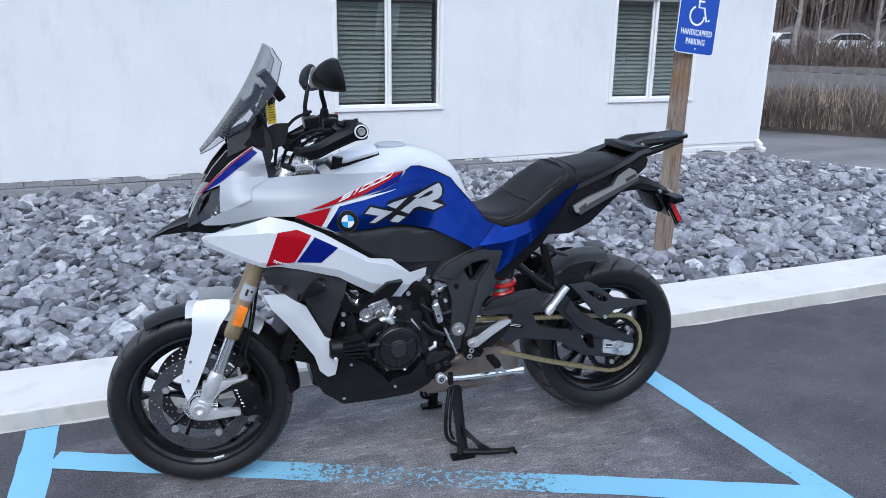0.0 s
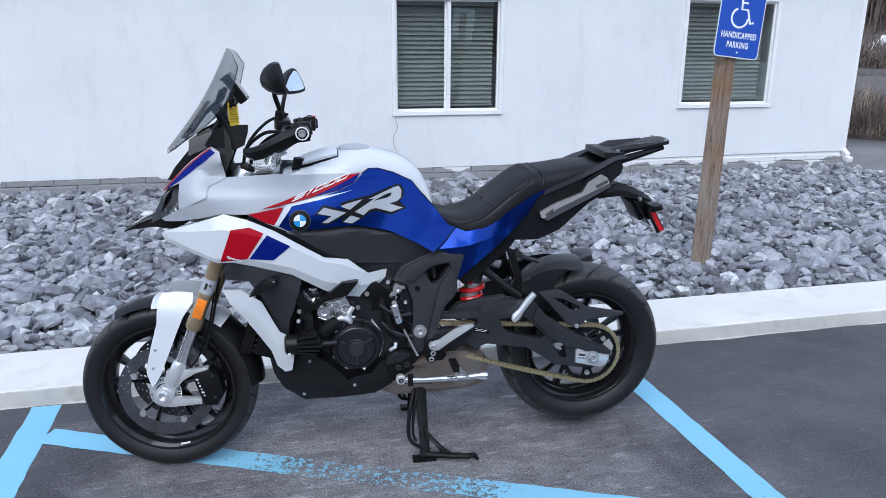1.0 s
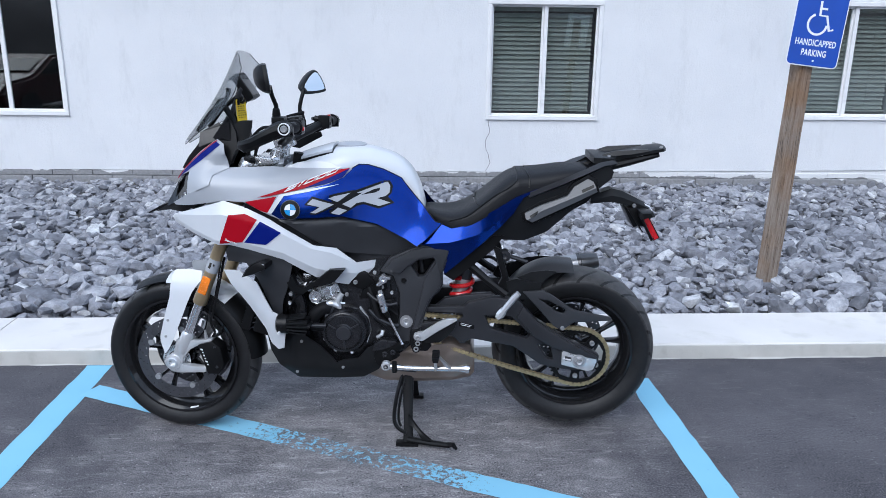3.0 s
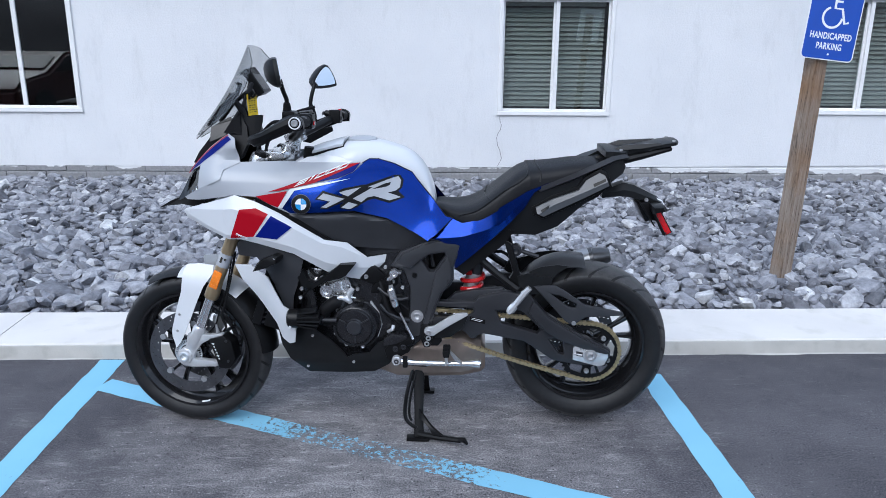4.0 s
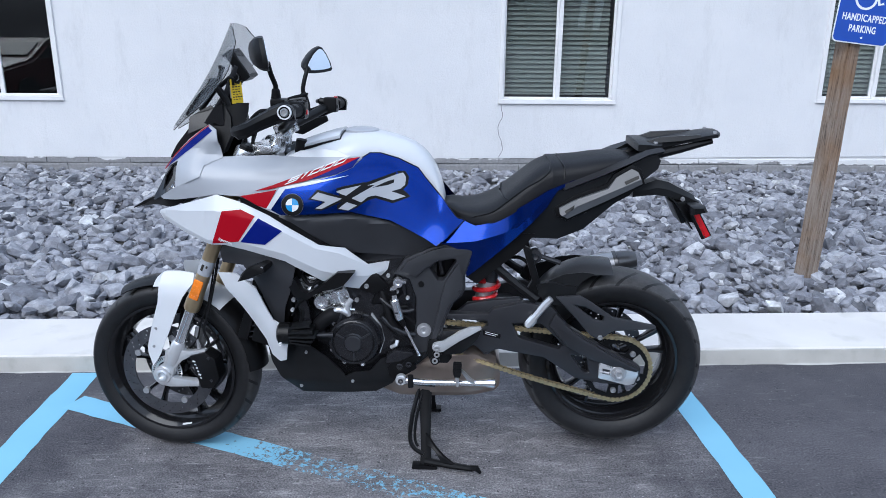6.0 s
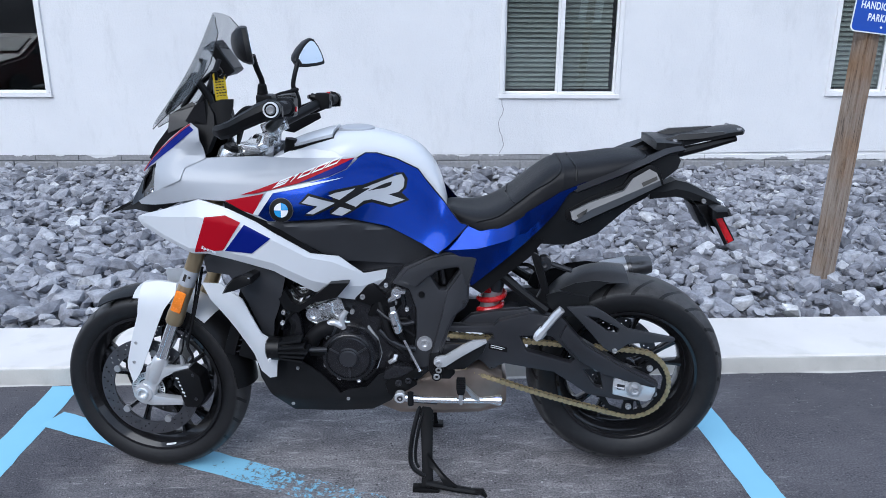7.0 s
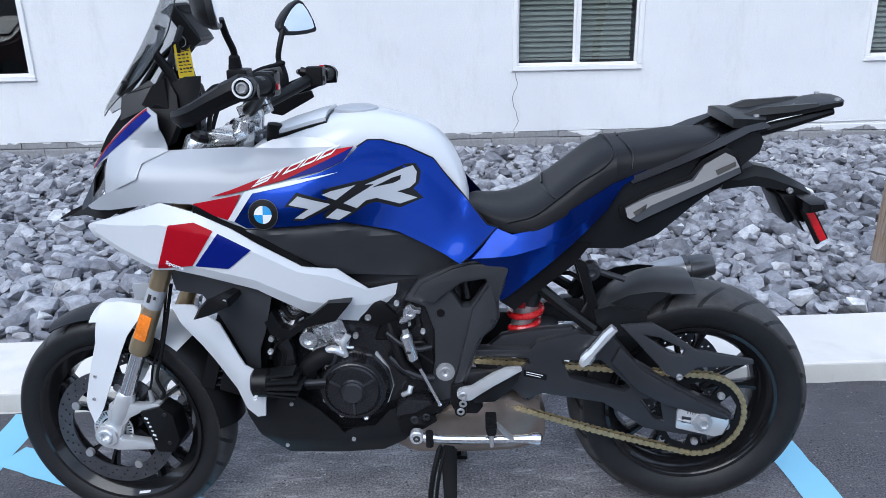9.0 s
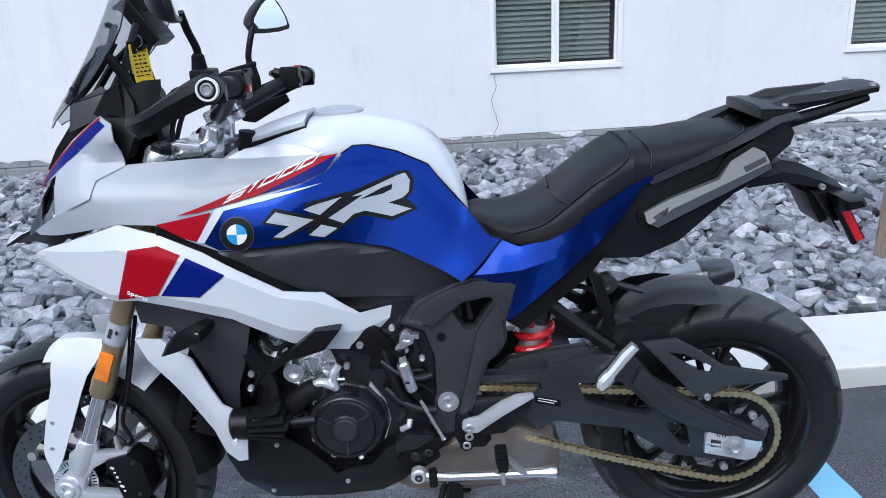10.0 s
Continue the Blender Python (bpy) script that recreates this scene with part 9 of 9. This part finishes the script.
def place_stones():
    r = np.random.RandomState(5)
    placed = []
    for layer, (pitch, z0, size) in enumerate(((0.074, 0.008, 0.092), (0.066, 0.040, 0.078), (0.088, 0.074, 0.080))):
        y = 3.60
        while y < 7.53:
            x = -5.2 + r.rand() * pitch
            while x < bed_right(y) - 0.02:
                px, py = x + r.uniform(-0.5, 0.5) * pitch, y + r.uniform(-0.5, 0.5) * pitch
                lim = 3.155 + KERB_YAW * px + 0.43
                s = size * float(np.exp(r.normal(0, 0.40)))
                s = min(s, 0.19)
                if py > lim + 0.03 + (0.02 if layer == 0 else s * 0.28) and py < 7.5:
                    fall = 0.045 * (py - 3.6) / 3.9
                    placed.append((px, py, z0 - fall + r.uniform(-0.016, 0.016), s, r.uniform(0, math.tau), r.normal(0, 0.38), r.normal(0, 0.38), r.randint(len(SHAPES))))
                x += pitch
            y += pitch
    return placed


placed = place_stones()
near = sorted((k for k, p in enumerate(placed) if p[2] > 0.04), key=lambda k: abs(placed[k][1] - 3.62) * 1.0 + abs(placed[k][0] - 2.9) * 0.16)[:300]
chosen = set(near)
meshes = []
for vs, fs in SHAPES:
    me = bpy.data.meshes.new("stone")
    me.from_pydata(vs.tolist(), [], fs.tolist())
    me.shade_flat()
    me.materials.append(M["stone"])
    meshes.append(me)
allv, allf, base = [], [], 0
for k, (x, y, z, s, yaw, tx, ty, sh) in enumerate(placed):
    m = Matrix.Translation((x, y, z)) @ Euler((tx, ty, yaw)).to_matrix().to_4x4() @ Matrix.Scale(s, 4)
    if k in chosen:
        ob = new("stone", meshes[sh])
        ob.parent = bed
        ob.matrix_basis = m
        continue
    vs, fs = SHAPES[sh]
    mm = np.array(m)
    allv.append(vs @ mm[:3, :3].T + mm[:3, 3])
    allf.append(fs + base)
    base += len(vs)
allv, allf = np.concatenate(allv), np.concatenate(allf)
me = bpy.data.meshes.new("loose_stones")
me.vertices.add(len(allv)); me.vertices.foreach_set("co", allv.ravel())
me.loops.add(allf.size); me.loops.foreach_set("vertex_index", allf.ravel())
me.polygons.add(len(allf)); me.polygons.foreach_set("loop_start", np.arange(0, allf.size, 3))
me.update(calc_edges=True)
me.validate()
me.shade_flat()
me.materials.append(M["stone"])
rest = new("loose_stones", me)
rest.parent = bed
tagged(rest, kind="stuff")
